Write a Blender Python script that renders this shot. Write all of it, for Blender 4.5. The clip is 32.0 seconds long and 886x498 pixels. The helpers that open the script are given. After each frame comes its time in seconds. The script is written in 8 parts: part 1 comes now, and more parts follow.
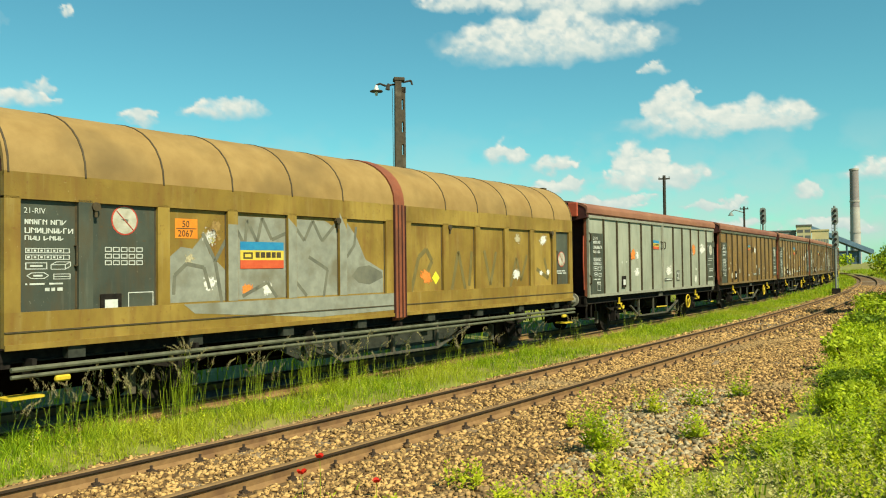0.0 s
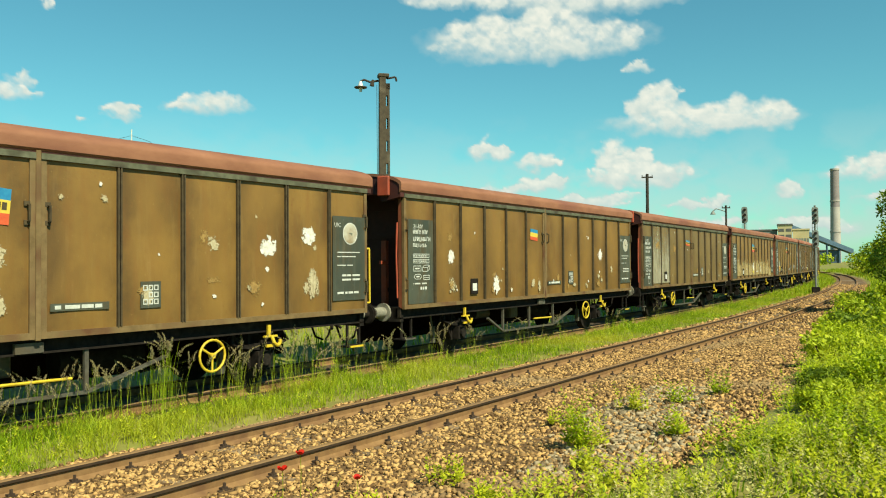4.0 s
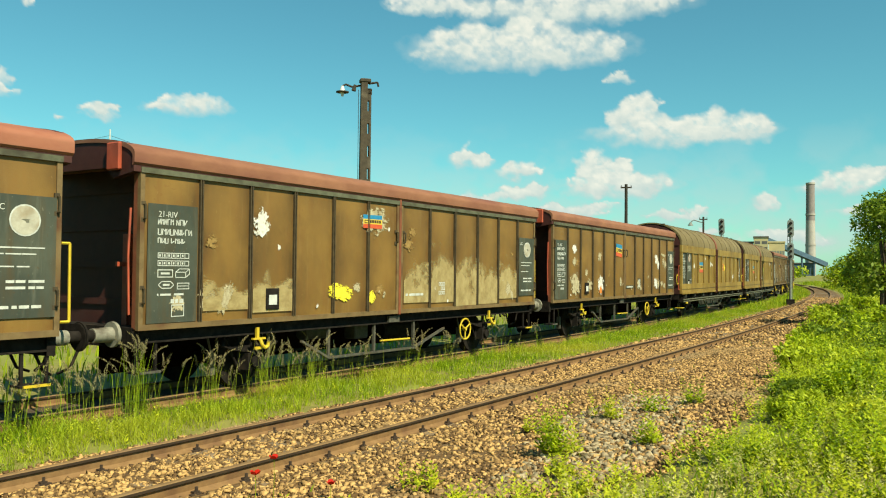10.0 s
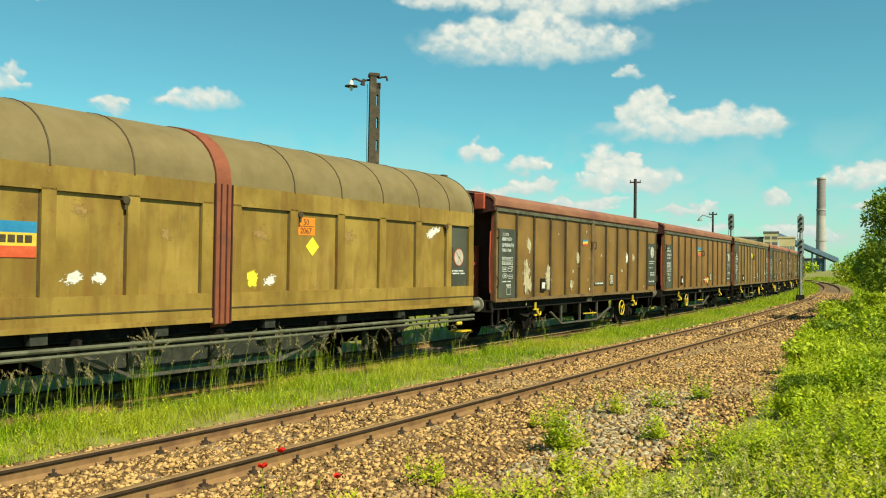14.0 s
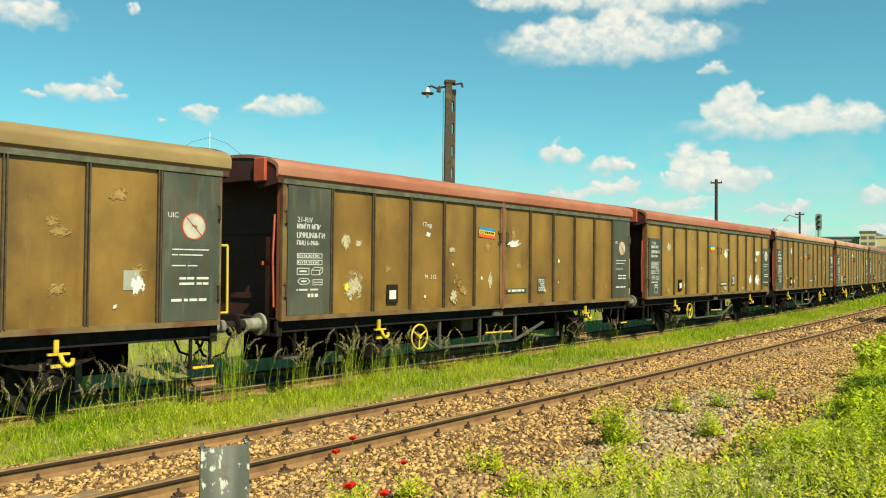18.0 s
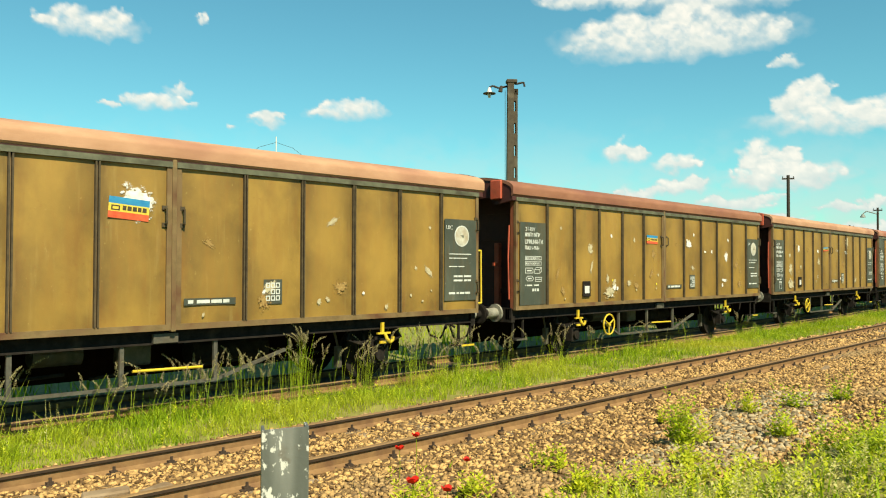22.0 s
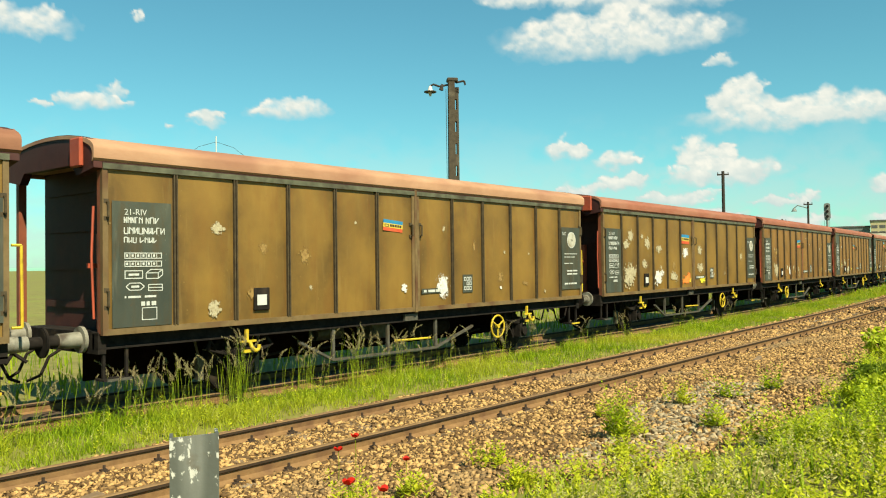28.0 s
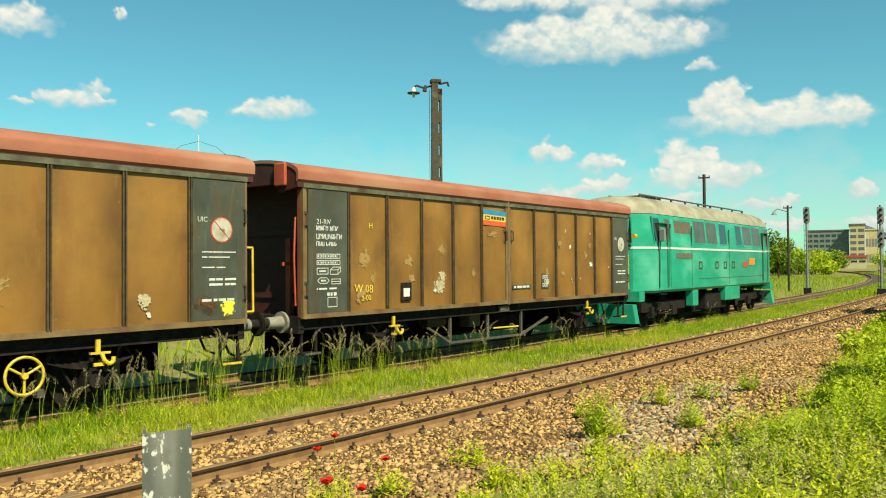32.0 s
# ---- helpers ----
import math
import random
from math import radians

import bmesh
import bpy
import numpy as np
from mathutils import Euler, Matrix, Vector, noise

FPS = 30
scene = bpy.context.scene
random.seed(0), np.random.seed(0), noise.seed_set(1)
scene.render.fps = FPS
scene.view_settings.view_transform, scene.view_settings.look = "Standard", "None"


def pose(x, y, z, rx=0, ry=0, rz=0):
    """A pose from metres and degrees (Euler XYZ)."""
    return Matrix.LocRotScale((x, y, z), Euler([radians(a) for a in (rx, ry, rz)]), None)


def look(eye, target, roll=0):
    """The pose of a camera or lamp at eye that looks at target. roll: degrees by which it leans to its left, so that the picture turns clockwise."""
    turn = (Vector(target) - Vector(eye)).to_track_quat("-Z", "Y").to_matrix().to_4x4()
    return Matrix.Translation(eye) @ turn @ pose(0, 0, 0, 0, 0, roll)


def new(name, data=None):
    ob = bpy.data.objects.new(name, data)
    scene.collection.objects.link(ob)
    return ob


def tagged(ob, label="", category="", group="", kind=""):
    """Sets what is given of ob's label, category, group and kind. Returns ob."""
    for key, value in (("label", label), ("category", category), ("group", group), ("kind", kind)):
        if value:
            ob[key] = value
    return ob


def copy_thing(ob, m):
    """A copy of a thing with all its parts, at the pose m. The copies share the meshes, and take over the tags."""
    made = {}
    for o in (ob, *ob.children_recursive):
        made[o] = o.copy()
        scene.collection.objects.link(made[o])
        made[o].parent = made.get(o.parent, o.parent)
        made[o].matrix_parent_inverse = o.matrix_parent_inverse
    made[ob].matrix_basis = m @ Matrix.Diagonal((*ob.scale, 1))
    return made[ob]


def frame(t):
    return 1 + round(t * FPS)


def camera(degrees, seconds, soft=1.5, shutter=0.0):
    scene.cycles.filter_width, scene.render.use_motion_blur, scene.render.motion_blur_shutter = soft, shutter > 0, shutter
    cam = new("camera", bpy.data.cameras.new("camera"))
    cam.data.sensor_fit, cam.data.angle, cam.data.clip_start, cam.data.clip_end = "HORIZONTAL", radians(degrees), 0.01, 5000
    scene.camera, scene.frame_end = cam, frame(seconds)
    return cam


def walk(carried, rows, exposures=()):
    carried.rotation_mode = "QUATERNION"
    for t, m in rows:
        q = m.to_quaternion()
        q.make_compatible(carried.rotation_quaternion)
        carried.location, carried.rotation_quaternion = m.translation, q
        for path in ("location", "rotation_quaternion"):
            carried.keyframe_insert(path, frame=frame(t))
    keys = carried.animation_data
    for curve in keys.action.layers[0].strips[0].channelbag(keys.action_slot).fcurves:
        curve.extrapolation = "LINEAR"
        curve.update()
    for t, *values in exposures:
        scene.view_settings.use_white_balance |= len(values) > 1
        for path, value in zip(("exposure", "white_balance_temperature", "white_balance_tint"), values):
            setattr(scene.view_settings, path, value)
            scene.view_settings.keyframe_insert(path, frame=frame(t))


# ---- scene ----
import functools
import itertools

EXPO = 0.95
cam = camera(57.0, 32.0, soft=1.1)


def view(x, y, z, yaw, pitch, roll):
    """Camera pose: yaw counted from the track's direction, towards the far side."""
    a, b = radians(yaw), radians(pitch)
    d = Vector((math.cos(b) * math.cos(a), math.cos(b) * math.sin(a), math.sin(b)))
    eye = Vector((x, y, z))
    return look(eye, eye + d, roll)


walk(cam, [
    (0, view(-0.047, 0.124, 2.015, 36.60, 1.29, -0.71)),
    (0.5, view(-0.046, 0.122, 2.010, 36.47, 1.35, -0.58)),
    (1, view(-0.046, 0.119, 2.006, 36.30, 1.35, -0.73)),
    (1.5, view(-0.045, 0.118, 2.008, 36.12, 1.31, -0.53)),
    (2, view(-0.044, 0.117, 2.010, 35.94, 1.25, -0.64)),
    (2.5, view(-0.043, 0.116, 2.012, 35.79, 1.18, -0.27)),
    (3, view(-0.042, 0.115, 2.014, 35.67, 1.15, -0.27)),
    (3.5, view(-0.040, 0.114, 2.014, 35.55, 1.10, -0.45)),
    (5.5, view(-0.029, 0.110, 2.015, 35.12, 1.01, -0.05)),
    (6, view(-0.027, 0.109, 2.015, 35.05, 1.06, -0.12)),
    (6.5, view(-0.033, 0.098, 2.013, 34.94, 1.11, -0.70)),
    (7, view(-0.039, 0.086, 2.012, 34.78, 1.20, -1.03)),
    (7.5, view(-0.045, 0.088, 2.015, 34.63, 1.21, -0.12)),
    (8, view(-0.052, 0.090, 2.018, 34.50, 1.21, 0.54)),
    (8.5, view(-0.058, 0.092, 2.021, 34.38, 1.38, 0.96)),
    (9, view(-0.065, 0.094, 2.024, 34.23, 1.42, 0.31)),
    (9.5, view(-0.050, 0.097, 2.017, 34.12, 1.46, 0.30)),
    (10, view(-0.036, 0.100, 2.009, 34.02, 1.52, 0.57)),
    (10.5, view(-0.031, 0.098, 2.009, 33.96, 1.49, 0.61)),
    (11, view(-0.026, 0.095, 2.009, 33.95, 1.46, 0.48)),
    (11.5, view(-0.021, 0.093, 2.009, 33.95, 1.41, 0.27)),
    (12, view(-0.015, 0.091, 2.009, 34.00, 1.33, 0.21)),
    (12.5, view(-0.022, 0.087, 2.011, 34.12, 1.28, 0.28)),
    (13, view(-0.029, 0.082, 2.013, 34.22, 1.24, 0.44)),
    (13.5, view(-0.035, 0.078, 2.015, 34.39, 1.18, 0.41)),
    (14, view(-0.042, 0.073, 2.017, 34.63, 1.11, 0.76)),
    (14.5, view(-0.126, 0.074, 2.026, 36.41, 0.89, 0.55)),
    (16.5, view(-0.339, -0.251, 2.023, 38.78, 0.80, 0.79)),
    (17, view(-0.343, -0.353, 2.033, 38.36, 1.01, 1.13)),
    (17.5, view(-0.374, -0.411, 2.036, 39.17, 1.11, 0.88)),
    (18, view(-0.405, -0.470, 2.039, 40.30, 1.20, 0.58)),
    (18.5, view(-0.392, -0.484, 2.029, 41.08, 1.38, 0.76)),
    (19, view(-0.379, -0.499, 2.020, 41.78, 1.59, 0.78)),
    (19.5, view(-0.366, -0.513, 2.011, 42.32, 1.61, 0.43)),
    (20, view(-0.353, -0.528, 2.002, 42.53, 1.57, 0.27)),
    (20.5, view(-0.362, -0.517, 2.000, 43.07, 1.42, 0.45)),
    (21, view(-0.371, -0.506, 1.998, 43.43, 1.36, 0.53)),
    (21.5, view(-0.380, -0.495, 1.997, 44.22, 1.34, 0.48)),
    (22, view(-0.389, -0.484, 1.995, 44.77, 1.27, 0.16)),
    (22.5, view(-0.375, -0.484, 1.997, 45.11, 1.17, 0.18)),
    (23, view(-0.360, -0.484, 2.000, 45.16, 1.03, 0.42)),
    (23.5, view(-0.386, -0.473, 2.000, 43.22, 0.99, 0.25)),
    (24, view(-0.365, -0.483, 1.998, 42.90, 0.93, 0.07)),
    (24.5, view(-0.343, -0.492, 1.996, 42.64, 0.94, 0.02)),
    (25, view(-0.322, -0.502, 1.994, 42.41, 0.87, -0.07)),
    (25.5, view(-0.323, -0.508, 1.997, 42.10, 0.89, -0.12)),
    (26, view(-0.324, -0.514, 1.999, 41.83, 0.90, -0.26)),
    (26.5, view(-0.325, -0.521, 2.002, 41.58, 0.91, -0.21)),
    (28.5, view(-0.329, -0.555, 2.001, 40.77, 1.20, -0.77)),
    (29, view(-0.330, -0.564, 2.001, 40.54, 1.23, -0.28)),
    (29.5, view(-0.334, -0.570, 2.000, 40.31, 1.28, -0.60)),
    (30, view(-0.338, -0.576, 1.999, 40.10, 1.23, -0.75)),
    (30.5, view(-0.342, -0.583, 1.998, 39.94, 1.17, -0.47)),
    (31, view(-0.345, -0.589, 1.997, 39.82, 1.20, -0.73)),
    (31.5, view(-0.342, -0.591, 1.996, 39.73, 1.17, -0.77)),
    (32, view(-0.338, -0.594, 1.996, 39.74, 1.21, -0.45)),
], exposures=[(0, EXPO, 7200, -2), (13.5, EXPO, 7200, -1), (17, EXPO + 0.04, 7200, 1), (22, EXPO + 0.15, 7300, 3.5), (26, EXPO + 0.14, 7300, 4), (29, EXPO + 0.08, 7300, 2), (32, EXPO + 0.06, 7300, 1)])

# ---- world, sun ----
world = bpy.data.worlds.new("world")
scene.world = world
world.use_nodes = True
wn = world.node_tree
sky = wn.nodes.new("ShaderNodeTexSky")
sky.sky_type = "NISHITA"
sky.sun_disc = False
sky.sun_elevation = radians(48)
sky.sun_rotation = radians(198)
sky.air_density, sky.dust_density, sky.ozone_density = 1.0, 0.35, 2.2
wn.nodes["Background"].inputs["Strength"].default_value = 0.062
air = wn.nodes.new("ShaderNodeMixRGB")
air.blend_type = "MULTIPLY"
air.inputs["Fac"].default_value = 1.0
air.inputs["Color2"].default_value = (0.53, 1.12, 1.06, 1)
wn.links.new(sky.outputs["Color"], air.inputs["Color1"])
wn.links.new(air.outputs["Color"], wn.nodes["Background"].inputs["Color"])

sun_data = bpy.data.lights.new("sun", "SUN")
sun_data.energy = 4.4
sun_data.angle = radians(0.53)
sun_data.color = (1.0, 0.93, 0.80)
sun = new("sun", sun_data)
SUN_AZ, SUN_EL = radians(-108), radians(48)
sun_dir = Vector((math.cos(SUN_EL) * math.cos(SUN_AZ), math.cos(SUN_EL) * math.sin(SUN_AZ), math.sin(SUN_EL)))
sun.matrix_world = look(sun_dir * 60, (0, 0, 0))

# ---- materials ----


TONE = 0.72


def material(name, c1, c2, scale=6.0, rough=0.75, metal=0.0, bump=0.15, fine=70.0, c3=None, c3_scale=1.2, c3_at=(0.5, 0.7),
             stretch=(1, 1, 1), spec=0.35, island=False, emit=0.0):
    """Two tones mixed by grain, an optional third in larger stains, fine relief."""
    c1, c2 = [v * TONE for v in c1], [v * TONE for v in c2]
    c3 = None if c3 is None else [v * TONE for v in c3]
    m = bpy.data.materials.new(name)
    m.use_nodes = True
    t = m.node_tree
    n, l = t.nodes, t.links
    b = n["Principled BSDF"]
    tc = n.new("ShaderNodeTexCoord")
    info = n.new("ShaderNodeObjectInfo")
    mul = n.new("ShaderNodeMath")
    mul.operation = "MULTIPLY"
    mul.inputs[1].default_value = 37.0
    l.new(info.outputs["Random"], mul.inputs[0])
    add = n.new("ShaderNodeVectorMath")
    add.operation = "ADD"
    l.new(tc.outputs["Object"], add.inputs[0])
    l.new(mul.outputs[0], add.inputs[1])
    mp = n.new("ShaderNodeMapping")
    mp.inputs["Scale"].default_value = stretch
    l.new(add.outputs[0], mp.inputs["Vector"])
    g = n.new("ShaderNodeTexNoise")
    g.inputs["Scale"].default_value = scale
    g.inputs["Detail"].default_value = 6
    g.inputs["Roughness"].default_value = 0.65
    l.new(mp.outputs[0], g.inputs["Vector"])
    r = n.new("ShaderNodeValToRGB")
    r.color_ramp.elements[0].position, r.color_ramp.elements[1].position = 0.32, 0.68
    r.color_ramp.elements[0].color, r.color_ramp.elements[1].color = (*c1, 1), (*c2, 1)
    if island:
        geo = n.new("ShaderNodeNewGeometry")
        mixv = n.new("ShaderNodeMath")
        mixv.operation = "MULTIPLY_ADD"
        mixv.inputs[1].default_value = 0.55
        l.new(geo.outputs["Random Per Island"], mixv.inputs[0])
        half = n.new("ShaderNodeMath")
        half.operation = "MULTIPLY"
        half.inputs[1].default_value = 0.45
        l.new(g.outputs["Fac"], half.inputs[0])
        l.new(half.outputs[0], mixv.inputs[2])
        l.new(mixv.outputs[0], r.inputs["Fac"])
    else:
        l.new(g.outputs["Fac"], r.inputs["Fac"])
    col = r.outputs["Color"]
    if c3 is not None:
        g3 = n.new("ShaderNodeTexNoise")
        g3.inputs["Scale"].default_value = c3_scale
        g3.inputs["Detail"].default_value = 5
        l.new(mp.outputs[0], g3.inputs["Vector"])
        r3 = n.new("ShaderNodeValToRGB")
        r3.color_ramp.elements[0].position, r3.color_ramp.elements[1].position = c3_at
        l.new(g3.outputs["Fac"], r3.inputs["Fac"])
        mx = n.new("ShaderNodeMixRGB")
        l.new(r3.outputs["Color"], mx.inputs["Fac"])
        l.new(col, mx.inputs["Color1"])
        mx.inputs["Color2"].default_value = (*c3, 1)
        col = mx.outputs["Color"]
    l.new(col, b.inputs["Base Color"])
    b.inputs["Roughness"].default_value = rough
    b.inputs["Metallic"].default_value = metal
    b.inputs["Specular IOR Level"].default_value = spec
    if bump:
        f = n.new("ShaderNodeTexNoise")
        f.inputs["Scale"].default_value = fine
        f.inputs["Detail"].default_value = 4
        l.new(tc.outputs["Object"], f.inputs["Vector"])
        bp = n.new("ShaderNodeBump")
        bp.inputs["Strength"].default_value = bump
        bp.inputs["Distance"].default_value = 0.02
        l.new(f.outputs["Fac"], bp.inputs["Height"])
        l.new(bp.outputs["Normal"], b.inputs["Normal"])
    return m


def leafy(name, c1, c2, c3, trans=0.35):
    """Leaves and blades: tone varies from piece to piece, light passes through."""
    m = material(name, c1, c2, scale=0.8, rough=0.6, bump=0, island=True, c3=c3, c3_scale=0.35, c3_at=(0.45, 0.75), spec=0.25)
    t = m.node_tree
    b = t.nodes["Principled BSDF"]
    tr = t.nodes.new("ShaderNodeBsdfTranslucent")
    mix = t.nodes.new("ShaderNodeMixShader")
    mix.inputs[0].default_value = trans
    src = b.inputs["Base Color"].links[0].from_socket
    t.links.new(src, tr.inputs["Color"])
    t.links.new(b.outputs[0], mix.inputs[1])
    t.links.new(tr.outputs[0], mix.inputs[2])
    t.links.new(mix.outputs[0], t.nodes["Material Output"].inputs["Surface"])
    return m




def noise_mask(t, src, scale, lo, hi, stretch=(1, 1, 1), detail=5.0, roughness=0.6):
    """A noise stretched to a mask between two levels."""
    mp = t.nodes.new("ShaderNodeMapping")
    mp.inputs["Scale"].default_value = stretch
    t.links.new(src, mp.inputs["Vector"])
    g = t.nodes.new("ShaderNodeTexNoise")
    g.inputs["Scale"].default_value = scale
    g.inputs["Detail"].default_value = detail
    g.inputs["Roughness"].default_value = roughness
    t.links.new(mp.outputs[0], g.inputs["Vector"])
    r = t.nodes.new("ShaderNodeMapRange")
    r.inputs["From Min"].default_value, r.inputs["From Max"].default_value = lo, hi
    t.links.new(g.outputs["Fac"], r.inputs["Value"])
    return r.outputs["Result"]


def layer(t, col, mask, rgb, amount=1.0, blend="MIX"):
    mx = t.nodes.new("ShaderNodeMixRGB")
    mx.blend_type = blend
    f = t.nodes.new("ShaderNodeMath")
    f.operation = "MULTIPLY"
    f.inputs[1].default_value = amount
    t.links.new(mask, f.inputs[0])
    t.links.new(f.outputs[0], mx.inputs["Fac"])
    t.links.new(col, mx.inputs["Color1"])
    mx.inputs["Color2"].default_value = (*[v * TONE for v in rgb], 1)
    return mx.outputs["Color"]


def weathered(name, c1, c2, bloom, rust, pale, rough=0.55):
    """Old wagon paint: large blooms, rain streaks, rust freckles, pale scuffs."""
    m = material(name, c1, c2, scale=1.6, rough=rough, bump=0.07, fine=45, stretch=(1.0, 1.0, 0.6))
    t = m.node_tree
    b = t.nodes["Principled BSDF"]
    src = [n for n in t.nodes if n.type == "VECT_MATH"][0].outputs[0]
    col = b.inputs["Base Color"].links[0].from_socket
    col = layer(t, col, noise_mask(t, src, 0.75, 0.46, 0.66, (1, 1, 0.8)), bloom, 0.85)
    col = layer(t, col, noise_mask(t, src, 5.0, 0.48, 0.70, (1.3, 1, 0.22), 4, 0.5), rust, 0.50)
    col = layer(t, col, noise_mask(t, src, 6.0, 0.58, 0.76, (1.6, 1, 0.16), 3), pale, 0.22)
    col = layer(t, col, noise_mask(t, src, 16.0, 0.64, 0.72, (1, 1, 1), 3, 0.5), rust, 0.5)
    col = layer(t, col, noise_mask(t, src, 26.0, 0.71, 0.76, (1, 1, 0.7), 2, 0.5), pale, 0.4)
    t.links.new(col, b.inputs["Base Color"])
    return m


def flaked(name, c1, c2, cut=0.50, grain=5.0):
    """Torn paper or peeled paint: solid in the middle, ragged and specked towards its edge."""
    m = material(name, c1, c2, scale=7, rough=0.8, bump=0.05)
    t = m.node_tree
    b = t.nodes["Principled BSDF"]
    tc = [n for n in t.nodes if n.type == "TEX_COORD"][0]
    info = [n for n in t.nodes if n.type == "OBJECT_INFO"][0]
    sep = t.nodes.new("ShaderNodeSeparateXYZ")
    t.links.new(tc.outputs["Object"], sep.inputs[0])
    com = t.nodes.new("ShaderNodeCombineXYZ")
    t.links.new(sep.outputs["X"], com.inputs["X"])
    t.links.new(sep.outputs["Z"], com.inputs["Z"])
    ln = t.nodes.new("ShaderNodeVectorMath")
    ln.operation = "LENGTH"
    t.links.new(com.outputs[0], ln.inputs[0])
    g = t.nodes.new("ShaderNodeTexNoise")
    g.noise_dimensions = "4D"
    g.inputs["Scale"].default_value = grain
    g.inputs["Detail"].default_value = 5
    g.inputs["Roughness"].default_value = 0.7
    t.links.new(tc.outputs["Object"], g.inputs["Vector"])
    w = t.nodes.new("ShaderNodeMath")
    w.operation = "MULTIPLY"
    w.inputs[1].default_value = 90.0
    t.links.new(info.outputs["Random"], w.inputs[0])
    t.links.new(w.outputs[0], g.inputs["W"])
    sm = t.nodes.new("ShaderNodeMath")
    sm.operation = "MULTIPLY_ADD"
    sm.inputs[1].default_value = -0.62
    t.links.new(ln.outputs["Value"], sm.inputs[0])
    t.links.new(g.outputs["Fac"], sm.inputs[2])
    r = t.nodes.new("ShaderNodeMapRange")
    r.inputs["From Min"].default_value, r.inputs["From Max"].default_value = cut - 0.22, cut - 0.17
    t.links.new(sm.outputs[0], r.inputs["Value"])
    t.links.new(r.outputs["Result"], b.inputs["Alpha"])
    return m


def panel_shading(m, rgb, amount):
    """Panel shading put into the paint colour: lighter middle, darker sides, uneven edge."""
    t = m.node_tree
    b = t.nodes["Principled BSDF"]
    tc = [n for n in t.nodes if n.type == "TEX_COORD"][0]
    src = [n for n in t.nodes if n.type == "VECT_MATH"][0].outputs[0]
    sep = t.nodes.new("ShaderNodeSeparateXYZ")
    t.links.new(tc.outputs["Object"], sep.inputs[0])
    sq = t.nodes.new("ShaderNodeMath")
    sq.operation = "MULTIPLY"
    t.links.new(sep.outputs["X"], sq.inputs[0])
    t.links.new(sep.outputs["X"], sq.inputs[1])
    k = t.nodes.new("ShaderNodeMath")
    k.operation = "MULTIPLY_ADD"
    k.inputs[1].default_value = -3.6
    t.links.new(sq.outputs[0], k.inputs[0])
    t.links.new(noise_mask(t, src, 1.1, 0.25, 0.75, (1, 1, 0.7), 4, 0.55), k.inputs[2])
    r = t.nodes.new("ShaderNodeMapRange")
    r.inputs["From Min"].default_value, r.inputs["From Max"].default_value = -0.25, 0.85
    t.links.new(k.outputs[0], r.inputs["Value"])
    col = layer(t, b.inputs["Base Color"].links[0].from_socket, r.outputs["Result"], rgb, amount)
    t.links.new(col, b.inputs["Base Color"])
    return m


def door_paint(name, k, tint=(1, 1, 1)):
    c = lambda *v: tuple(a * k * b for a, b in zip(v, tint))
    return panel_shading(weathered(name, c(0.115, 0.064, 0.0150), c(0.185, 0.105, 0.0235), c(0.300, 0.172, 0.034), c(0.190, 0.078, 0.0150), c(0.40, 0.28, 0.10)), c(0.36, 0.205, 0.040), 0.62)


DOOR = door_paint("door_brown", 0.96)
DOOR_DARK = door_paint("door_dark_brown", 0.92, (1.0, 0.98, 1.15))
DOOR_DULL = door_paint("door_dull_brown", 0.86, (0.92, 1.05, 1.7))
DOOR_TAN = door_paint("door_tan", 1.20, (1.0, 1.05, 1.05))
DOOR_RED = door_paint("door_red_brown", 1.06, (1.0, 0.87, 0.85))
DOOR_GREY = weathered("door_grey", (0.27, 0.28, 0.21), (0.37, 0.38, 0.29), (0.42, 0.42, 0.32), (0.25, 0.24, 0.165), (0.48, 0.48, 0.38))
FRAME_BROWN = material("frame_brown", (0.15, 0.095, 0.035), (0.25, 0.165, 0.07), scale=5, rough=0.65, c3=(0.12, 0.05, 0.02), c3_scale=2.5)
RAIL_OLIVE = material("top_rail_olive", (0.16, 0.13, 0.065), (0.27, 0.225, 0.125), scale=7, rough=0.6)
GREY_FRAME = material("frame_grey", (0.24, 0.23, 0.17), (0.36, 0.35, 0.27), scale=6, rough=0.6)
RIB_DARK = material("rib_dark", (0.045, 0.032, 0.016), (0.10, 0.07, 0.03), scale=9, rough=0.7)
ROOF_RED = material("roof_red", (0.30, 0.095, 0.050), (0.40, 0.15, 0.085), scale=2.5, rough=0.7, c3=(0.42, 0.20, 0.12), c3_scale=0.8, stretch=(0.5, 1, 1))
ROOF_BROWN = material("roof_brown", (0.24, 0.095, 0.050), (0.34, 0.15, 0.08), scale=2.5, rough=0.75, c3=(0.20, 0.07, 0.045), c3_scale=0.8, stretch=(0.5, 1, 1))
ROOF_TAN = material("roof_tan", (0.42, 0.22, 0.12), (0.55, 0.31, 0.18), scale=2.5, rough=0.8, c3=(0.36, 0.17, 0.10), c3_scale=1.0, stretch=(0.5, 1, 1))
ROOF_OLIVE = material("roof_olive", (0.24, 0.16, 0.06), (0.32, 0.22, 0.09), scale=2.5, rough=0.75, c3=(0.22, 0.13, 0.05), c3_scale=0.8, stretch=(0.5, 1, 1))
# Deepened maroon: shade between the wagons is put into the colour.
MAROON = material("maroon_end", (0.050, 0.012, 0.009), (0.085, 0.021, 0.014), scale=4, rough=0.7, c3=(0.06, 0.02, 0.015), c3_scale=2)
RED_POST = material("red_post", (0.42, 0.070, 0.032), (0.55, 0.11, 0.05), scale=6, rough=0.55, c3=(0.28, 0.06, 0.03), c3_scale=3)
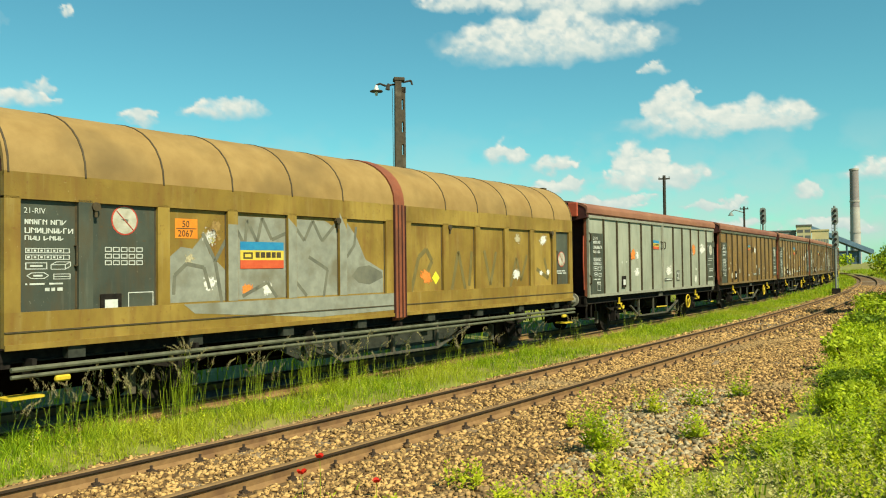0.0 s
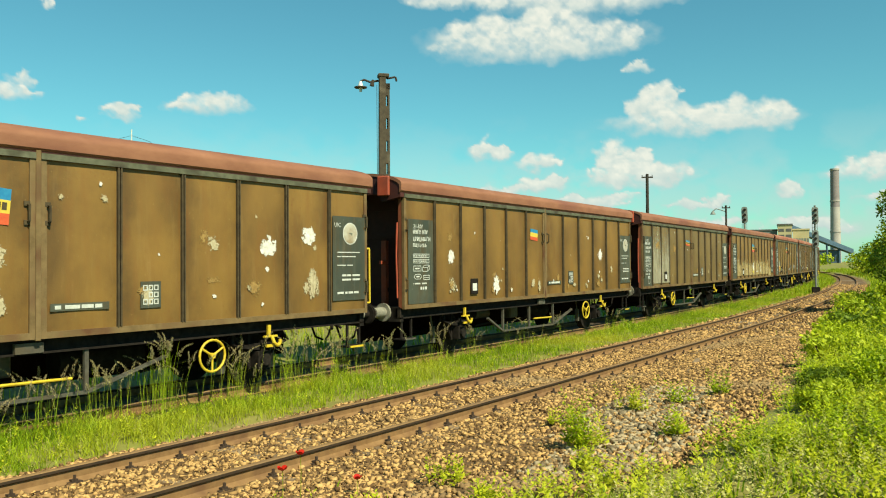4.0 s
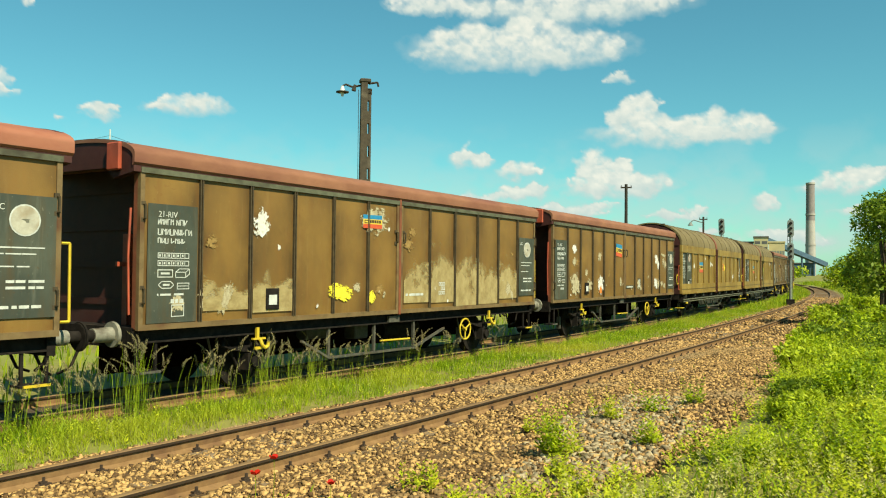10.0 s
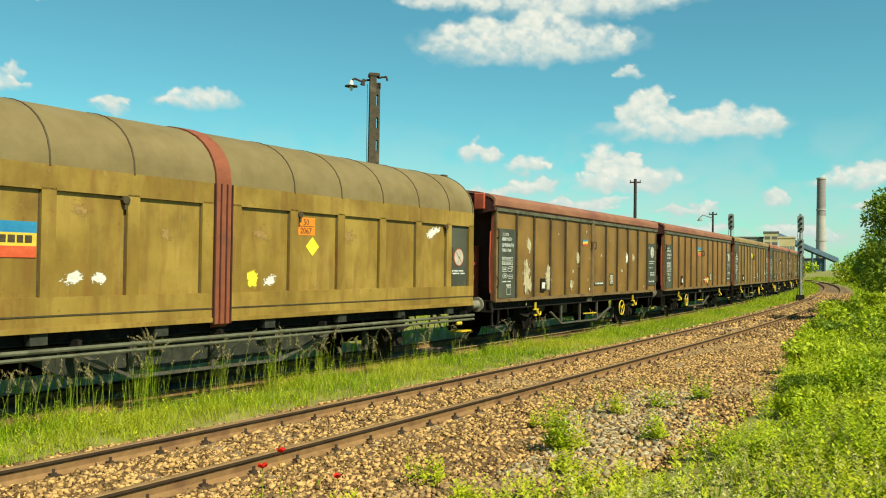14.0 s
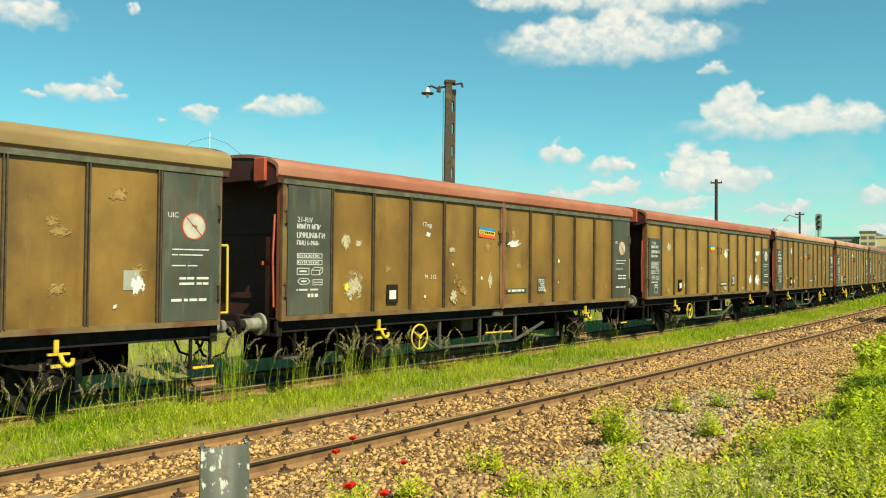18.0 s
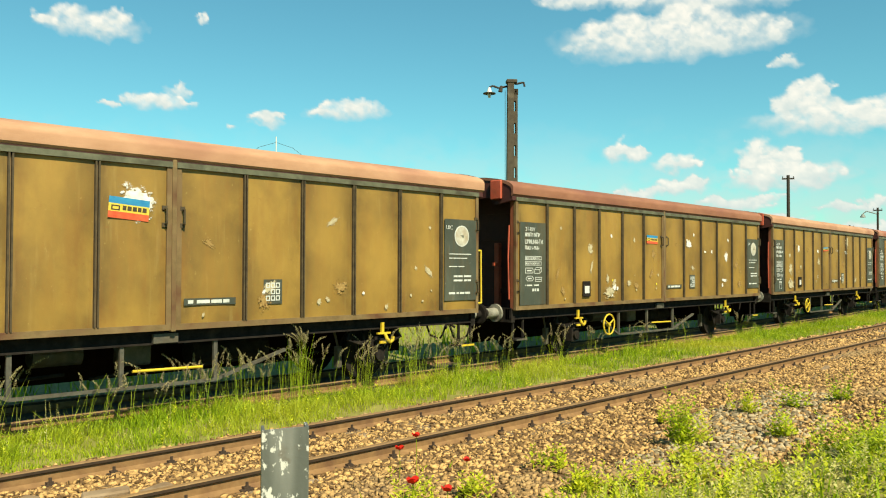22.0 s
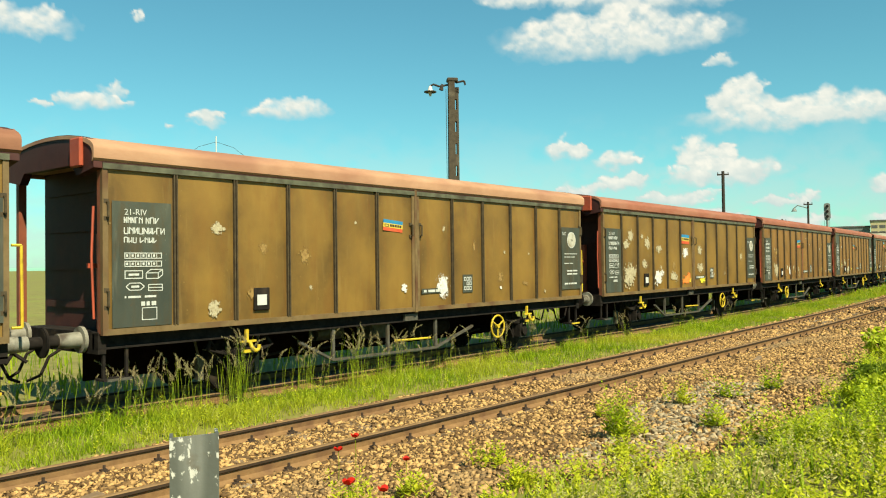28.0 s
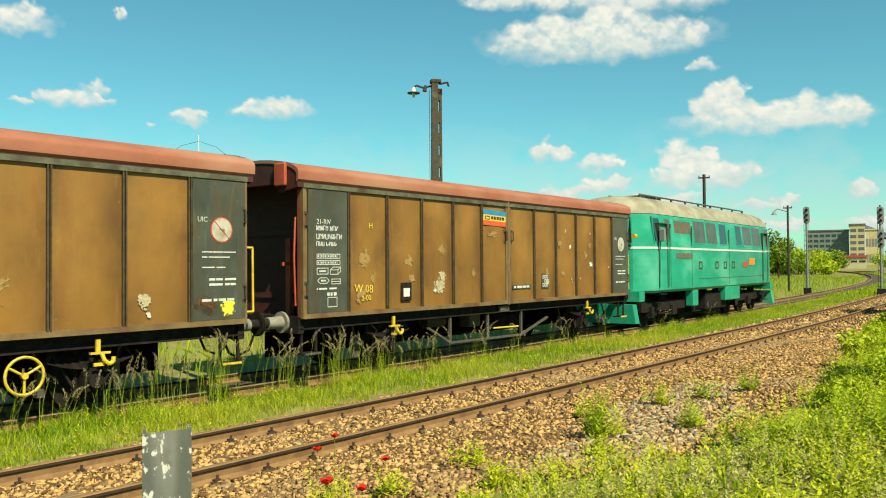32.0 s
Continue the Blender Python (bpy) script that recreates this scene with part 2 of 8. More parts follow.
# Near-black for the sheet that stands in for shade under the floor.
UNDER_SHADE = material("under_shade_black", (0.010, 0.0048, 0.0022), (0.020, 0.010, 0.005), scale=5, rough=1.0, spec=0.0, bump=0.3)
BLACK = material("underframe_black", (0.010, 0.008, 0.0065), (0.030, 0.024, 0.019), scale=8, rough=0.9, c3=(0.075, 0.055, 0.035), c3_scale=3, c3_at=(0.6, 0.85), spec=0.12)
GREY_STEEL = material("grey_steel", (0.055, 0.050, 0.038), (0.13, 0.12, 0.09), scale=9, rough=0.6, c3=(0.10, 0.08, 0.05), c3_scale=3)
UNDER_GREY = material("underframe_grey", (0.022, 0.024, 0.018), (0.055, 0.058, 0.042), scale=6, rough=0.8, c3=(0.09, 0.08, 0.05), c3_scale=2.5, c3_at=(0.6, 0.85), spec=0.2)
RAIL_OLIVE = material("side_rail_olive", (0.085, 0.088, 0.050), (0.16, 0.16, 0.10), scale=7, rough=0.65, c3=(0.06, 0.05, 0.03), c3_scale=3)
BUFFER = material("buffer_grey", (0.20, 0.19, 0.14), (0.34, 0.32, 0.25), scale=9, rough=0.55, c3=(0.08, 0.06, 0.04), c3_scale=4)
YELLOW = material("yellow_paint", (0.62, 0.42, 0.025), (0.78, 0.56, 0.05), scale=9, rough=0.5, c3=(0.35, 0.22, 0.03), c3_scale=5, c3_at=(0.6, 0.8))
WHITE = material("white_paint", (0.60, 0.60, 0.54), (0.76, 0.76, 0.70), scale=12, rough=0.6, bump=0.05)
LETTER = material("lettering_white", (0.50, 0.51, 0.45), (0.74, 0.75, 0.68), scale=14, rough=0.6, bump=0)
PANEL_DARK = weathered("marking_dark", (0.044, 0.052, 0.038), (0.074, 0.082, 0.060), (0.105, 0.112, 0.078), (0.10, 0.06, 0.02), (0.30, 0.30, 0.22))
LETTER_GREY = material("repaint_grey", (0.30, 0.31, 0.24), (0.40, 0.41, 0.32), scale=4, rough=0.6, bump=0.03)
SIGN_CREAM = material("sign_face_dirty", (0.42, 0.39, 0.30), (0.62, 0.58, 0.46), scale=7, rough=0.6, bump=0.05, c3=(0.36, 0.28, 0.17), c3_scale=4)
SIGN_RED = material("sign_red", (0.50, 0.05, 0.03), (0.62, 0.09, 0.05), scale=9, rough=0.5, bump=0)
FLAG_BLUE = material("flag_blue", (0.02, 0.20, 0.42), (0.04, 0.30, 0.50), scale=9, rough=0.5, bump=0)
FLAG_YELLOW = material("flag_yellow", (0.70, 0.48, 0.05), (0.80, 0.60, 0.10), scale=9, rough=0.5, bump=0)
FLAG_RED = material("flag_red", (0.62, 0.08, 0.03), (0.72, 0.14, 0.05), scale=9, rough=0.5, bump=0)
ORANGE = material("plate_orange", (0.80, 0.22, 0.02), (0.88, 0.30, 0.03), scale=9, rough=0.5, bump=0)
TAG_YELLOW = material("tag_yellow", (0.85, 0.72, 0.03), (0.90, 0.80, 0.08), scale=9, rough=0.5, bump=0)
SCAR_PALE = flaked("scar_pale", (0.36, 0.29, 0.16), (0.62, 0.54, 0.34), 0.48)
SCAR_WHITE = flaked("scar_white", (0.60, 0.57, 0.48), (0.95, 0.93, 0.84), 0.47, 4.0)
SCAR_TAN = flaked("scar_tan", (0.27, 0.155, 0.045), (0.42, 0.27, 0.085), 0.53, 6.0)
FLAKE_ORANGE = flaked("torn_orange", (0.80, 0.20, 0.03), (0.90, 0.30, 0.06), 0.44, 4.0)
FLAKE_YELLOW = flaked("torn_yellow", (0.85, 0.68, 0.03), (0.92, 0.80, 0.08), 0.44, 4.0)
POST_RED = material("post_red_brown", (0.22, 0.060, 0.026), (0.32, 0.095, 0.042), scale=6, rough=0.6, c3=(0.16, 0.06, 0.03), c3_scale=3)


def worn_band(name, c1, c2, lo, hi, most, stretch):
    """Rubbed paint that fades out upwards with a soft, uneven edge."""
    m = material(name, c1, c2, scale=5, rough=0.75, bump=0.05)
    t = m.node_tree
    tc = [n for n in t.nodes if n.type == "TEX_COORD"][0]
    sep = t.nodes.new("ShaderNodeSeparateXYZ")
    t.links.new(tc.outputs["Object"], sep.inputs[0])
    src = [n for n in t.nodes if n.type == "VECT_MATH"][0].outputs[0]
    g = noise_mask(t, src, 2.6, 0.0, 1.0, stretch, 6, 0.62)
    k = t.nodes.new("ShaderNodeMath")
    k.operation = "MULTIPLY_ADD"
    k.inputs[1].default_value = -0.55
    t.links.new(sep.outputs["Z"], k.inputs[0])
    t.links.new(g, k.inputs[2])
    r = t.nodes.new("ShaderNodeMapRange")
    r.inputs["From Min"].default_value, r.inputs["From Max"].default_value, r.inputs["To Max"].default_value = lo, hi, most
    t.links.new(k.outputs[0], r.inputs["Value"])
    t.links.new(r.outputs["Result"], t.nodes["Principled BSDF"].inputs["Alpha"])
    return m


CREAM_BAND = worn_band("worn_cream", (0.34, 0.24, 0.09), (0.56, 0.44, 0.20), 0.36, 0.52, 0.85, (1, 1, 1))
BLEACHED = worn_band("bleached_streaks", (0.30, 0.27, 0.17), (0.52, 0.48, 0.34), 0.22, 0.60, 0.75, (2.6, 1, 0.22))
SILVER = material("graffiti_silver", (0.235, 0.235, 0.185), (0.345, 0.345, 0.275), scale=5, rough=0.6, bump=0.05, c3=(0.20, 0.18, 0.12), c3_scale=2)
GRAF_BLACK = material("graffiti_outline", (0.62, 0.55, 0.36), (0.74, 0.66, 0.45), scale=8, rough=0.6, bump=0)
GRAF_GREY = material("graffiti_grey", (0.12, 0.12, 0.09), (0.21, 0.20, 0.14), scale=3, rough=0.7, bump=0)
OCHRE = weathered("ochre_side", (0.205, 0.124, 0.020), (0.30, 0.188, 0.031), (0.42, 0.280, 0.058), (0.20, 0.085, 0.018), (0.46, 0.37, 0.15))
OCHRE_ROOF = material("ochre_roof", (0.285, 0.170, 0.050), (0.37, 0.235, 0.078), scale=2.0, rough=0.72, bump=0.08, c3=(0.20, 0.125, 0.04), c3_scale=0.7)
OLIVE_ROOF = material("olive_roof", (0.165, 0.118, 0.043), (0.225, 0.168, 0.068), scale=2.0, rough=0.72, bump=0.08, c3=(0.24, 0.18, 0.08), c3_scale=0.7)
LOCO_GREEN = material("loco_green", (0.012, 0.29, 0.17), (0.025, 0.38, 0.235), scale=1.6, rough=0.40, bump=0.04, c3=(0.10, 0.46, 0.31), c3_scale=0.8, stretch=(0.6, 1, 1))
DUSTY_GLASS = material("dusty_glass", (0.055, 0.055, 0.036), (0.11, 0.105, 0.075), scale=3, rough=0.28, spec=0.5, bump=0)
GRILLE = material("grille_brown", (0.10, 0.088, 0.055), (0.17, 0.15, 0.10), scale=8, rough=0.7, bump=0.2)
FADED = material("faded_spray", (0.15, 0.115, 0.035), (0.22, 0.17, 0.055), scale=6, rough=0.7, bump=0)
LOCO_ROOF = material("loco_cream", (0.30, 0.275, 0.185), (0.42, 0.39, 0.275), scale=2.5, rough=0.6, c3=(0.22, 0.18, 0.11), c3_scale=1.2)
GLASS = material("window_glass", (0.010, 0.020, 0.018), (0.020, 0.035, 0.030), scale=2, rough=0.08, spec=0.8, bump=0)
RUST = material("rail_rust", (0.21, 0.110, 0.040), (0.31, 0.175, 0.068), scale=9, rough=0.8, bump=0.15, c3=(0.17, 0.085, 0.035), c3_scale=3)
# Worn dirty head side; shade under the head is put in this colour too.
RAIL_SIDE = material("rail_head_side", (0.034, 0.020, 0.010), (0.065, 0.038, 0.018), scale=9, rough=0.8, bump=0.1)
RAIL_TOP = material("rail_head", (0.20, 0.115, 0.045), (0.30, 0.18, 0.075), scale=8, rough=0.75, metal=0.0, bump=0.05, c3=(0.22, 0.13, 0.06), c3_scale=2)
CLIP = material("clip_rust", (0.035, 0.022, 0.014), (0.075, 0.045, 0.024), scale=20, rough=0.8)
SLEEPER = material("sleeper", (0.20, 0.13, 0.07), (0.30, 0.21, 0.12), scale=7, rough=0.85, bump=0.3, c3=(0.36, 0.27, 0.17), c3_scale=1.5)
GROUND = material("ground_earth", (0.15, 0.14, 0.030), (0.30, 0.27, 0.065), scale=2.4, rough=0.9, bump=0.4, fine=25, c3=(0.24, 0.27, 0.04), c3_scale=0.25)
# Bed kept darker than the stones: shade in their gaps is coloured in.
BALLAST = material("ballast_bed", (0.075, 0.042, 0.016), (0.22, 0.125, 0.045), scale=16, rough=0.9, bump=0.9, fine=22, c3=(0.26, 0.20, 0.13), c3_scale=0.5)
# Bed colour with the shade beneath the train painted in.
BED_SHADE = material("bed_shade", (0.055, 0.036, 0.02), (0.12, 0.08, 0.045), scale=12, rough=0.9, bump=0.7, fine=20)
STONE = material("ballast_stone", (0.13, 0.068, 0.022), (0.66, 0.40, 0.145), scale=6, rough=0.85, bump=0.25, fine=40, island=True, c3=(0.36, 0.24, 0.11), c3_scale=0.35, c3_at=(0.56, 0.70))
STONE_GREY = material("grey_stone", (0.17, 0.125, 0.065), (0.50, 0.40, 0.24), scale=6, rough=0.85, bump=0.25, fine=40, island=True)
GRASS = leafy("grass", (0.15, 0.27, 0.010), (0.50, 0.66, 0.026), (0.64, 0.62, 0.06), 0.45)
SEED = leafy("seed_heads", (0.26, 0.20, 0.09), (0.56, 0.46, 0.24), (0.44, 0.42, 0.16), trans=0.25)
LEAF = leafy("leaves", (0.19, 0.31, 0.010), (0.66, 0.78, 0.030), (0.72, 0.76, 0.06), 0.42)
LEAF_DARK = leafy("leaves_dark", (0.07, 0.14, 0.010), (0.24, 0.36, 0.022), (0.30, 0.38, 0.03), 0.4)
LEAF_YOUNG = leafy("leaves_young", (0.36, 0.44, 0.016), (0.78, 0.80, 0.05), (0.70, 0.72, 0.06), 0.42)
LEAF_STRAW = leafy("leaves_straw", (0.46, 0.44, 0.10), (0.80, 0.74, 0.30), (0.50, 0.56, 0.08), 0.4)
BARK = material("bark", (0.05, 0.035, 0.02), (0.10, 0.075, 0.045), scale=12, rough=0.9, bump=0.6)
POPPY = leafy("poppy_petal", (0.60, 0.012, 0.006), (0.78, 0.030, 0.010), (0.70, 0.02, 0.01))
CONCRETE = material("pole_concrete", (0.055, 0.042, 0.026), (0.095, 0.074, 0.046), scale=6, rough=0.9, bump=0.3, c3=(0.19, 0.155, 0.105), c3_scale=1.3, c3_at=(0.55, 0.75))
POLE_WOOD = material("pole_dark", (0.030, 0.024, 0.018), (0.06, 0.048, 0.034), scale=9, rough=0.9)
PORCELAIN = material("porcelain", (0.62, 0.62, 0.58), (0.75, 0.75, 0.70), scale=5, rough=0.3, bump=0)
SIGNAL_GREY = material("signal_grey", (0.16, 0.18, 0.16), (0.26, 0.28, 0.25), scale=6, rough=0.6)
POST_GREY = weathered("post_galvanised", (0.032, 0.036, 0.030), (0.075, 0.08, 0.065), (0.12, 0.125, 0.105), (0.12, 0.085, 0.05), (0.70, 0.68, 0.60), 0.5)
_t = POST_GREY.node_tree
_b = _t.nodes["Principled BSDF"]
_src = [q for q in _t.nodes if q.type == "VECT_MATH"][0].outputs[0]
_col = layer(_t, _b.inputs["Base Color"].links[0].from_socket, noise_mask(_t, _src, 48.0, 0.58, 0.62, (1, 1, 0.6), 4, 0.6), (0.66, 0.64, 0.56), 0.9)
_t.links.new(_col, _b.inputs["Base Color"])
CHIMNEY = material("chimney_concrete", (0.40, 0.36, 0.32), (0.52, 0.48, 0.43), scale=0.35, rough=0.9, bump=0.1, fine=3)
CHIMNEY_TOP = material("chimney_dark", (0.24, 0.205, 0.20), (0.33, 0.285, 0.275), scale=0.4, rough=0.9, bump=0.1, fine=3)
WALL_GREY = material("far_wall_grey", (0.17, 0.19, 0.18), (0.26, 0.28, 0.26), scale=0.25, rough=0.9, bump=0)
WALL_CREAM = material("far_wall_cream", (0.52, 0.44, 0.24), (0.62, 0.54, 0.32), scale=0.25, rough=0.9, bump=0)
ROOF_DARK = material("far_roof", (0.10, 0.10, 0.095), (0.16, 0.16, 0.15), scale=0.5, rough=0.9, bump=0)
BLUE_STEEL = material("gallery_blue", (0.05, 0.10, 0.15), (0.09, 0.15, 0.21), scale=0.5, rough=0.7, bump=0)

# ---- mesh helpers ----


def box(bm, x0, x1, y0, y1, z0, z1):
    v = [bm.verts.new((x, y, z)) for x in (x0, x1) for y in (y0, y1) for z in (z0, z1)]
    for f in ((0, 1, 3, 2), (4, 6, 7, 5), (0, 4, 5, 1), (2, 3, 7, 6), (0, 2, 6, 4), (1, 5, 7, 3)):
        bm.faces.new([v[i] for i in f])
    return bm


def bevelled(bm, w=0.01):
    bmesh.ops.bevel(bm, geom=bm.edges[:], offset=w, segments=1, affect="EDGES", profile=0.7)
    return bm


def rod(bm, p0, p1, r0, r1=None, n=8):
    """A tapered rod from p0 to p1."""
    r1 = r0 if r1 is None else r1
    a, b = Vector(p0), Vector(p1)
    q = (b - a).to_track_quat("Z", "Y")
    rings = []
    for c, r in ((a, r0), (b, r1)):
        rings.append([bm.verts.new(c + q @ Vector((r * math.cos(6.28319 * i / n), r * math.sin(6.28319 * i / n), 0))) for i in range(n)])
    for i in range(n):
        j = (i + 1) % n
        bm.faces.new((rings[0][i], rings[0][j], rings[1][j], rings[1][i]))
    bm.faces.new(rings[0][::-1])
    bm.faces.new(rings[1])
    return bm


def pipe(bm, pts, r, n=6):
    for a, b in zip(pts, pts[1:]):
        rod(bm, a, b, r, n=n)
    return bm


def prism(bm, prof, x0, x1, closed=True):
    """A (y, z) outline pushed along x."""
    a = [bm.verts.new((x0, y, z)) for y, z in prof]
    b = [bm.verts.new((x1, y, z)) for y, z in prof]
    k = len(prof)
    for i in range(k if closed else k - 1):
        j = (i + 1) % k
        bm.faces.new((a[i], b[i], b[j], a[j]))
    if closed:
        bm.faces.new(a[::-1])
        bm.faces.new(b)
    return bm


def plate(bm, pts, y, t=0.004):
    """A flat plate with an (x, z) outline whose front lies at y and whose back is t behind it."""
    f = [bm.verts.new((x, y, z)) for x, z in pts]
    b = [bm.verts.new((x, y + t, z)) for x, z in pts]
    bm.faces.new(f)
    k = len(pts)
    for i in range(k):
        j = (i + 1) % k
        bm.faces.new((f[j], f[i], b[i], b[j]))
    return bm


def disc(bm, x, z, y, rx, rz=None, n=20, t=0.004):
    rz = rx if rz is None else rz
    return plate(bm, [(x + rx * math.cos(-6.28319 * i / n), z + rz * math.sin(-6.28319 * i / n)) for i in range(n)], y, t)


def rect(bm, x0, x1, z0, z1, y, t=0.004):
    return plate(bm, [(x0, z0), (x1, z0), (x1, z1), (x0, z1)], y, t)


def ring_wheel(bm, centre, r, tube, spokes, axis="y", n=20):
    """A handwheel: rim, spokes and hub."""
    c = Vector(centre)
    pts = [c + Vector((r * math.cos(6.28319 * i / n), 0, r * math.sin(6.28319 * i / n))) for i in range(n + 1)]
    pipe(bm, pts, tube, 6)
    for i in range(spokes):
        a = 6.28319 * i / spokes + 0.5
        rod(bm, c, c + Vector((r * math.cos(a), 0, r * math.sin(a))), tube * 0.9, n=6)
    rod(bm, c - Vector((0, 0.03, 0)), c + Vector((0, 0.05, 0)), tube * 2.2, n=8)
    return bm


def mesh_of(name, bm, mat, smooth=False):
    me = bpy.data.meshes.new(name)
    bmesh.ops.recalc_face_normals(bm, faces=bm.faces[:])
    bm.to_mesh(me)
    bm.free()
    me.materials.append(mat)
    for p in me.polygons:
        p.use_smooth = True
    me.set_sharp_from_angle(angle=radians(60 if smooth else 34))
    return me


def part(name, bm, mat, parent, label="", smooth=False):
    ob = new(name, mesh_of(name, bm, mat, smooth))
    ob.parent = parent
    return tagged(ob, label)


def again(name, me, parent, m=None, mat=None):
    """One more piece on a mesh that exists."""
    ob = new(name, me)
    ob.parent = parent
    if m is not None:
        ob.matrix_basis = m
    if mat is not None:
        ob.material_slots[0].link = "OBJECT"
        ob.material_slots[0].material = mat
    return ob


def B():
    return bmesh.new()


def stuff(name, verts, faces, mat, label, category, smooth=False):
    me = bpy.data.meshes.new(name)
    me.from_pydata(verts, [], faces)
    me.materials.append(mat)
    return tagged(new(name, me), label, category, kind="stuff")


LETTER_MESHES = {}
for _txt, _size in [("21-RIV", 0.125), ("21-RIV", 0.10), ("UIC", 0.11)] + [(w_, 0.15) for w_ in ("50", "2067", "509", "2-05", "2-", "17mp", "M  312", "17pwh", "1", "16mp", "PLIN", "21",
                                                                                          "SPM", "17e", "Vaset", "5-09", "3-11", "M 312", "M3-1", "W 08", "2-00", "H")]:
    cu = bpy.data.curves.new("lettering", "FONT")
    cu.body, cu.size, cu.extrude, cu.resolution_u = _txt, _size, 0.001, 3
    tmp = new("lettering", cu)
    LETTER_MESHES[(_txt, _size)] = bpy.data.meshes.new_from_object(tmp.evaluated_get(bpy.context.evaluated_depsgraph_get()))
    bpy.data.objects.remove(tmp)
    bpy.data.curves.remove(cu)


def letters(name, text, size, mat, parent, x, z, y, tilt=0.0):
    """Flat writing on a side that faces -y."""
    key = (text, size) if (text, size) in LETTER_MESHES else (text, 0.15)
    me = LETTER_MESHES[key]
    if not me.materials:
        me.materials.append(mat)
    k = size / key[1]
    return again(name, me, parent, pose(x, y, z, 90, tilt, 0) @ Matrix.Diagonal((k, k, 1, 1)), mat)


# ---- the line of the tracks ----
D, GAUGE, BETWEEN = 6.49, 1.505, 2.900
OFF_A, OFF_B = D, D + GAUGE
OFF_C = D + GAUGE + BETWEEN
OFF_D = OFF_C + GAUGE
MID_1, MID_2 = D + GAUGE / 2, OFF_C + GAUGE / 2
_n = np.arange(-480.0, 520.0, 0.25)
_k = np.interp(_n, [-480, -60, -12, 0, 15, 30, 45, 60, 90, 520], [0.0, 0.0, 0.00265, 0.00265, 0.00129, 0.00231, 0.0013, 0.0014, 0.0016, 0.0018])
_th = np.cumsum(_k) * 0.25
_th -= np.interp(0, _n, _th)
_x = np.cumsum(np.cos(_th)) * 0.25
_y = np.cumsum(np.sin(_th)) * 0.25
_x -= np.interp(0, _n, _x)
_y -= np.interp(0, _n, _y)
_arc = np.cumsum(1 - _k * MID_2) * 0.25
_arc -= np.interp(0, _n, _arc)


def line(s, off):
    """Plan point at s along the line and off metres towards the far side, and the heading there."""
    th = np.interp(s, _n, _th)
    return np.interp(s, _n, _x) - off * np.sin(th), np.interp(s, _n, _y) + off * np.cos(th), th


def on_train_line(a):
    """The same for the far track's centre by length along it."""
    return line(np.interp(a, _arc, _n), MID_2)


def bend(x):
    return np.interp(x, _x, _y)


def rough(x, y, f=1.0, seed=0.0):
    return noise.fractal(Vector((x * f, y * f, seed)), 1.0, 2.0, 4)


def ballast_width(s):
    """How far the stones reach from the near rail towards the camera's side."""
    return float(np.interp(s, [-20, 0, 4, 6, 8, 10, 14, 21, 29, 50, 90, 200], [1.3, 1.6, 2.2, 3.1, 3.75, 3.95, 3.5, 2.6, 1.7, 1.0, 0.9, 0.9]))


def ground_z(x, y):
    off = float(y - bend(x))
    z = np.interp(off, [-40, -8, 0, 2.5, 4.6, 6.0, 6.9, 8.0, 8.6, 10.2, 10.8, 12.2, 14, 60], [1.2, 0.75, 0.36, 0.12, -0.06, -0.22, -0.27, -0.27, -0.20, -0.20, -0.27, -0.27, -0.25, -0.1])
    if D - ballast_width(x) + 0.2 < off < 8.8 and -14 < x < 200:
        z = z - 0.13
    near = 1.0 if -6 < x < 70 and -10 < y < 30 else 0.0
    return float(z) + near * 0.05 * rough(x, y, 0.6, 3.0)


# ---- ground, ballast, rails ----
def grid_sheet(name, xs, ys, zf, mat):
    verts = [(x, y, zf(x, y)) for y in ys for x in xs]
    w = len(xs)
    faces = [(j * w + i, j * w + i + 1, (j + 1) * w + i + 1, (j + 1) * w + i) for j in range(len(ys) - 1) for i in range(w - 1)]
    me = bpy.data.meshes.new(name)
    me.from_pydata(verts, [], faces)
    me.materials.append(mat)
    for p in me.polygons:
        p.use_smooth = True
    return new(name, me)


gx = [-4000, -1500, -500, -150, -60, -30, -15] + [round(-10 + 0.5 * i, 2) for i in range(120)] + [52 + 2.5 * i for i in range(20)] + [105, 120, 140, 170, 210, 280, 400, 700, 1500, 4000]
gy = [-4000, -1200, -400, -120, -50, -25] + [round(-15 + 0.6 * i, 2) for i in range(24)] + [round(-0.4 + 0.35 * i, 2) for i in range(60)] + [21 + i * 1.5 for i in range(16)] + [50, 65, 90, 140, 220, 400, 900, 2000, 4000]
tagged(grid_sheet("ground", gx, gy, ground_z, GROUND), "grassy earth ground along the railway", "ground", kind="structure")


def bed_height(off, x, y):
    z = float(np.interp(off, [2.0, 4.0, 5.6, 6.2, 6.9, 7.6, 8.2, 8.55, 8.95], [0.12, 0.0, -0.10, -0.172, -0.166, -0.163, -0.17, -0.18, -0.215]))
    return z + 0.025 * rough(x, y, 1.5, 8.0)


bs = list(np.arange(-14, 40, 0.4)) + list(np.arange(40, 200, 2.0))
verts, faces = [], []
NB = 15
for s in bs:
    lo = D - ballast_width(s)
    for i in range(NB):
        o = lo + (8.95 - lo) * i / (NB - 1)
        px, py, _h = line(s, o)
        verts.append((px, py, bed_height(o, px, py) + (0.0 if 0 < i < NB - 1 else -0.08)))
for j in range(len(bs) - 1):
    for i in range(NB - 1):
        a = j * NB + i
        faces.append((a, a + NB, a + NB + 1, a + 1))
me = bpy.data.meshes.new("ballast_bed")
me.from_pydata(verts, [], faces)
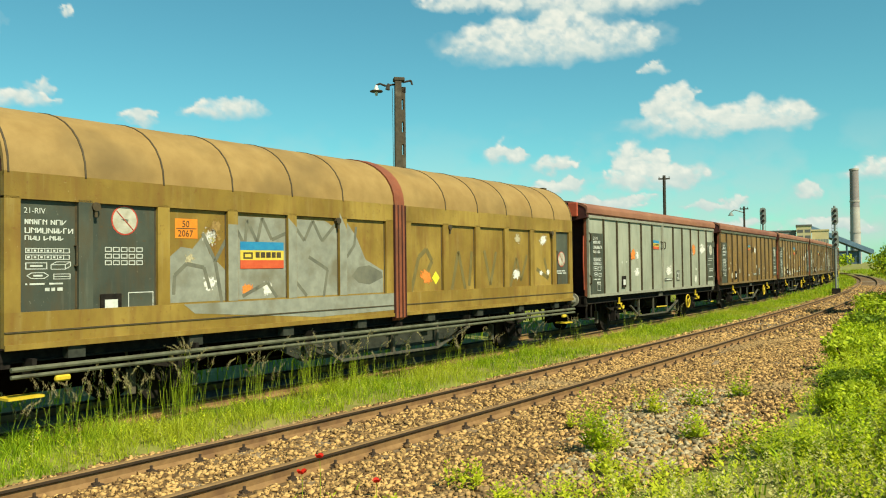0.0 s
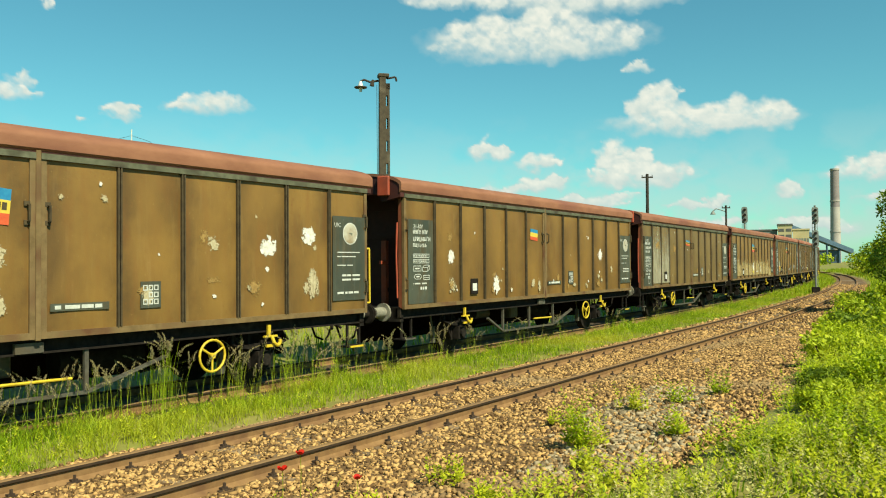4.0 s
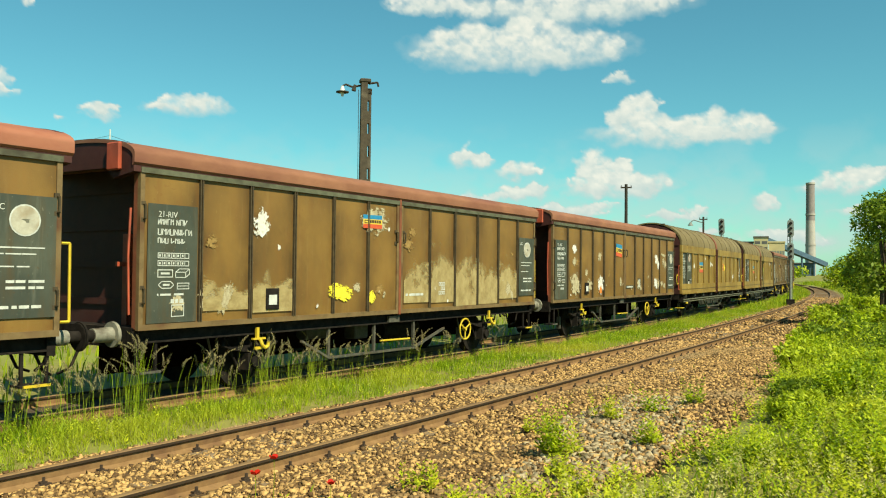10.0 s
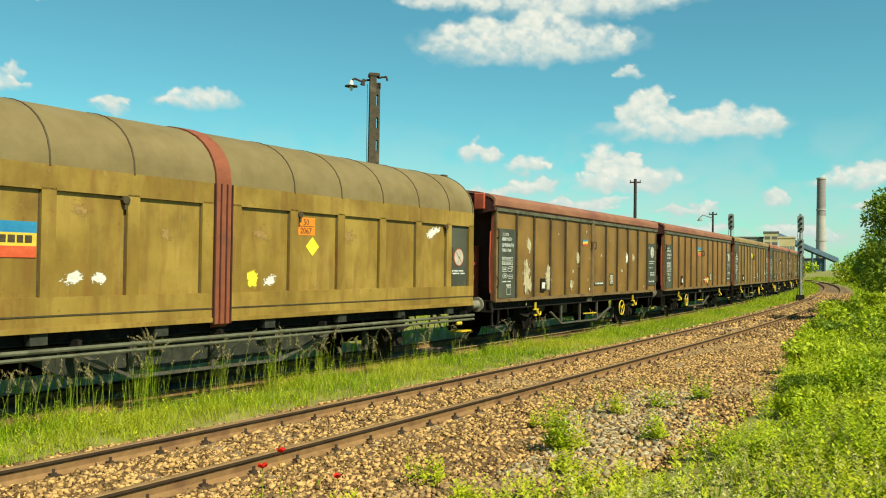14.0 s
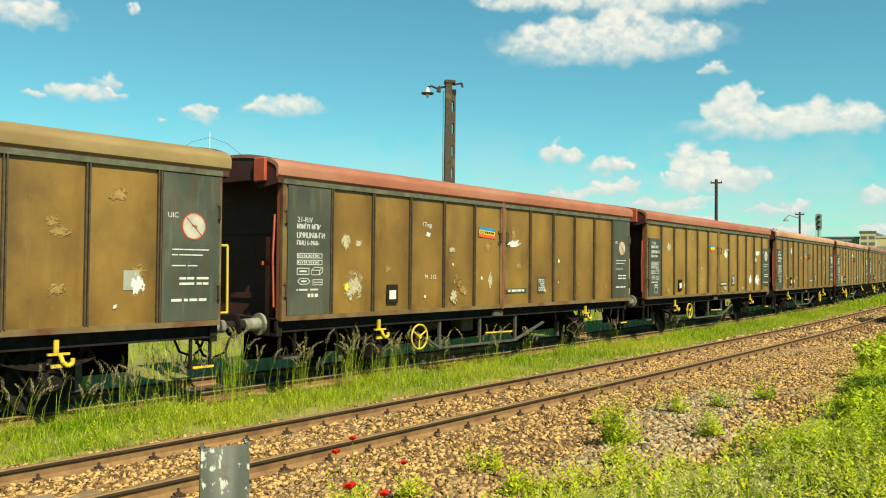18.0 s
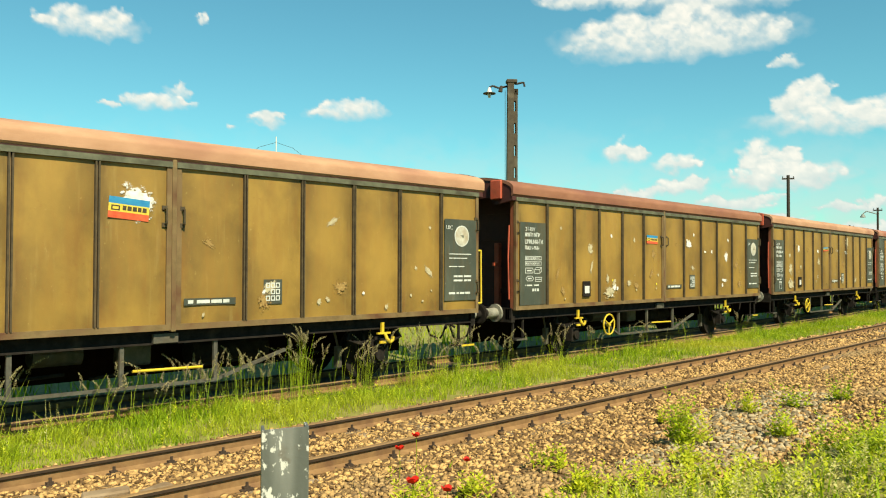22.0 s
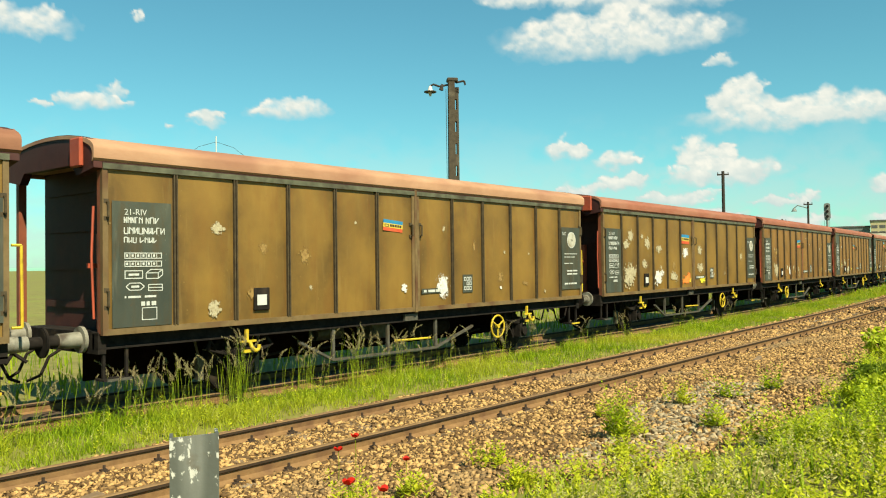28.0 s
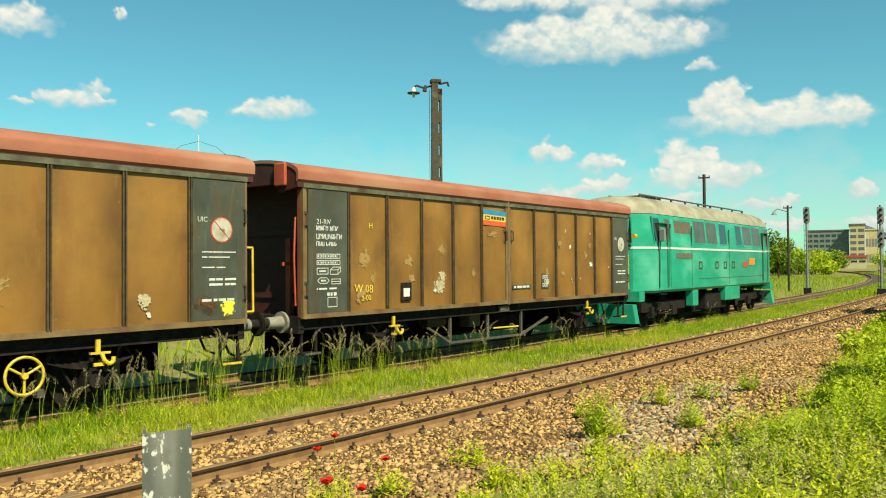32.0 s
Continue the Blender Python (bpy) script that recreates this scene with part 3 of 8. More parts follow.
me.materials.append(BALLAST)
tagged(new("ballast_bed", me), "bed of tan crushed stone under the near track", "ballast", kind="structure")

RAIL_PROFILE = [(-0.072, -0.172), (0.072, -0.172), (0.072, -0.160), (0.020, -0.140), (0.009, -0.125), (0.009, -0.050), (0.034, -0.038), (0.036, -0.010), (0.026, 0.0),
                (-0.026, 0.0), (-0.036, -0.010), (-0.034, -0.038), (-0.009, -0.050), (-0.009, -0.125), (-0.020, -0.140), (-0.072, -0.160)]


def rail(name, off, z, s0, s1, label):
    ss = [q for q in np.arange(-460, -20, 10.0) if q >= s0] + list(np.arange(max(s0, -20), min(60, s1), 1.0)) + list(np.arange(max(60, s0), s1, 4.0))
    bm = B()
    prev = None
    for s in ss:
        px, py, th = line(s, off)
        c, sn = math.cos(th), math.sin(th)
        cur = [bm.verts.new((px - sn * o, py + c * o, z + h)) for o, h in RAIL_PROFILE]
        if prev:
            for i in range(len(cur)):
                j = (i + 1) % len(cur)
                f = bm.faces.new((prev[i], cur[i], cur[j], prev[j]))
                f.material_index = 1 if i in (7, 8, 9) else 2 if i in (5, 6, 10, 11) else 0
        prev = cur
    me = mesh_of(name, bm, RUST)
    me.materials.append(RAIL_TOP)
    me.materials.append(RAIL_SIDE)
    return tagged(new(name, me), label, "rail", kind="structure")


# Bed under the train, coloured dark to carry the shade there.
verts, faces = [], []
ts = [-460, -300, -150, -60] + list(np.arange(-30, 120, 2.0)) + list(np.arange(120, 510, 10.0))
for s in ts:
    for o, z in ((OFF_C - 0.30, -0.26), (OFF_C + 0.1, -0.17), (MID_2, -0.165), (OFF_D - 0.1, -0.17), (OFF_D + 0.7, -0.28)):
        px, py, _h = line(s, o)
        verts.append((px, py, z))
for j in range(len(ts) - 1):
    for i in range(4):
        q = j * 5 + i
        faces.append((q, q + 5, q + 6, q + 1))
me = bpy.data.meshes.new("track_bed")
me.from_pydata(verts, [], faces)
me.materials.append(BED_SHADE)
tagged(new("track_bed", me), "earth and stone under the train's track, shade painted in", "ballast", kind="structure")

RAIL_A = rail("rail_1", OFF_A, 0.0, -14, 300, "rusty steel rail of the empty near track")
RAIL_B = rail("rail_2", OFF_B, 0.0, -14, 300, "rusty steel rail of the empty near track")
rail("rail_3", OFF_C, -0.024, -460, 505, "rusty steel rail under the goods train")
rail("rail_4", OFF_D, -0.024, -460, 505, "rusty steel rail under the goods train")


# ---- wagons ----
HB_L = 13.03
HB_H = HB_L / 2
SIDE = 1.365
SILL, DOOR_TOP = 1.119, 3.495


def axle_gear(root, x, y0=-1.06):
    """A wheelset with its boxes, springs and guards."""
    ws = part("wheelset", rod(B(), (x, -0.95, 0.46), (x, 0.95, 0.46), 0.075, n=10), BLACK, root)
    for s in (-1, 1):
        bm = rod(B(), (x, s * 0.69, 0.46), (x, s * 0.815, 0.46), 0.46, n=28)
        rod(bm, (x, s * 0.66, 0.46), (x, s * 0.69, 0.46), 0.49, n=28)
        part("wheel", bm, BLACK, ws)
    for s in (-1, 1):
        bm = B()
        box(bm, x - 0.14, x + 0.14, s * 1.10 - 0.10, s * 1.10 + 0.10, 0.32, 0.60)
        rod(bm, (x, s * 1.18, 0.46), (x, s * 1.26, 0.46), 0.10, n=12)
        part("axle_box", bm, BLACK, root)
        bm = B()
        for i in range(5):
            w = 0.62 - 0.11 * i
            for k in range(-3, 3):
                xa, xb = x + w * k / 3, x + w * (k + 1) / 3
                za, zb = (0.62 + i * 0.022 + 0.12 * (abs(k) / 3) ** 2 * (w / 0.62) ** 2), (0.62 + i * 0.022 + 0.12 * (abs(k + 1) / 3) ** 2 * (w / 0.62) ** 2)
                v = [bm.verts.new(p) for p in ((xa, s * 1.10 - 0.05, za), (xb, s * 1.10 - 0.05, zb), (xb, s * 1.10 + 0.05, zb), (xa, s * 1.10 + 0.05, za),
                                               (xa, s * 1.10 - 0.05, za + 0.02), (xb, s * 1.10 - 0.05, zb + 0.02), (xb, s * 1.10 + 0.05, zb + 0.02), (xa, s * 1.10 + 0.05, za + 0.02))]
                for f in ((3, 2, 1, 0), (4, 5, 6, 7), (0, 1, 5, 4), (2, 3, 7, 6), (1, 2, 6, 5), (3, 0, 4, 7)):
                    bm.faces.new([v[q] for q in f])
        box(bm, x - 0.05, x + 0.05, s * 1.10 - 0.07, s * 1.10 + 0.07, 0.58, 0.78)
        part("leaf_spring", bm, BLACK, root)
        for d in (-1, 1):
            bm = box(B(), x + d * 0.19 - 0.025, x + d * 0.19 + 0.025, s * 1.03 - 0.012, s * 1.03 + 0.012, 0.30, 0.95)
            rod(bm, (x + d * 0.20, s * 1.03, 0.34), (x + d * 0.55, s * 1.03, 0.93), 0.022)
            rod(bm, (x + d * 0.62, s * 1.10, 0.74), (x + d * 0.52, s * 1.03, 0.93), 0.03)
            part("axle_guard", bm, BLACK, root)
        for d in (-1, 1):
            bm = B()
            prism(bm, [(s * 0.75 - 0.05, 0.25), (s * 0.75 + 0.05, 0.25), (s * 0.75 + 0.05, 0.62), (s * 0.75 - 0.05, 0.62)], x + d * 0.55 - 0.05, x + d * 0.55 + 0.05)
            rod(bm, (x + d * 0.55, s * 0.75, 0.60), (x + d * 0.66, s * 0.75, 0.98), 0.02)
            part("brake_shoe", bm, GREY_STEEL, root)


def buffers(root, half, mat=BUFFER):
    for e in (-1, 1):
        for s in (-1, 1):
            bm = B()
            rod(bm, (e * half, s * 0.875, 1.05), (e * (half + 0.36), s * 0.875, 1.05), 0.115, 0.105, n=16)
            rod(bm, (e * half, s * 0.875, 1.05), (e * (half + 0.05), s * 0.875, 1.05), 0.19, n=16)
            bf = part("buffer", bm, mat, root, smooth=False)
            bm = B()
            rod(bm, (e * (half + 0.34), s * 0.875, 1.05), (e * (half + 0.545), s * 0.875, 1.05), 0.085, n=14)
            rod(bm, (e * (half + 0.545), s * 0.875, 1.05), (e * (half + 0.585), s * 0.875, 1.05), 0.21, 0.19, n=22)
            part("buffer_head", bm, BLACK, bf)
        bm = B()
        rod(bm, (e * half, 0, 1.02), (e * (half + 0.45), 0, 1.0), 0.05, n=8)
        pipe(bm, [(e * (half + 0.40), 0.06, 1.0), (e * (half + 0.55), 0.06, 0.86), (e * (half + 0.40), -0.06, 0.72)], 0.028)
        part("coupling", bm, BLACK, root)
        for s in (-0.35, 0.35):
            part("brake_hose", pipe(B(), [(e * half, s, 0.92), (e * (half + 0.22), s, 0.80), (e * (half + 0.34), s, 0.55), (e * (half + 0.50), s * 0.8, 0.48)], 0.022), BLACK, root)


def underframe(root, half, truss=(-2.1, 0.75)):
    for s in (-1, 1):
        ch = [(s * y, z) for y, z in ((1.11, 0.92), (1.27, 0.92), (1.27, 0.945), (1.21, 0.945), (1.21, 1.115), (1.27, 1.115), (1.27, 1.14), (1.11, 1.14))]
        part("solebar", prism(B(), ch, -half, half), BLACK, root)
    bm = B()
    for s in (-0.4, 0.4):
        box(bm, -half, half, s - 0.05, s + 0.05, 0.93, 1.13)
    for k in range(-4, 5):
        box(bm, k * half / 4.6 - 0.05, k * half / 4.6 + 0.05, -1.15, 1.15, 0.95, 1.12)
    part("cross_frame", bm, BLACK, root)
    for e in (-1, 1):
        bm = B()
        box(bm, min(e * half, e * (half - 0.12)), max(e * half, e * (half - 0.12)), -1.27, 1.27, 0.86, 1.16)
        part("headstock", bm, BLACK, root)
    bm = B()
    rod(bm, (0.9, -0.15, 0.66), (2.3, -0.15, 0.66), 0.20, n=16)
    part("air_tank", bm, BLACK, root, smooth=False)
    bm = B()
    part("brake_cylinder", rod(bm, (-1.4, 0.1, 0.72), (-0.7, 0.1, 0.72), 0.15, n=14), GREY_STEEL, root)
    part("brake_valve", bevelled(box(B(), -0.3, 0.15, -0.45, -0.12, 0.55, 0.92), 0.03), GREY_STEEL, root)
    a, b = truss
    for yy in (-1.22, 1.22):
        bm = B()
        pts = [(a - 0.75, yy, 0.72), (a, yy, 0.36), (b, yy, 0.34), (b + 1.25, yy, 0.70)]
        for p, q in zip(pts, pts[1:]):
            d = (Vector(q) - Vector(p)).normalized()
            u = Vector((-d.z, 0, d.x)) * 0.022
            v = [bm.verts.new(Vector(c) + sg * u + Vector((0, o, 0))) for c in (p, q) for sg in (-1, 1) for o in (-0.03, 0.03)]
            for f in ((0, 1, 3, 2), (4, 6, 7, 5), (0, 4, 5, 1), (2, 3, 7, 6), (0, 2, 6, 4), (1, 5, 7, 3)):
                bm.faces.new([v[i] for i in f])
        for xx in (a, (a + b) / 2, b):
            box(bm, xx - 0.03, xx + 0.03, yy - 0.025, yy + 0.025, 0.36, 0.94)
        part("truss_bar", bm, GREY_STEEL, root)
    bm = B()
    for k in range(5):
        xx = a - 1.6 + k * 1.45
        rod(bm, (xx, -0.5, 0.42 + 0.05 * (k % 2)), (xx + 1.1, -0.5, 0.52), 0.025)
    part("brake_rod", bm, BLACK, root)
    # Added dark sheet, in place of the shade under the wagon.
    part("brake_beam", box(B(), -half + 0.6, half - 0.6, 0.30, 0.36, 0.30, 0.78), UNDER_SHADE, root)


def sliding_wagon():
    """A two-axle wagon with two sliding walls of six panels each side."""
    root = new("goods_wagon")
    root.empty_display_size = 0.5
    bm = B()
    box(bm, -HB_H + 0.50, HB_H - 0.50, -1.29, 1.34, 1.14, 3.56)
    part("body", bm, MAROON, root)
    # roof: skirt, shoulder, arch
    prof = [(-1.408, 3.55)]
    for i in range(25):
        a = math.pi * (i / 24)
        prof.append((-1.412 * math.cos(a), 3.68 + 0.28 * math.sin(a) ** 0.95))
    prof += [(1.408, 3.55)]
    bm = B()
    inner = [(y * 0.965, z - 0.05) for y, z in prof][::-1]
    prism(bm, prof + inner, -HB_H - 0.10, HB_H + 0.10)
    box(bm, -HB_H - 0.08, HB_H + 0.08, -1.35, 1.35, 3.565, 3.60)
    part("roof", bm, ROOF_RED, root)
    bm = B()
    box(bm, -HB_H + 0.01, HB_H - 0.01, -1.375, -1.30, DOOR_TOP + 0.005, 3.56)
    part("eave_channel", bm, MAROON, root)
    # doors
    bmr, bmp = B(), B()
    pw = (HB_H - 0.075 - 0.05) / 6.0
    for dx in (-0.022, 0.022):
        prism(bmr, [(-SIDE - 0.024, SILL + 0.085), (-SIDE + 0.02, SILL + 0.085), (-SIDE + 0.02, DOOR_TOP - 0.08), (-SIDE - 0.024, DOOR_TOP - 0.08)], dx - 0.011, dx + 0.011)
    rib_me = mesh_of("rib", bmr, RIB_DARK)
    nx, nz = 6, 8
    vs = [[bmp.verts.new((pw * (i / nx - 0.5) * 0.93, -SIDE + 0.018 - 0.026 * math.sin(math.pi * i / nx) ** 0.8 * min(1, math.sin(math.pi * j / nz) * 1.6),
                          SILL + 0.085 + (DOOR_TOP - SILL - 0.165) * j / nz)) for i in range(nx + 1)] for j in range(nz + 1)]
    for j in range(nz):
        for i in range(nx):
            bmp.faces.new((vs[j][i], vs[j][i + 1], vs[j + 1][i + 1], vs[j + 1][i]))
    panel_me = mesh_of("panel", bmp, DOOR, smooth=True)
    bmh = B()
    pipe(bmh, [(0, -SIDE, -0.11), (0, -SIDE - 0.06, -0.10), (0, -SIDE - 0.06, 0.10), (0, -SIDE, 0.11)], 0.016)
    box(bmh, -0.045, 0.03, -SIDE - 0.014, -SIDE + 0.01, -0.15, -0.09)
    box(bmh, -0.045, 0.03, -SIDE - 0.014, -SIDE + 0.01, 0.09, 0.15)
    handle_me = mesh_of("handle", bmh, RIB_DARK)
    for e in (-1, 1):
        x0, x1 = (-HB_H + 0.04, -0.035) if e < 0 else (0.035, HB_H - 0.04)
        bm = B()
        box(bm, x0, x1, -SIDE + 0.02, -SIDE + 0.06, SILL, DOOR_TOP)
        for a, b, c, d in ((x0, x1, SILL, SILL + 0.085), (x0, x0 + 0.075, SILL + 0.085, DOOR_TOP - 0.08), (x1 - 0.075, x1, SILL + 0.085, DOOR_TOP - 0.08)):
            box(bm, a, b, -SIDE - 0.012, -SIDE + 0.02, c, d)
        door = part("sliding_door", bm, FRAME_BROWN, root)
        bm = B()
        box(bm, x0, x1, -SIDE - 0.03, -SIDE + 0.02, DOOR_TOP - 0.08, DOOR_TOP)
        part("top_rail", bm, RAIL_OLIVE, door)
        for i in range(6):
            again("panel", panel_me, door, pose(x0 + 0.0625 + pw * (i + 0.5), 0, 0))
        for i in range(1, 6):
            again("rib", rib_me, door, pose(x0 + 0.0625 + pw * i, 0, 0))
        for hx, hz in ((x0 + 0.06 if e < 0 else x1 - 0.06, 2.85), (x0 + 0.06 if e < 0 else x1 - 0.06, 1.62), (x1 - 0.10 if e < 0 else x0 + 0.10, 2.72)):
            again("handle", handle_me, door, pose(hx, 0, hz))
    part("centre_post", bevelled(box(B(), -0.034, 0.034, -SIDE - 0.028, -SIDE + 0.05, SILL - 0.02, DOOR_TOP + 0.03), 0.006), FRAME_BROWN, root)
    # ends
    for e in (-1, 1):
        bm = B()
        xo = e * (HB_H - 0.50)
        for k in range(4):
            box(bm, min(xo, xo + e * 0.03), max(xo, xo + e * 0.03), -1.2, 1.2, 1.45 + k * 0.58, 1.55 + k * 0.58)
        part("end_rib", bm, MAROON, root)
        part("end_floor", box(B(), min(xo, e * (HB_H - 0.10)), max(xo, e * (HB_H - 0.10)), -1.25, 1.25, 1.10, 1.15), BLACK, root)
        for yy in (-1.27, 1.27):
            bm = B()
            box(bm, min(e * (HB_H - 0.16), e * (HB_H - 0.04)), max(e * (HB_H - 0.16), e * (HB_H - 0.04)), yy - 0.045, yy + 0.045, 1.14, 3.44)
            part("end_post", bm, POST_RED, root)
        bm = B()
        box(bm, min(xo, xo + e * 0.10), max(xo, xo + e * 0.10), -0.62, -0.50, 1.15, 2.55)
        box(bm, min(xo, xo + e * 0.30), max(xo, xo + e * 0.30), -0.64, -0.60, 2.05, 2.12)
        part("end_stay", bm, RED_POST, root)
        bm = B()
        hp = [(-1.36 * math.cos(math.pi * i / 12), 3.71 + 0.26 * math.sin(math.pi * i / 12)) for i in range(13)]
        prism(bm, [(-1.38, 3.42)] + hp + [(1.38, 3.42), (0.9, 3.34), (0.75, 3.50), (-0.75, 3.50), (-0.9, 3.34)], e * (HB_H - 0.04), e * (HB_H + 0.085))
        part("end_hood", bm, MAROON, root)
        bm = B()
        box(bm, min(e * (HB_H + 0.085), e * (HB_H + 0.15)), max(e * (HB_H + 0.085), e * (HB_H + 0.15)), -1.12, -0.82, 3.45, 3.86)
        part("hood_bracket", bevelled(bm, 0.02), RED_POST, root)
        bm = B()
        if e > 0:
            pipe(bm, [(HB_H + 0.02, -1.28, 2.35), (HB_H + 0.14, -1.28, 2.35), (HB_H + 0.15, -1.28, 1.30), (HB_H + 0.02, -1.28, 1.30)], 0.020)
        else:
            pipe(bm, [(-HB_H - 0.02, -1.24, 2.9), (-HB_H - 0.05, -1.24, 2.2), (-HB_H - 0.02, -1.24, 1.35)], 0.018)
        part("handrail", bm, YELLOW if e > 0 else RED_POST, root)
        bm = B()
        for d in (0.02, 0.36):
            box(bm, e * (HB_H - 0.1 - d) - 0.02, e * (HB_H - 0.1 - d) + 0.02, -1.25, -1.21, 0.50, 0.95)
        box(bm, min(e * (HB_H - 0.08), e * (HB_H - 0.52)), max(e * (HB_H - 0.08), e * (HB_H - 0.52)), -1.32, -1.08, 0.48, 0.51)
        part("step", bm, BLACK, root)
        bm = B()
        box(bm, min(e * (HB_H - 0.12), e * (HB_H - 0.48)), max(e * (HB_H - 0.12), e * (HB_H - 0.48)), -1.345, -1.32, 0.478, 0.512)
        part("step_edge", bm, YELLOW if e > 0 else GREY_STEEL, root)
        bm = B()
        xx = e * 4.02
        box(bm, xx - 0.055, xx + 0.005, -1.33, -1.29, 0.86, 1.04)
        box(bm, xx - 0.14, xx + 0.15, -1.34, -1.29, 0.835, 0.865)
        pipe(bm, [(xx + 0.02, -1.33, 0.85), (xx + 0.05, -1.36, 0.74), (xx + 0.11, -1.37, 0.69), (xx + 0.17, -1.37, 0.72), (xx + 0.175, -1.37, 0.79)], 0.030, 8)
        box(bm, xx - 0.09, xx + 0.06, -1.335, -1.30, 0.67, 0.715)
        part("shunting_hook", bm, YELLOW, root)
    underframe(root, HB_H - 0.02)
    for x in (-4.0, 4.0):
        axle_gear(root, x)
    buffers(root, HB_H)
    part("brake_lever", rod(B(), (-0.55, -1.30, 0.58), (0.50, -1.30, 0.56), 0.020), YELLOW, root)
    bm = B()
    box(bm, -0.25, 0.12, -1.30, -1.24, 0.94, 1.07)
    part("lever_plate", bm, GREY_STEEL, root)
    return root


WHEEL_ME = mesh_of("handwheel", ring_wheel(B(), (0, -1.33, 0.64), 0.245, 0.020, 3), YELLOW)
WHEEL4_ME = mesh_of("handwheel", ring_wheel(B(), (0, -1.33, 0.64), 0.245, 0.019, 4), YELLOW)


# pillar lines of one half, from the middle outwards
PILLARS = (0.30, 1.63, 2.90, 4.18, 5.44, 6.64, 7.60)


def curved_wagon():
    """A long two-axle wagon whose two half shells curve from side to roof."""
    L = 15.4
    h = L / 2
    root = new("curved_roof_wagon")
    prof_in = [(-1.25, 1.10), (-1.25, 3.2)] + [(-1.25 * math.cos(math.pi * i / 12), 3.2 + 0.93 * math.sin(math.pi * i / 12)) for i in range(1, 12)] + [(1.25, 3.2), (1.25, 1.10)]
    part("body", prism(B(), prof_in, -h + 0.10, h - 0.10), MAROON, root)
    prof_end = [(y * 1.075, 3.2 + (z - 3.2) * 1.06 if z > 3.2 else z) for y, z in prof_in]
    for e in (-1, 1):
        part("end_wall", prism(B(), prof_end, min(e * (h - 0.10), e * (h - 0.005)), max(e * (h - 0.10), e * (h - 0.005))), MAROON, root)
    arch = [(-1.40 * math.cos(math.pi * i / 18) * (1.0 if i not in (0, 18) else 1.0), 3.26 + 1.02 * math.sin(math.pi * i / 18) ** 0.92) for i in range(19)]
    for e in (-1, 1):
        x0, x1 = (-h, -0.16) if e < 0 else (0.16, h)
        bm = B()
        inner = [(y * 0.965, z - 0.05) for y, z in arch][::-1]
        prism(bm, arch + inner, x0, x1)
        me_roof = part("roof_shell", bm, OCHRE_ROOF, root)
        edges = sorted(e * p for p in PILLARS)
        for xx in edges[1:6] + [e * (h - 0.05)]:
            bm = B()
            a2 = [(y * 1.006, z + 0.009) for y, z in arch]
            prism(bm, a2 + arch[::-1], xx - 0.012, xx + 0.012)
            part("roof_rib", bm, RIB_DARK, me_roof)
        # side: bands, pillars, recessed panels
        bm = B()
        box(bm, x0, x1, -1.40, -1.31, 1.12, 1.55)
        side = part("side_wall", bm, OCHRE, root)
        part("top_band", box(B(), x0, x1, -1.40, -1.31, 2.95, 3.28), OCHRE, side)
        part("sill_rail", box(B(), x0, x1, -1.425, -1.40, 1.09, 1.16), OCHRE, side)
        # Shadow gap along the lower band, put on as a dark strip.
        part("band_rail", box(B(), x0, x1, -1.412, -1.40, 1.300, 1.318), RIB_DARK, side)
        n = 6
        for k, xx in enumerate(edges):
            lo = x0 if k == 0 else xx - 0.10
            hi = x1 if k == n else xx + 0.10
            part("pillar", box(B(), lo, hi, -1.40, -1.31, 1.55, 2.98), PANEL_DARK if e < 0 and k == 1 else OCHRE, side)
        for k in range(n):
            dark = (e < 0 and k < 2) or (e > 0 and k == 5)
            p0, p1 = edges[k] + 0.10, edges[k + 1] - 0.10
            bm = box(B(), p0, p1, -1.352, -1.31, 1.55, 2.98)
            # Dark strips: a gap at right, recess shade laid on along the top.
            edge = B()
            box(edge, p1 - 0.025, p1 - 0.001, -1.358, -1.353, 1.56, 2.97)
            box(edge, p0 + 0.001, p1 - 0.026, -1.358, -1.353, 2.945, 2.975)
            part("panel_seal", edge, RIB_DARK, side)
            part("side_panel", bm, PANEL_DARK if dark else OCHRE, side, "dark grey marked panel" if dark else "")
        for xx in (edges[1] + 0.14, edges[5] - 0.14):
            bm = B()
            rod(bm, (xx, -1.355, 2.90), (xx, -1.43, 2.90), 0.06, n=10)
            box(bm, xx - 0.02, xx + 0.02, -1.42, -1.40, 2.76, 2.90)
            part("lock", bm, RIB_DARK, side)
        xx = edges[1] - 0.13 if e < 0 else edges[5] + 0.13
        for z in ((2.25,) if e < 0 else (2.30, 1.70)):
            bm = B()
            pipe(bm, [(xx, -1.352, z + 0.13), (xx, -1.41, z + 0.13), (xx, -1.41, z - 0.13), (xx, -1.352, z - 0.13)], 0.014)
            part("panel_handle", bm, RIB_DARK, side)
        for k in range(4):
            xx = x0 + (x1 - x0) * (k + 0.5) / 4
            part("side_bracket", box(B(), xx - 0.12, xx + 0.12, -1.38, -1.24, 0.93, 1.09), UNDER_GREY, root)
    cp = [(-1.43, 1.06), (-1.43, 3.26)] + [(y * 1.02, z + 0.02) for y, z in arch[1:-1]] + [(1.43, 3.26), (1.43, 1.06)]
    part("centre_arch", prism(B(), cp + [(y * 0.93, z - 0.06) for y, z in cp][::-1], -0.15, 0.15), POST_RED, root)
    bm = B()
    for xx in (-0.17, -0.06, 0.06, 0.17):
        box(bm, xx - 0.012, xx + 0.012, -1.445, -1.40, 1.06, 3.28)
    part("centre_seal", bm, MAROON, root)
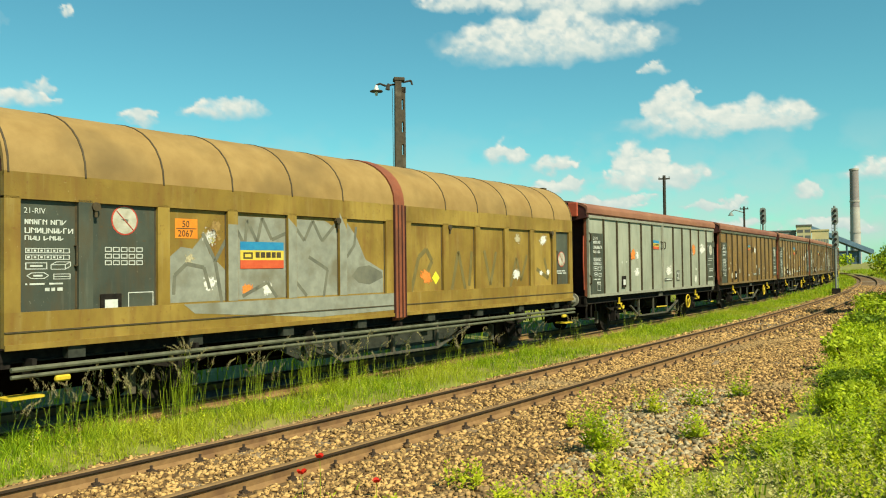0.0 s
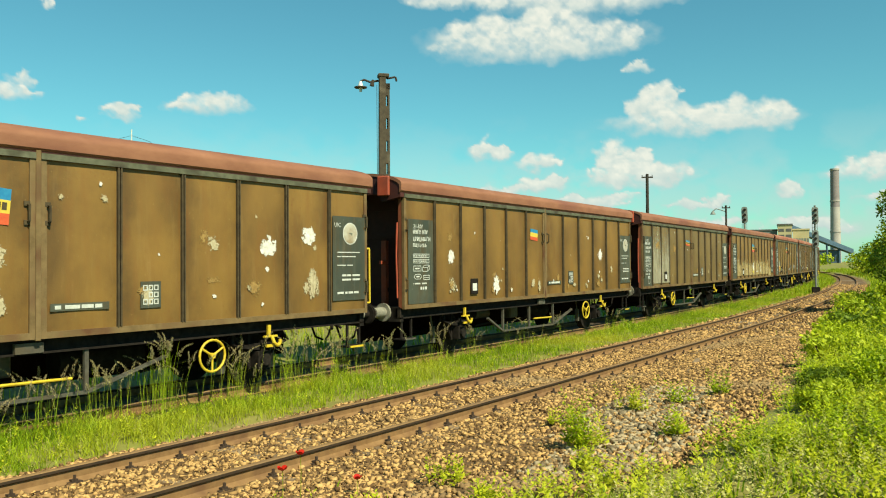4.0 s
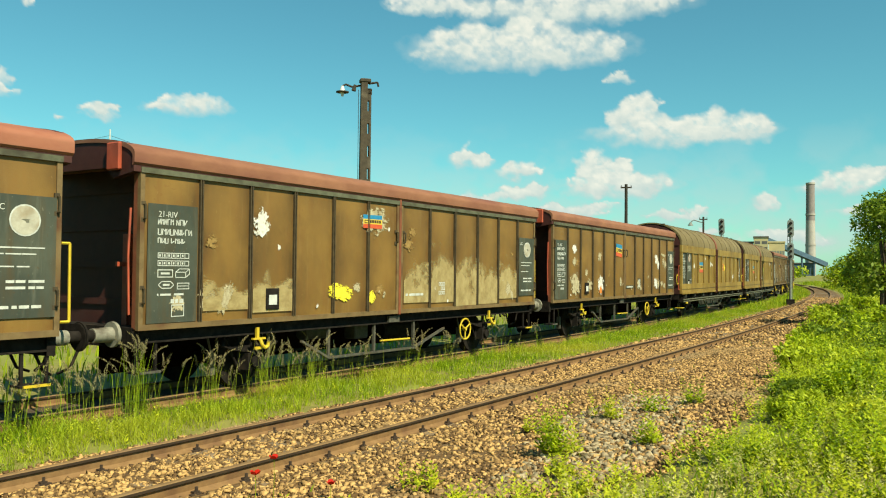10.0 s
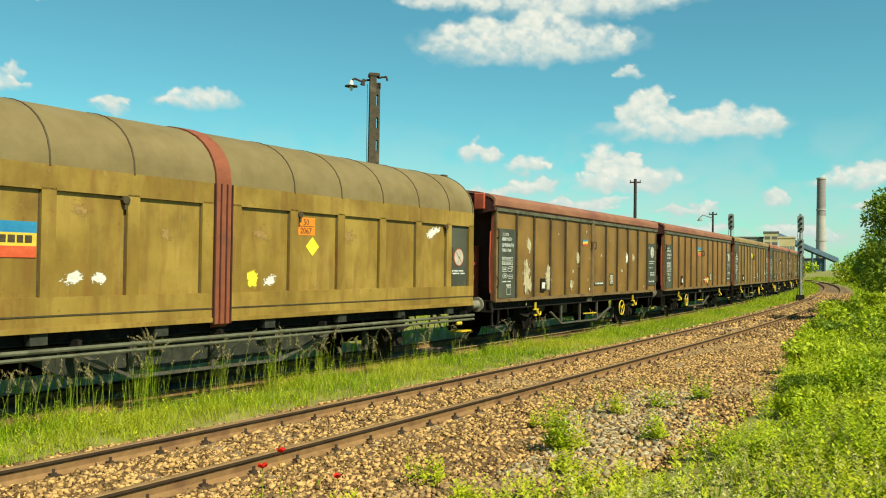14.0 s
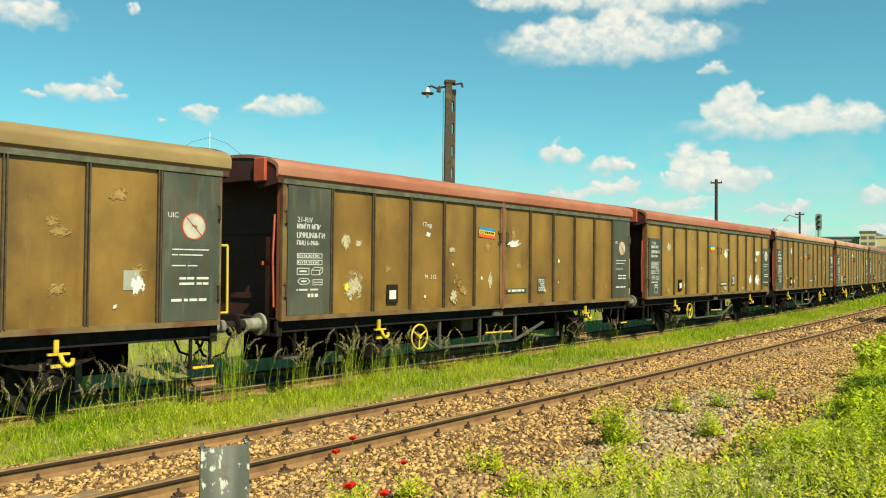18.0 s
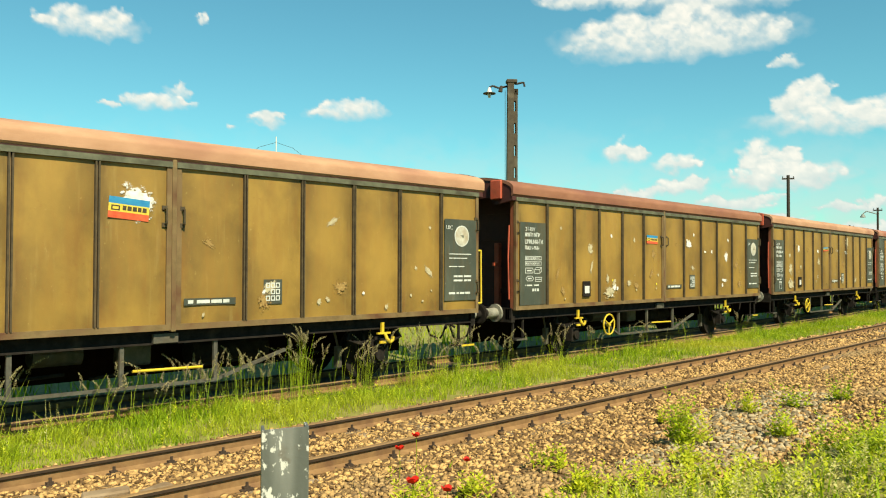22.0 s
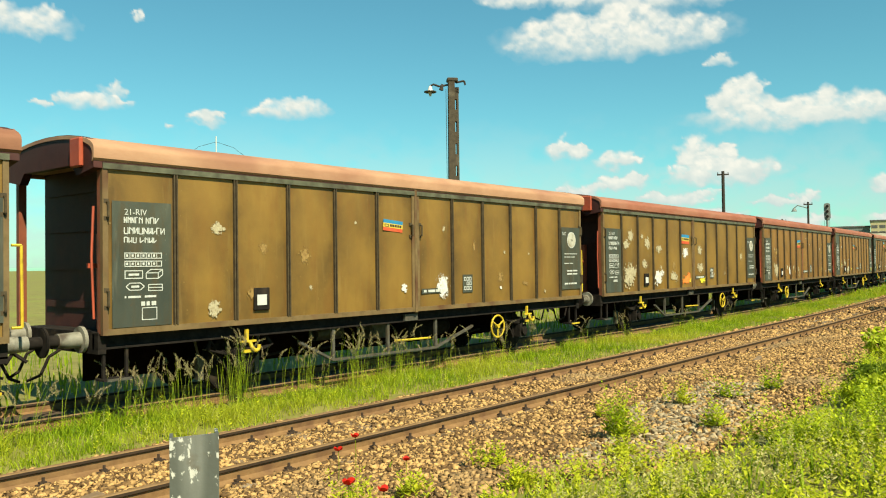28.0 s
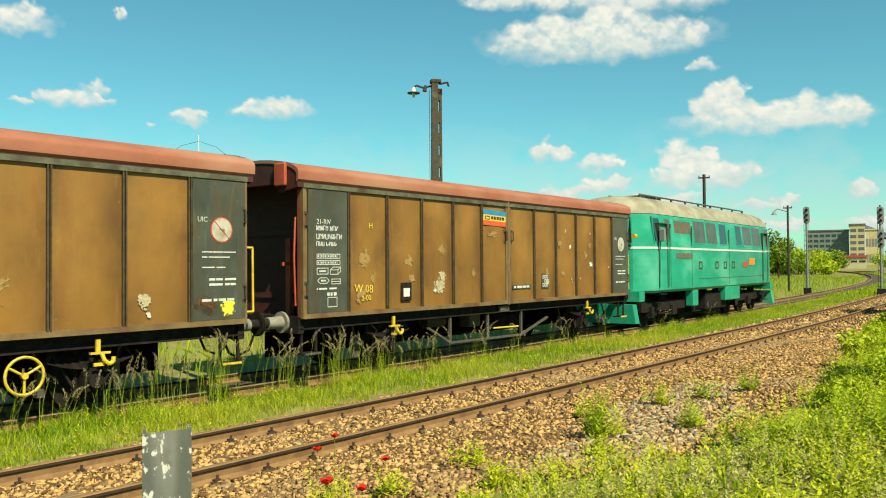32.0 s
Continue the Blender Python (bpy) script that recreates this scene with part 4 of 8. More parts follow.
    for e in (-1, 1):
        xo = e * (h - 0.005)
        bm = B()
        for z in (1.45, 2.35, 3.25):
            box(bm, min(xo, xo + e * 0.03), max(xo, xo + e * 0.03), -1.28, 1.28, z, z + 0.05)
        part("end_rib", bm, MAROON, root)
        part("air_pipe", pipe(B(), [(e * (h + 0.05), -0.98, 3.75), (e * (h + 0.12), -1.0, 3.1), (e * (h + 0.08), -0.95, 2.4), (e * (h + 0.22), -0.9, 2.1)], 0.028), RED_POST, root)
        part("brake_ring", pipe(B(), [(e * (h + 0.10) + 0.17 * math.cos(q * 0.5236), -1.24, 1.75 + 0.22 * math.sin(q * 0.5236)) for q in range(13)], 0.018), YELLOW, root)
        bm = B()
        box(bm, min(e * (h - 0.16), e * (h + 0.02)), max(e * (h - 0.16), e * (h + 0.02)), -0.62, -0.50, 4.14, 4.23)
        part("roof_latch", bm, RIB_DARK, root)
        bm = B()
        pipe(bm, [(e * (h + 0.02), -1.30, 2.35), (e * (h + 0.15), -1.30, 2.35), (e * (h + 0.15), -1.30, 1.30), (e * (h + 0.02), -1.30, 1.30)], 0.02)
        part("handrail", bm, YELLOW, root)
        bm = B()
        box(bm, min(e * (h - 0.05), e * (h - 0.5)), max(e * (h - 0.05), e * (h - 0.5)), -1.40, -1.10, 0.48, 0.51)
        part("step", bm, YELLOW, root)
    underframe(root, h - 0.02, truss=(-1.5, 1.5))
    bm = B()
    plate(bm, [(-3.4, 0.88), (-2.4, 0.42), (1.9, 0.42), (3.2, 0.88)], -1.10, 0.03)
    part("ladder_plate", bm, UNDER_GREY, root)
    bm = B()
    rod(bm, (-h + 0.05, -1.46, 0.86), (h - 0.05, -1.46, 0.86), 0.032, n=8)
    rod(bm, (-h + 0.05, -1.46, 0.77), (h - 0.05, -1.46, 0.77), 0.026, n=8)
    part("side_rail", bm, RAIL_OLIVE, root)
    for k in range(7):
        xx = -h + 0.35 + k * (L - 0.7) / 6
        part("rail_bracket", box(B(), xx - 0.03, xx + 0.03, -1.44, -1.20, 0.74, 0.97), BLACK, root)
    for xx in (-h + 0.7, h - 0.7):
        part("shunting_hook", bevelled(box(B(), xx - 0.10, xx + 0.10, -1.50, -1.42, 0.66, 0.74), 0.02), YELLOW, root)
    for x in (-5.0, 5.0):
        axle_gear(root, x)
    buffers(root, h - 0.16)
    return root


# ---- markings ----
PW = (HB_H - 0.125) / 6.0
FACE = -SIDE - 0.0125


def panel_x(i):
    return (-HB_H + 0.1025 if i < 6 else 0.0975) + PW * ((i % 6) + 0.5)


def rows_of_bars(bm, x, z, w, widths, h, gap, y):
    """Rows of bars that stand for unreadable writing."""
    for r, ws in enumerate(widths):
        zz = z - r * (h + gap)
        xx = x
        for k, bw in enumerate(ws):
            if k % 2 == 0:
                rect(bm, xx, xx + bw * w, zz - h, zz, y, 0.002)
            xx += bw * w
    return bm


def frame_bars(bm, x0, x1, z0, z1, t, y):
    rect(bm, x0, x1, z0, z0 + t, y, 0.002)
    rect(bm, x0, x1, z1 - t, z1, y, 0.002)
    rect(bm, x0, x0 + t, z0 + t, z1 - t, y, 0.002)
    rect(bm, x1 - t, x1, z0 + t, z1 - t, y, 0.002)


def stroke(bm, x0, z0, x1, z1, t, y):
    dx, dz = x1 - x0, z1 - z0
    k = t / 2 / math.hypot(dx, dz)
    plate(bm, [(x0 + dz * k, z0 - dx * k), (x1 + dz * k, z1 - dx * k), (x1 - dz * k, z1 + dx * k), (x0 - dz * k, z0 + dx * k)], y, 0.002)


def lettering_mesh():
    bm = B()
    y = 0.0
    r = random.Random(4)
    for row, (x1, zz, h) in enumerate(((0.28, -0.19, 0.085), (0.30, -0.335, 0.09), (0.16, -0.475, 0.075))):
        x = -0.30
        while x < x1:
            w = r.choice([0.035, 0.045, 0.055])
            stroke(bm, x, zz - h, x, zz, 0.016, y)
            stroke(bm, x, zz - (0 if r.random() < 0.5 else h), x + w, zz - r.choice([0, h * 0.5, h]), 0.014, y)
            if r.random() < 0.6:
                stroke(bm, x + w, zz - h, x + w, zz, 0.014, y)
            x += w + r.choice([0.022, 0.022, 0.06])
    for q in range(2):
        z0 = -0.69 - q * 0.115
        frame_bars(bm, -0.30, 0.28, z0 - 0.085, z0, 0.012, y)
        for k in range(1, 7):
            stroke(bm, -0.30 + k * 0.083, z0 - 0.08, -0.30 + k * 0.083, z0 - 0.005, 0.010, y)
        for k in range(6):
            rect(bm, -0.275 + k * 0.083, -0.245 + k * 0.083, z0 - 0.06, z0 - 0.025, y, 0.002)
    frame_bars(bm, -0.30, -0.02, -1.06, -0.94, 0.014, y)
    rect(bm, -0.24, -0.08, -1.015, -0.985, y, 0.002)
    for a in ((0.03, -1.06, 0.22, -1.06), (0.22, -1.06, 0.22, -0.98), (0.22, -0.98, 0.03, -0.98), (0.03, -0.98, 0.03, -1.06), (0.03, -0.98, 0.10, -0.93), (0.10, -0.93, 0.29, -0.93),
              (0.29, -0.93, 0.22, -0.98), (0.29, -0.93, 0.29, -1.01), (0.29, -1.01, 0.22, -1.06)):
        stroke(bm, *a, 0.012, y)
    for a in ((-0.28, -1.17, -0.22, -1.12), (-0.22, -1.12, -0.06, -1.12), (-0.06, -1.12, 0.0, -1.17), (0.0, -1.17, -0.06, -1.22), (-0.06, -1.22, -0.22, -1.22), (-0.22, -1.22, -0.28, -1.17)):
        stroke(bm, *a, 0.013, y)
    rect(bm, -0.20, -0.08, -1.185, -1.155, y, 0.002)
    frame_bars(bm, 0.06, 0.29, -1.24, -1.14, 0.012, y)
    stroke(bm, 0.06, -1.19, 0.29, -1.19, 0.012, y)
    rows_of_bars(bm, -0.30, -1.30, 0.6, [[.04, .05, .32, .10, .30]], 0.03, 0.05, y)
    rows_of_bars(bm, -0.05, -1.385, 0.6, [[.1, .04, .08, .05, .12]], 0.06, 0.05, y)
    return mesh_of("lettering", bm, LETTER)


def gauge_mesh():
    bm = B()
    frame_bars(bm, -0.02, 0.22, -1.62, -1.44, 0.012, 0.0)
    return mesh_of("gauge_mark", bm, LETTER)


def sign_letters_mesh():
    bm = B()
    rows_of_bars(bm, -0.33, -0.42, 0.66, [[.02, .01, .25, .01, .3, .01, .35], [.15, .03, .3, .01, .29], [], [.35, .05, .25]], 0.018, 0.062, 0.0)
    rows_of_bars(bm, -0.20, -0.84, 0.5, [[.22, .03, .25, .08, .42], [.5, .08, .18, .03, .2]], 0.035, 0.045, 0.0)
    rows_of_bars(bm, -0.33, -1.16, 0.66, [[.26, .06, .10, .04, .2, .04, .2]], 0.04, 0.05, 0.0)
    return mesh_of("lettering", bm, LETTER)


def grid_mesh():
    bm = B()
    for r in range(3):
        for c in range(3):
            if (r, c) != (1, 0):
                frame_bars(bm, -0.13 + c * 0.09, -0.055 + c * 0.09, 0.06 - r * 0.10, 0.14 - r * 0.10, 0.016, 0.0)
    return mesh_of("load_table", bm, LETTER)


def plate_of(name, mat, x0, x1, z0, z1, y=0.0, t=0.003):
    return mesh_of(name, rect(B(), x0, x1, z0, z1, y, t), mat)


LETTER_ME, SIGN_ME, GRID_ME, GAUGE_ME = lettering_mesh(), sign_letters_mesh(), grid_mesh(), gauge_mesh()
DARK_FULL = plate_of("marking_panel", PANEL_DARK, -PW * 0.455, PW * 0.455, SILL + 0.09, DOOR_TOP - 0.09)
DARK_PATCH = plate_of("marking_panel", PANEL_DARK, -0.46, 0.46, SILL + 0.095, 2.98)
DARK_SIGN = plate_of("marking_panel", PANEL_DARK, -0.45, 0.45, SILL + 0.26, 2.94)
STRIP_ME = plate_of("marking_strip", PANEL_DARK, -0.42, 0.42, -0.05, 0.05)
GRID_BACK = plate_of("marking_panel", PANEL_DARK, -0.17, 0.17, -0.19, 0.19)
SIGN_RING = mesh_of("round_sign", disc(B(), 0, 0, 0.0, 0.205), SIGN_RED)
SIGN_DISC = mesh_of("sign_face", disc(B(), 0, 0, -0.003, 0.186), SIGN_CREAM)
SIGN_GUN = mesh_of("sign_mark", plate(B(), [(-0.055, 0.012), (0.0, -0.010), (0.015, -0.030), (0.05, -0.028), (0.045, 0.0), (0.06, 0.010), (0.015, 0.020)], -0.006, 0.003), GRAF_GREY)
SIGN_BAR = mesh_of("sign_bar", plate(B(), [(-0.132, 0.125), (-0.125, 0.132), (0.132, -0.125), (0.125, -0.132)], -0.009, 0.002), SIGN_RED)
FLAG_W = 0.62
FLAG_MES = [mesh_of("flag_stripe", plate(B(), [(-0.31, z0), (0.31, z0), (0.31, z1), (-0.31, z1)], 0.0, 0.003), m) for z0, z1, m in
            ((0.09, 0.21, FLAG_BLUE), (-0.05, 0.09, FLAG_YELLOW), (-0.17, -0.05, FLAG_RED))]
bm = B()
frame_bars(bm, -0.27, -0.14, -0.03, 0.06, 0.02, 0.0)
rows_of_bars(bm, -0.10, 0.065, 0.4, [[.14, .04, .16, .04, .16, .04, .14, .04, .16]], 0.08, 0.02, 0.0)
FLAG_MARK = mesh_of("flag_lettering", bm, RIB_DARK)
POCKET_FRAME = mesh_of("label_holder", bevelled(box(B(), -0.155, 0.155, -0.025, 0.005, -0.19, 0.17), 0.008), BLACK)
POCKET_CARD = mesh_of("label_card", rect(B(), -0.10, 0.09, -0.11, 0.06, -0.029, 0.004), WHITE)
BAND_ME = mesh_of("worn_paint", rect(B(), -0.5, 0.5, -0.5, 0.5, 0.0, 0.0005), CREAM_BAND)
HAZARD = mesh_of("hazard_plate", rect(B(), -0.22, 0.22, -0.16, 0.16, 0.0, 0.004), ORANGE)
DIAMOND = mesh_of("hazard_diamond", plate(B(), [(0, -0.17), (0.17, 0), (0, 0.17), (-0.17, 0)], 0.0, 0.004), TAG_YELLOW)
rnd = random.Random(11)
SCARS = []
for q in range(12):
    n = 10
    pts = []
    for i in range(n):
        a = -6.28319 * i / n
        r = 0.62 * (0.78 + 0.22 * rnd.random()) * (1 + 0.12 * math.sin(2 * a + q))
        pts.append((r * math.cos(a), r * math.sin(a)))
    SCARS.append(mesh_of("peeled_paint", plate(B(), pts, 0.0, 0.001), SCAR_PALE))


def at(x, z, y=FACE, w=1.0, h=1.0, tilt=0.0):
    return pose(x, y, z, 0, tilt, 0) @ Matrix.Diagonal((w, 1, h, 1))


def scar(root, kind, x, z, w, h, mat, tilt=0.0):
    o = again("peeled_paint", SCARS[kind % 12], root, at(x, z, FACE - 0.001 * (kind % 3), w, h, tilt))
    o.material_slots[0].link = "OBJECT"
    o.material_slots[0].material = mat
    return o


def flag(root, x, z, w=1.0, h=1.0, mark=True, y=FACE, tilt=0.0):
    for m in FLAG_MES:
        again("flag_stripe", m, root, at(x, z, y - 0.005, w, h, tilt))
    if mark:
        again("flag_lettering", FLAG_MARK, root, at(x, z, y - 0.008, w, h, tilt))


def round_sign(root, x, z, y=FACE, s=1.0, ring=True):
    m = at(x, z, y - 0.003, s, s)
    a = again("round_sign", SIGN_RING, root, m)
    if not ring:
        a.material_slots[0].link = "OBJECT"
        a.material_slots[0].material = LETTER
    again("sign_face", SIGN_DISC, root, m)
    again("sign_mark", SIGN_GUN, root, m)
    if ring:
        again("sign_bar", SIGN_BAR, root, m)


def hazard(root, x, z, y=FACE, s=1.0):
    again("hazard_plate", HAZARD, root, at(x, z, y - 0.003, s, s))
    letters("hazard_number", "50", 0.15 * s, RIB_DARK, root, x - 0.09 * s, z + 0.025 * s, y - 0.006)
    letters("hazard_number", "2067", 0.15 * s, RIB_DARK, root, x - 0.17 * s, z - 0.13 * s, y - 0.006)
    bm = B()
    rect(bm, x - 0.20 * s, x + 0.20 * s, z - 0.006, z + 0.006, y - 0.005, 0.002)
    part("plate_line", bm, RIB_DARK, root)


# stickers, torn labels and bare patches: place along the side, height, size and kind
SPOTS = {
    1: [(-0.72, 2.71, 0.57, 0.30, "F"), (-2.96, 2.36, 0.39, 0.31, "o"), (-2.57, 2.36, 0.26, 0.32, "w"), (-2.63, 1.79, 0.44, 0.29, "w"), (0.59, 1.83, 0.64, 0.32, "w"), (3.67, 2.60, 0.38, 0.38, "o"), (4.76, 2.65, 0.75, 0.37, "w"), (3.83, 1.45, 0.33, 0.36, "w"), (3.91, 1.85, 0.19, 0.12, "w"), (-3.90, 2.13, 0.08, 0.06, "w"), (-3.53, 2.14, 0.08, 0.06, "w")],
    2: [(-4.90, 2.73, 0.30, 0.23, "t"), (-4.81, 2.41, 0.36, 0.32, "t"), (-3.73, 2.44, 0.39, 0.38, "t"), (-3.77, 2.03, 0.42, 0.32, "t"), (-2.83, 2.57, 0.34, 0.28, "t"), (-0.75, 2.80, 0.60, 0.23, "F"), (0.66, 2.69, 0.37, 0.35, "w"), (4.82, 2.29, 0.40, 0.51, "t"), (1.54, 2.57, 0.29, 0.26, "t"), (0.95, 1.88, 0.13, 0.16, "w"), (-0.85, 1.48, 0.19, 0.12, "w"), (-4.46, 1.53, 0.32, 0.30, "p"), (0.58, 1.84, 0.48, 0.33, "t"), (-3.64, 1.97, 0.10, 0.07, "w")],
    5: [(-2.55, 2.56, 0.46, 0.51, "t"), (-2.54, 3.22, 0.06, 0.08, "w"), (-1.65, 2.67, 0.27, 0.26, "t"), (-0.63, 2.82, 0.59, 0.21, "F"), (-0.65, 2.56, 0.14, 0.06, "w"), (-2.54, 1.56, 0.17, 0.19, "t"), (4.76, 2.97, 0.09, 0.08, "w")],
    7: [(-4.71, 1.93, 0.38, 0.26, "G"), (-4.77, 1.59, 0.67, 0.42, "G"), (-4.89, 1.59, 0.38, 0.29, "H"), (-4.55, 1.63, 0.29, 0.30, "D"), (-4.91, 2.68, 0.32, 0.25, "t"), (-3.85, 3.01, 0.32, 0.28, "t"), (-2.93, 2.43, 0.28, 0.22, "t"), (-3.78, 2.05, 0.21, 0.29, "t"), (-2.82, 1.77, 0.51, 0.59, "t"), (-0.78, 1.60, 0.31, 0.45, "t"), (-0.78, 2.83, 0.90, 0.36, "F"), (3.56, 1.67, 0.43, 0.27, "W"), (1.60, 2.60, 0.30, 0.28, "p"), (2.60, 2.55, 0.33, 0.25, "t")],
    8: [(-5.04, 2.58, 0.29, 0.21, "t"), (-4.93, 2.01, 0.44, 0.50, "t"), (-4.77, 1.46, 0.30, 0.21, "t"), (-4.00, 2.49, 0.39, 0.39, "t"), (-3.87, 2.01, 0.29, 0.22, "p"), (-3.07, 1.59, 0.25, 0.23, "w"), (-3.07, 1.49, 0.17, 0.13, "y"), (-2.71, 1.63, 0.13, 0.15, "p"), (-1.95, 1.81, 0.58, 0.60, "t"), (4.53, 2.29, 0.33, 0.25, "t"), (1.82, 1.40, 0.34, 0.27, "y"), (-0.85, 2.83, 0.59, 0.18, "F")],
    9: [(-4.05, 2.78, 0.39, 0.44, "w"), (-5.12, 2.46, 0.32, 0.24, "t"), (-5.17, 1.55, 0.41, 0.35, "p"), (-4.80, 1.62, 0.24, 0.43, "p"), (-0.87, 3.04, 0.89, 0.53, "p"), (-0.96, 2.99, 0.62, 0.27, "F"), (-1.94, 1.60, 0.73, 0.26, "y"), (-0.96, 1.49, 0.23, 0.22, "y"), (0.31, 2.59, 0.51, 0.33, "t"), (-3.62, 2.41, 0.09, 0.09, "w"), (-5.78, 1.50, 0.25, 0.27, "p")],
    10: [(3.87, 2.57, 0.43, 0.34, "w"), (4.88, 2.75, 0.69, 0.12, "p"), (4.89, 2.48, 0.39, 0.31, "p"), (3.84, 1.62, 0.51, 0.41, "w"), (4.65, 1.60, 0.38, 0.19, "p")],
    15: [(3.88, 2.59, 0.23, 0.19, "t"), (4.80, 3.01, 0.31, 0.25, "t"), (5.00, 1.82, 0.24, 0.28, "G")],
    16: [(-5.01, 2.50, 0.23, 0.31, "p"), (-4.78, 1.69, 0.43, 0.46, "p"), (-4.97, 1.69, 0.14, 0.15, "y"), (-3.88, 2.00, 0.25, 0.15, "t"), (-2.69, 2.70, 0.15, 0.11, "w"), (-1.69, 1.77, 0.35, 0.30, "t"), (-0.50, 1.76, 0.17, 0.38, "p"), (0.64, 2.08, 0.28, 0.20, "t"), (0.44, 2.60, 0.51, 0.16, "w"), (-1.89, 2.41, 0.23, 0.11, "p"), (-0.64, 2.80, 0.60, 0.23, "F")],
    17: [(0.76, 2.62, 0.36, 0.32, "w"), (4.76, 2.72, 0.61, 0.17, "w"), (4.58, 2.45, 0.38, 0.22, "p"), (3.78, 1.64, 0.33, 0.36, "w"), (4.72, 1.62, 0.61, 0.36, "w"), (0.75, 1.35, 0.33, 0.17, "p"), (3.02, 1.29, 0.09, 0.08, "t")],
    18: [(-4.84, 2.41, 0.50, 0.46, "t"), (-3.81, 2.32, 0.51, 0.35, "t"), (-3.69, 2.92, 0.24, 0.30, "w"), (-3.09, 1.53, 0.21, 0.15, "w"), (-2.56, 1.67, 0.22, 0.15, "p"), (2.66, 2.50, 0.33, 0.21, "p"), (3.85, 2.73, 0.18, 0.13, "w"), (-5.11, 1.28, 0.53, 0.28, "t"), (-0.63, 2.75, 0.56, 0.30, "F")],
    20: [(-0.66, 2.74, 0.57, 0.22, "F"), (1.43, 2.69, 0.34, 0.23, "w"), (1.74, 2.95, 0.09, 0.11, "w"), (2.91, 2.49, 0.10, 0.12, "w"), (2.46, 2.48, 0.13, 0.06, "w"), (3.91, 2.35, 0.22, 0.29, "w"), (3.78, 1.65, 0.32, 0.10, "w"), (3.64, 1.50, 0.11, 0.13, "w"), (4.64, 2.12, 0.32, 0.32, "t"), (4.88, 1.53, 0.32, 0.32, "t"), (-1.85, 1.63, 0.21, 0.15, "p"), (-2.55, 1.55, 0.17, 0.16, "w"), (-2.86, 1.75, 0.13, 0.21, "p"), (-2.75, 1.43, 0.55, 0.28, "p"), (-2.63, 1.71, 0.05, 0.05, "y"), (-0.43, 1.59, 0.05, 0.05, "y")],
    21: [(2.33, 3.10, 0.39, 0.41, "p"), (-0.61, 2.75, 0.64, 0.15, "F"), (-4.71, 1.98, 0.49, 0.33, "p"), (-4.70, 1.46, 0.60, 0.32, "p"), (1.77, 2.18, 0.45, 0.32, "t"), (-1.61, 2.66, 0.24, 0.12, "w"), (3.56, 1.51, 0.34, 0.21, "p"), (-3.84, 2.73, 0.25, 0.27, "w"), (0.33, 1.54, 0.27, 0.12, "p")],
    22: [(-3.78, 2.81, 0.45, 0.30, "t"), (-3.74, 2.44, 0.31, 0.22, "t"), (-2.93, 2.30, 0.24, 0.30, "t"), (-2.93, 2.74, 0.25, 0.24, "t"), (-2.84, 1.63, 0.54, 0.38, "p"), (4.96, 1.49, 0.43, 0.24, "t"), (5.64, 1.35, 0.25, 0.17, "w"), (6.17, 1.34, 0.17, 0.18, "y"), (-3.37, 3.16, 0.15, 0.09, "w"), (-0.69, 2.79, 0.61, 0.24, "F")],
    23: [(-4.61, 2.18, 0.30, 0.29, "t"), (-3.65, 1.89, 0.37, 0.45, "p"), (-0.61, 2.80, 0.62, 0.20, "F"), (-4.91, 1.39, 0.43, 0.25, "p"), (-2.57, 1.73, 0.27, 0.15, "t")],
    26: [(-5.09, 2.56, 0.41, 0.28, "p"), (-4.78, 2.80, 0.36, 0.32, "p"), (-3.66, 2.60, 0.41, 0.36, "p"), (-4.03, 2.79, 0.19, 0.15, "p"), (-2.82, 2.45, 0.44, 0.27, "p"), (-3.86, 1.99, 0.36, 0.27, "p"), (-4.87, 1.67, 0.84, 0.68, "p"), (-2.85, 1.58, 0.66, 0.48, "w"), (-1.67, 1.93, 0.33, 0.34, "t"), (-1.67, 1.59, 0.65, 0.28, "p"), (-0.70, 2.75, 0.64, 0.30, "F"), (-0.71, 2.33, 0.44, 0.32, "w"), (-0.62, 1.47, 0.69, 0.31, "o"), (-0.41, 1.44, 0.28, 0.16, "y"), (0.56, 2.42, 0.43, 0.30, "p"), (0.59, 1.84, 0.52, 0.34, "p"), (0.79, 1.43, 0.48, 0.21, "y")],
    27: [(4.05, 2.42, 0.31, 0.26, "t"), (3.95, 1.59, 0.48, 0.36, "t"), (5.71, 1.43, 0.53, 0.25, "t")],
    28: [(-5.00, 3.15, 0.55, 0.50, "t"), (-4.75, 1.74, 0.42, 0.41, "p"), (-3.79, 1.86, 0.54, 0.26, "p"), (-2.74, 1.47, 0.60, 0.44, "p"), (-2.47, 1.57, 0.14, 0.13, "w"), (-3.94, 2.04, 0.10, 0.08, "w"), (-4.66, 2.76, 0.10, 0.10, "w"), (-1.56, 1.49, 0.13, 0.12, "y"), (-0.66, 2.80, 0.58, 0.23, "F"), (5.70, 1.43, 0.40, 0.26, "o"), (6.11, 1.38, 0.25, 0.21, "y")],
    29: [(-0.58, 3.10, 0.91, 0.35, "F"), (-0.64, 2.75, 0.50, 0.18, "t"), (-4.94, 2.19, 0.40, 0.43, "t"), (-2.65, 1.61, 0.38, 0.33, "p"), (-2.79, 1.53, 0.15, 0.11, "w"), (-2.55, 2.38, 0.39, 0.30, "t"), (2.42, 2.59, 0.29, 0.29, "t"), (4.10, 2.04, 0.19, 0.12, "w"), (-3.65, 2.14, 0.35, 0.34, "t")],
}


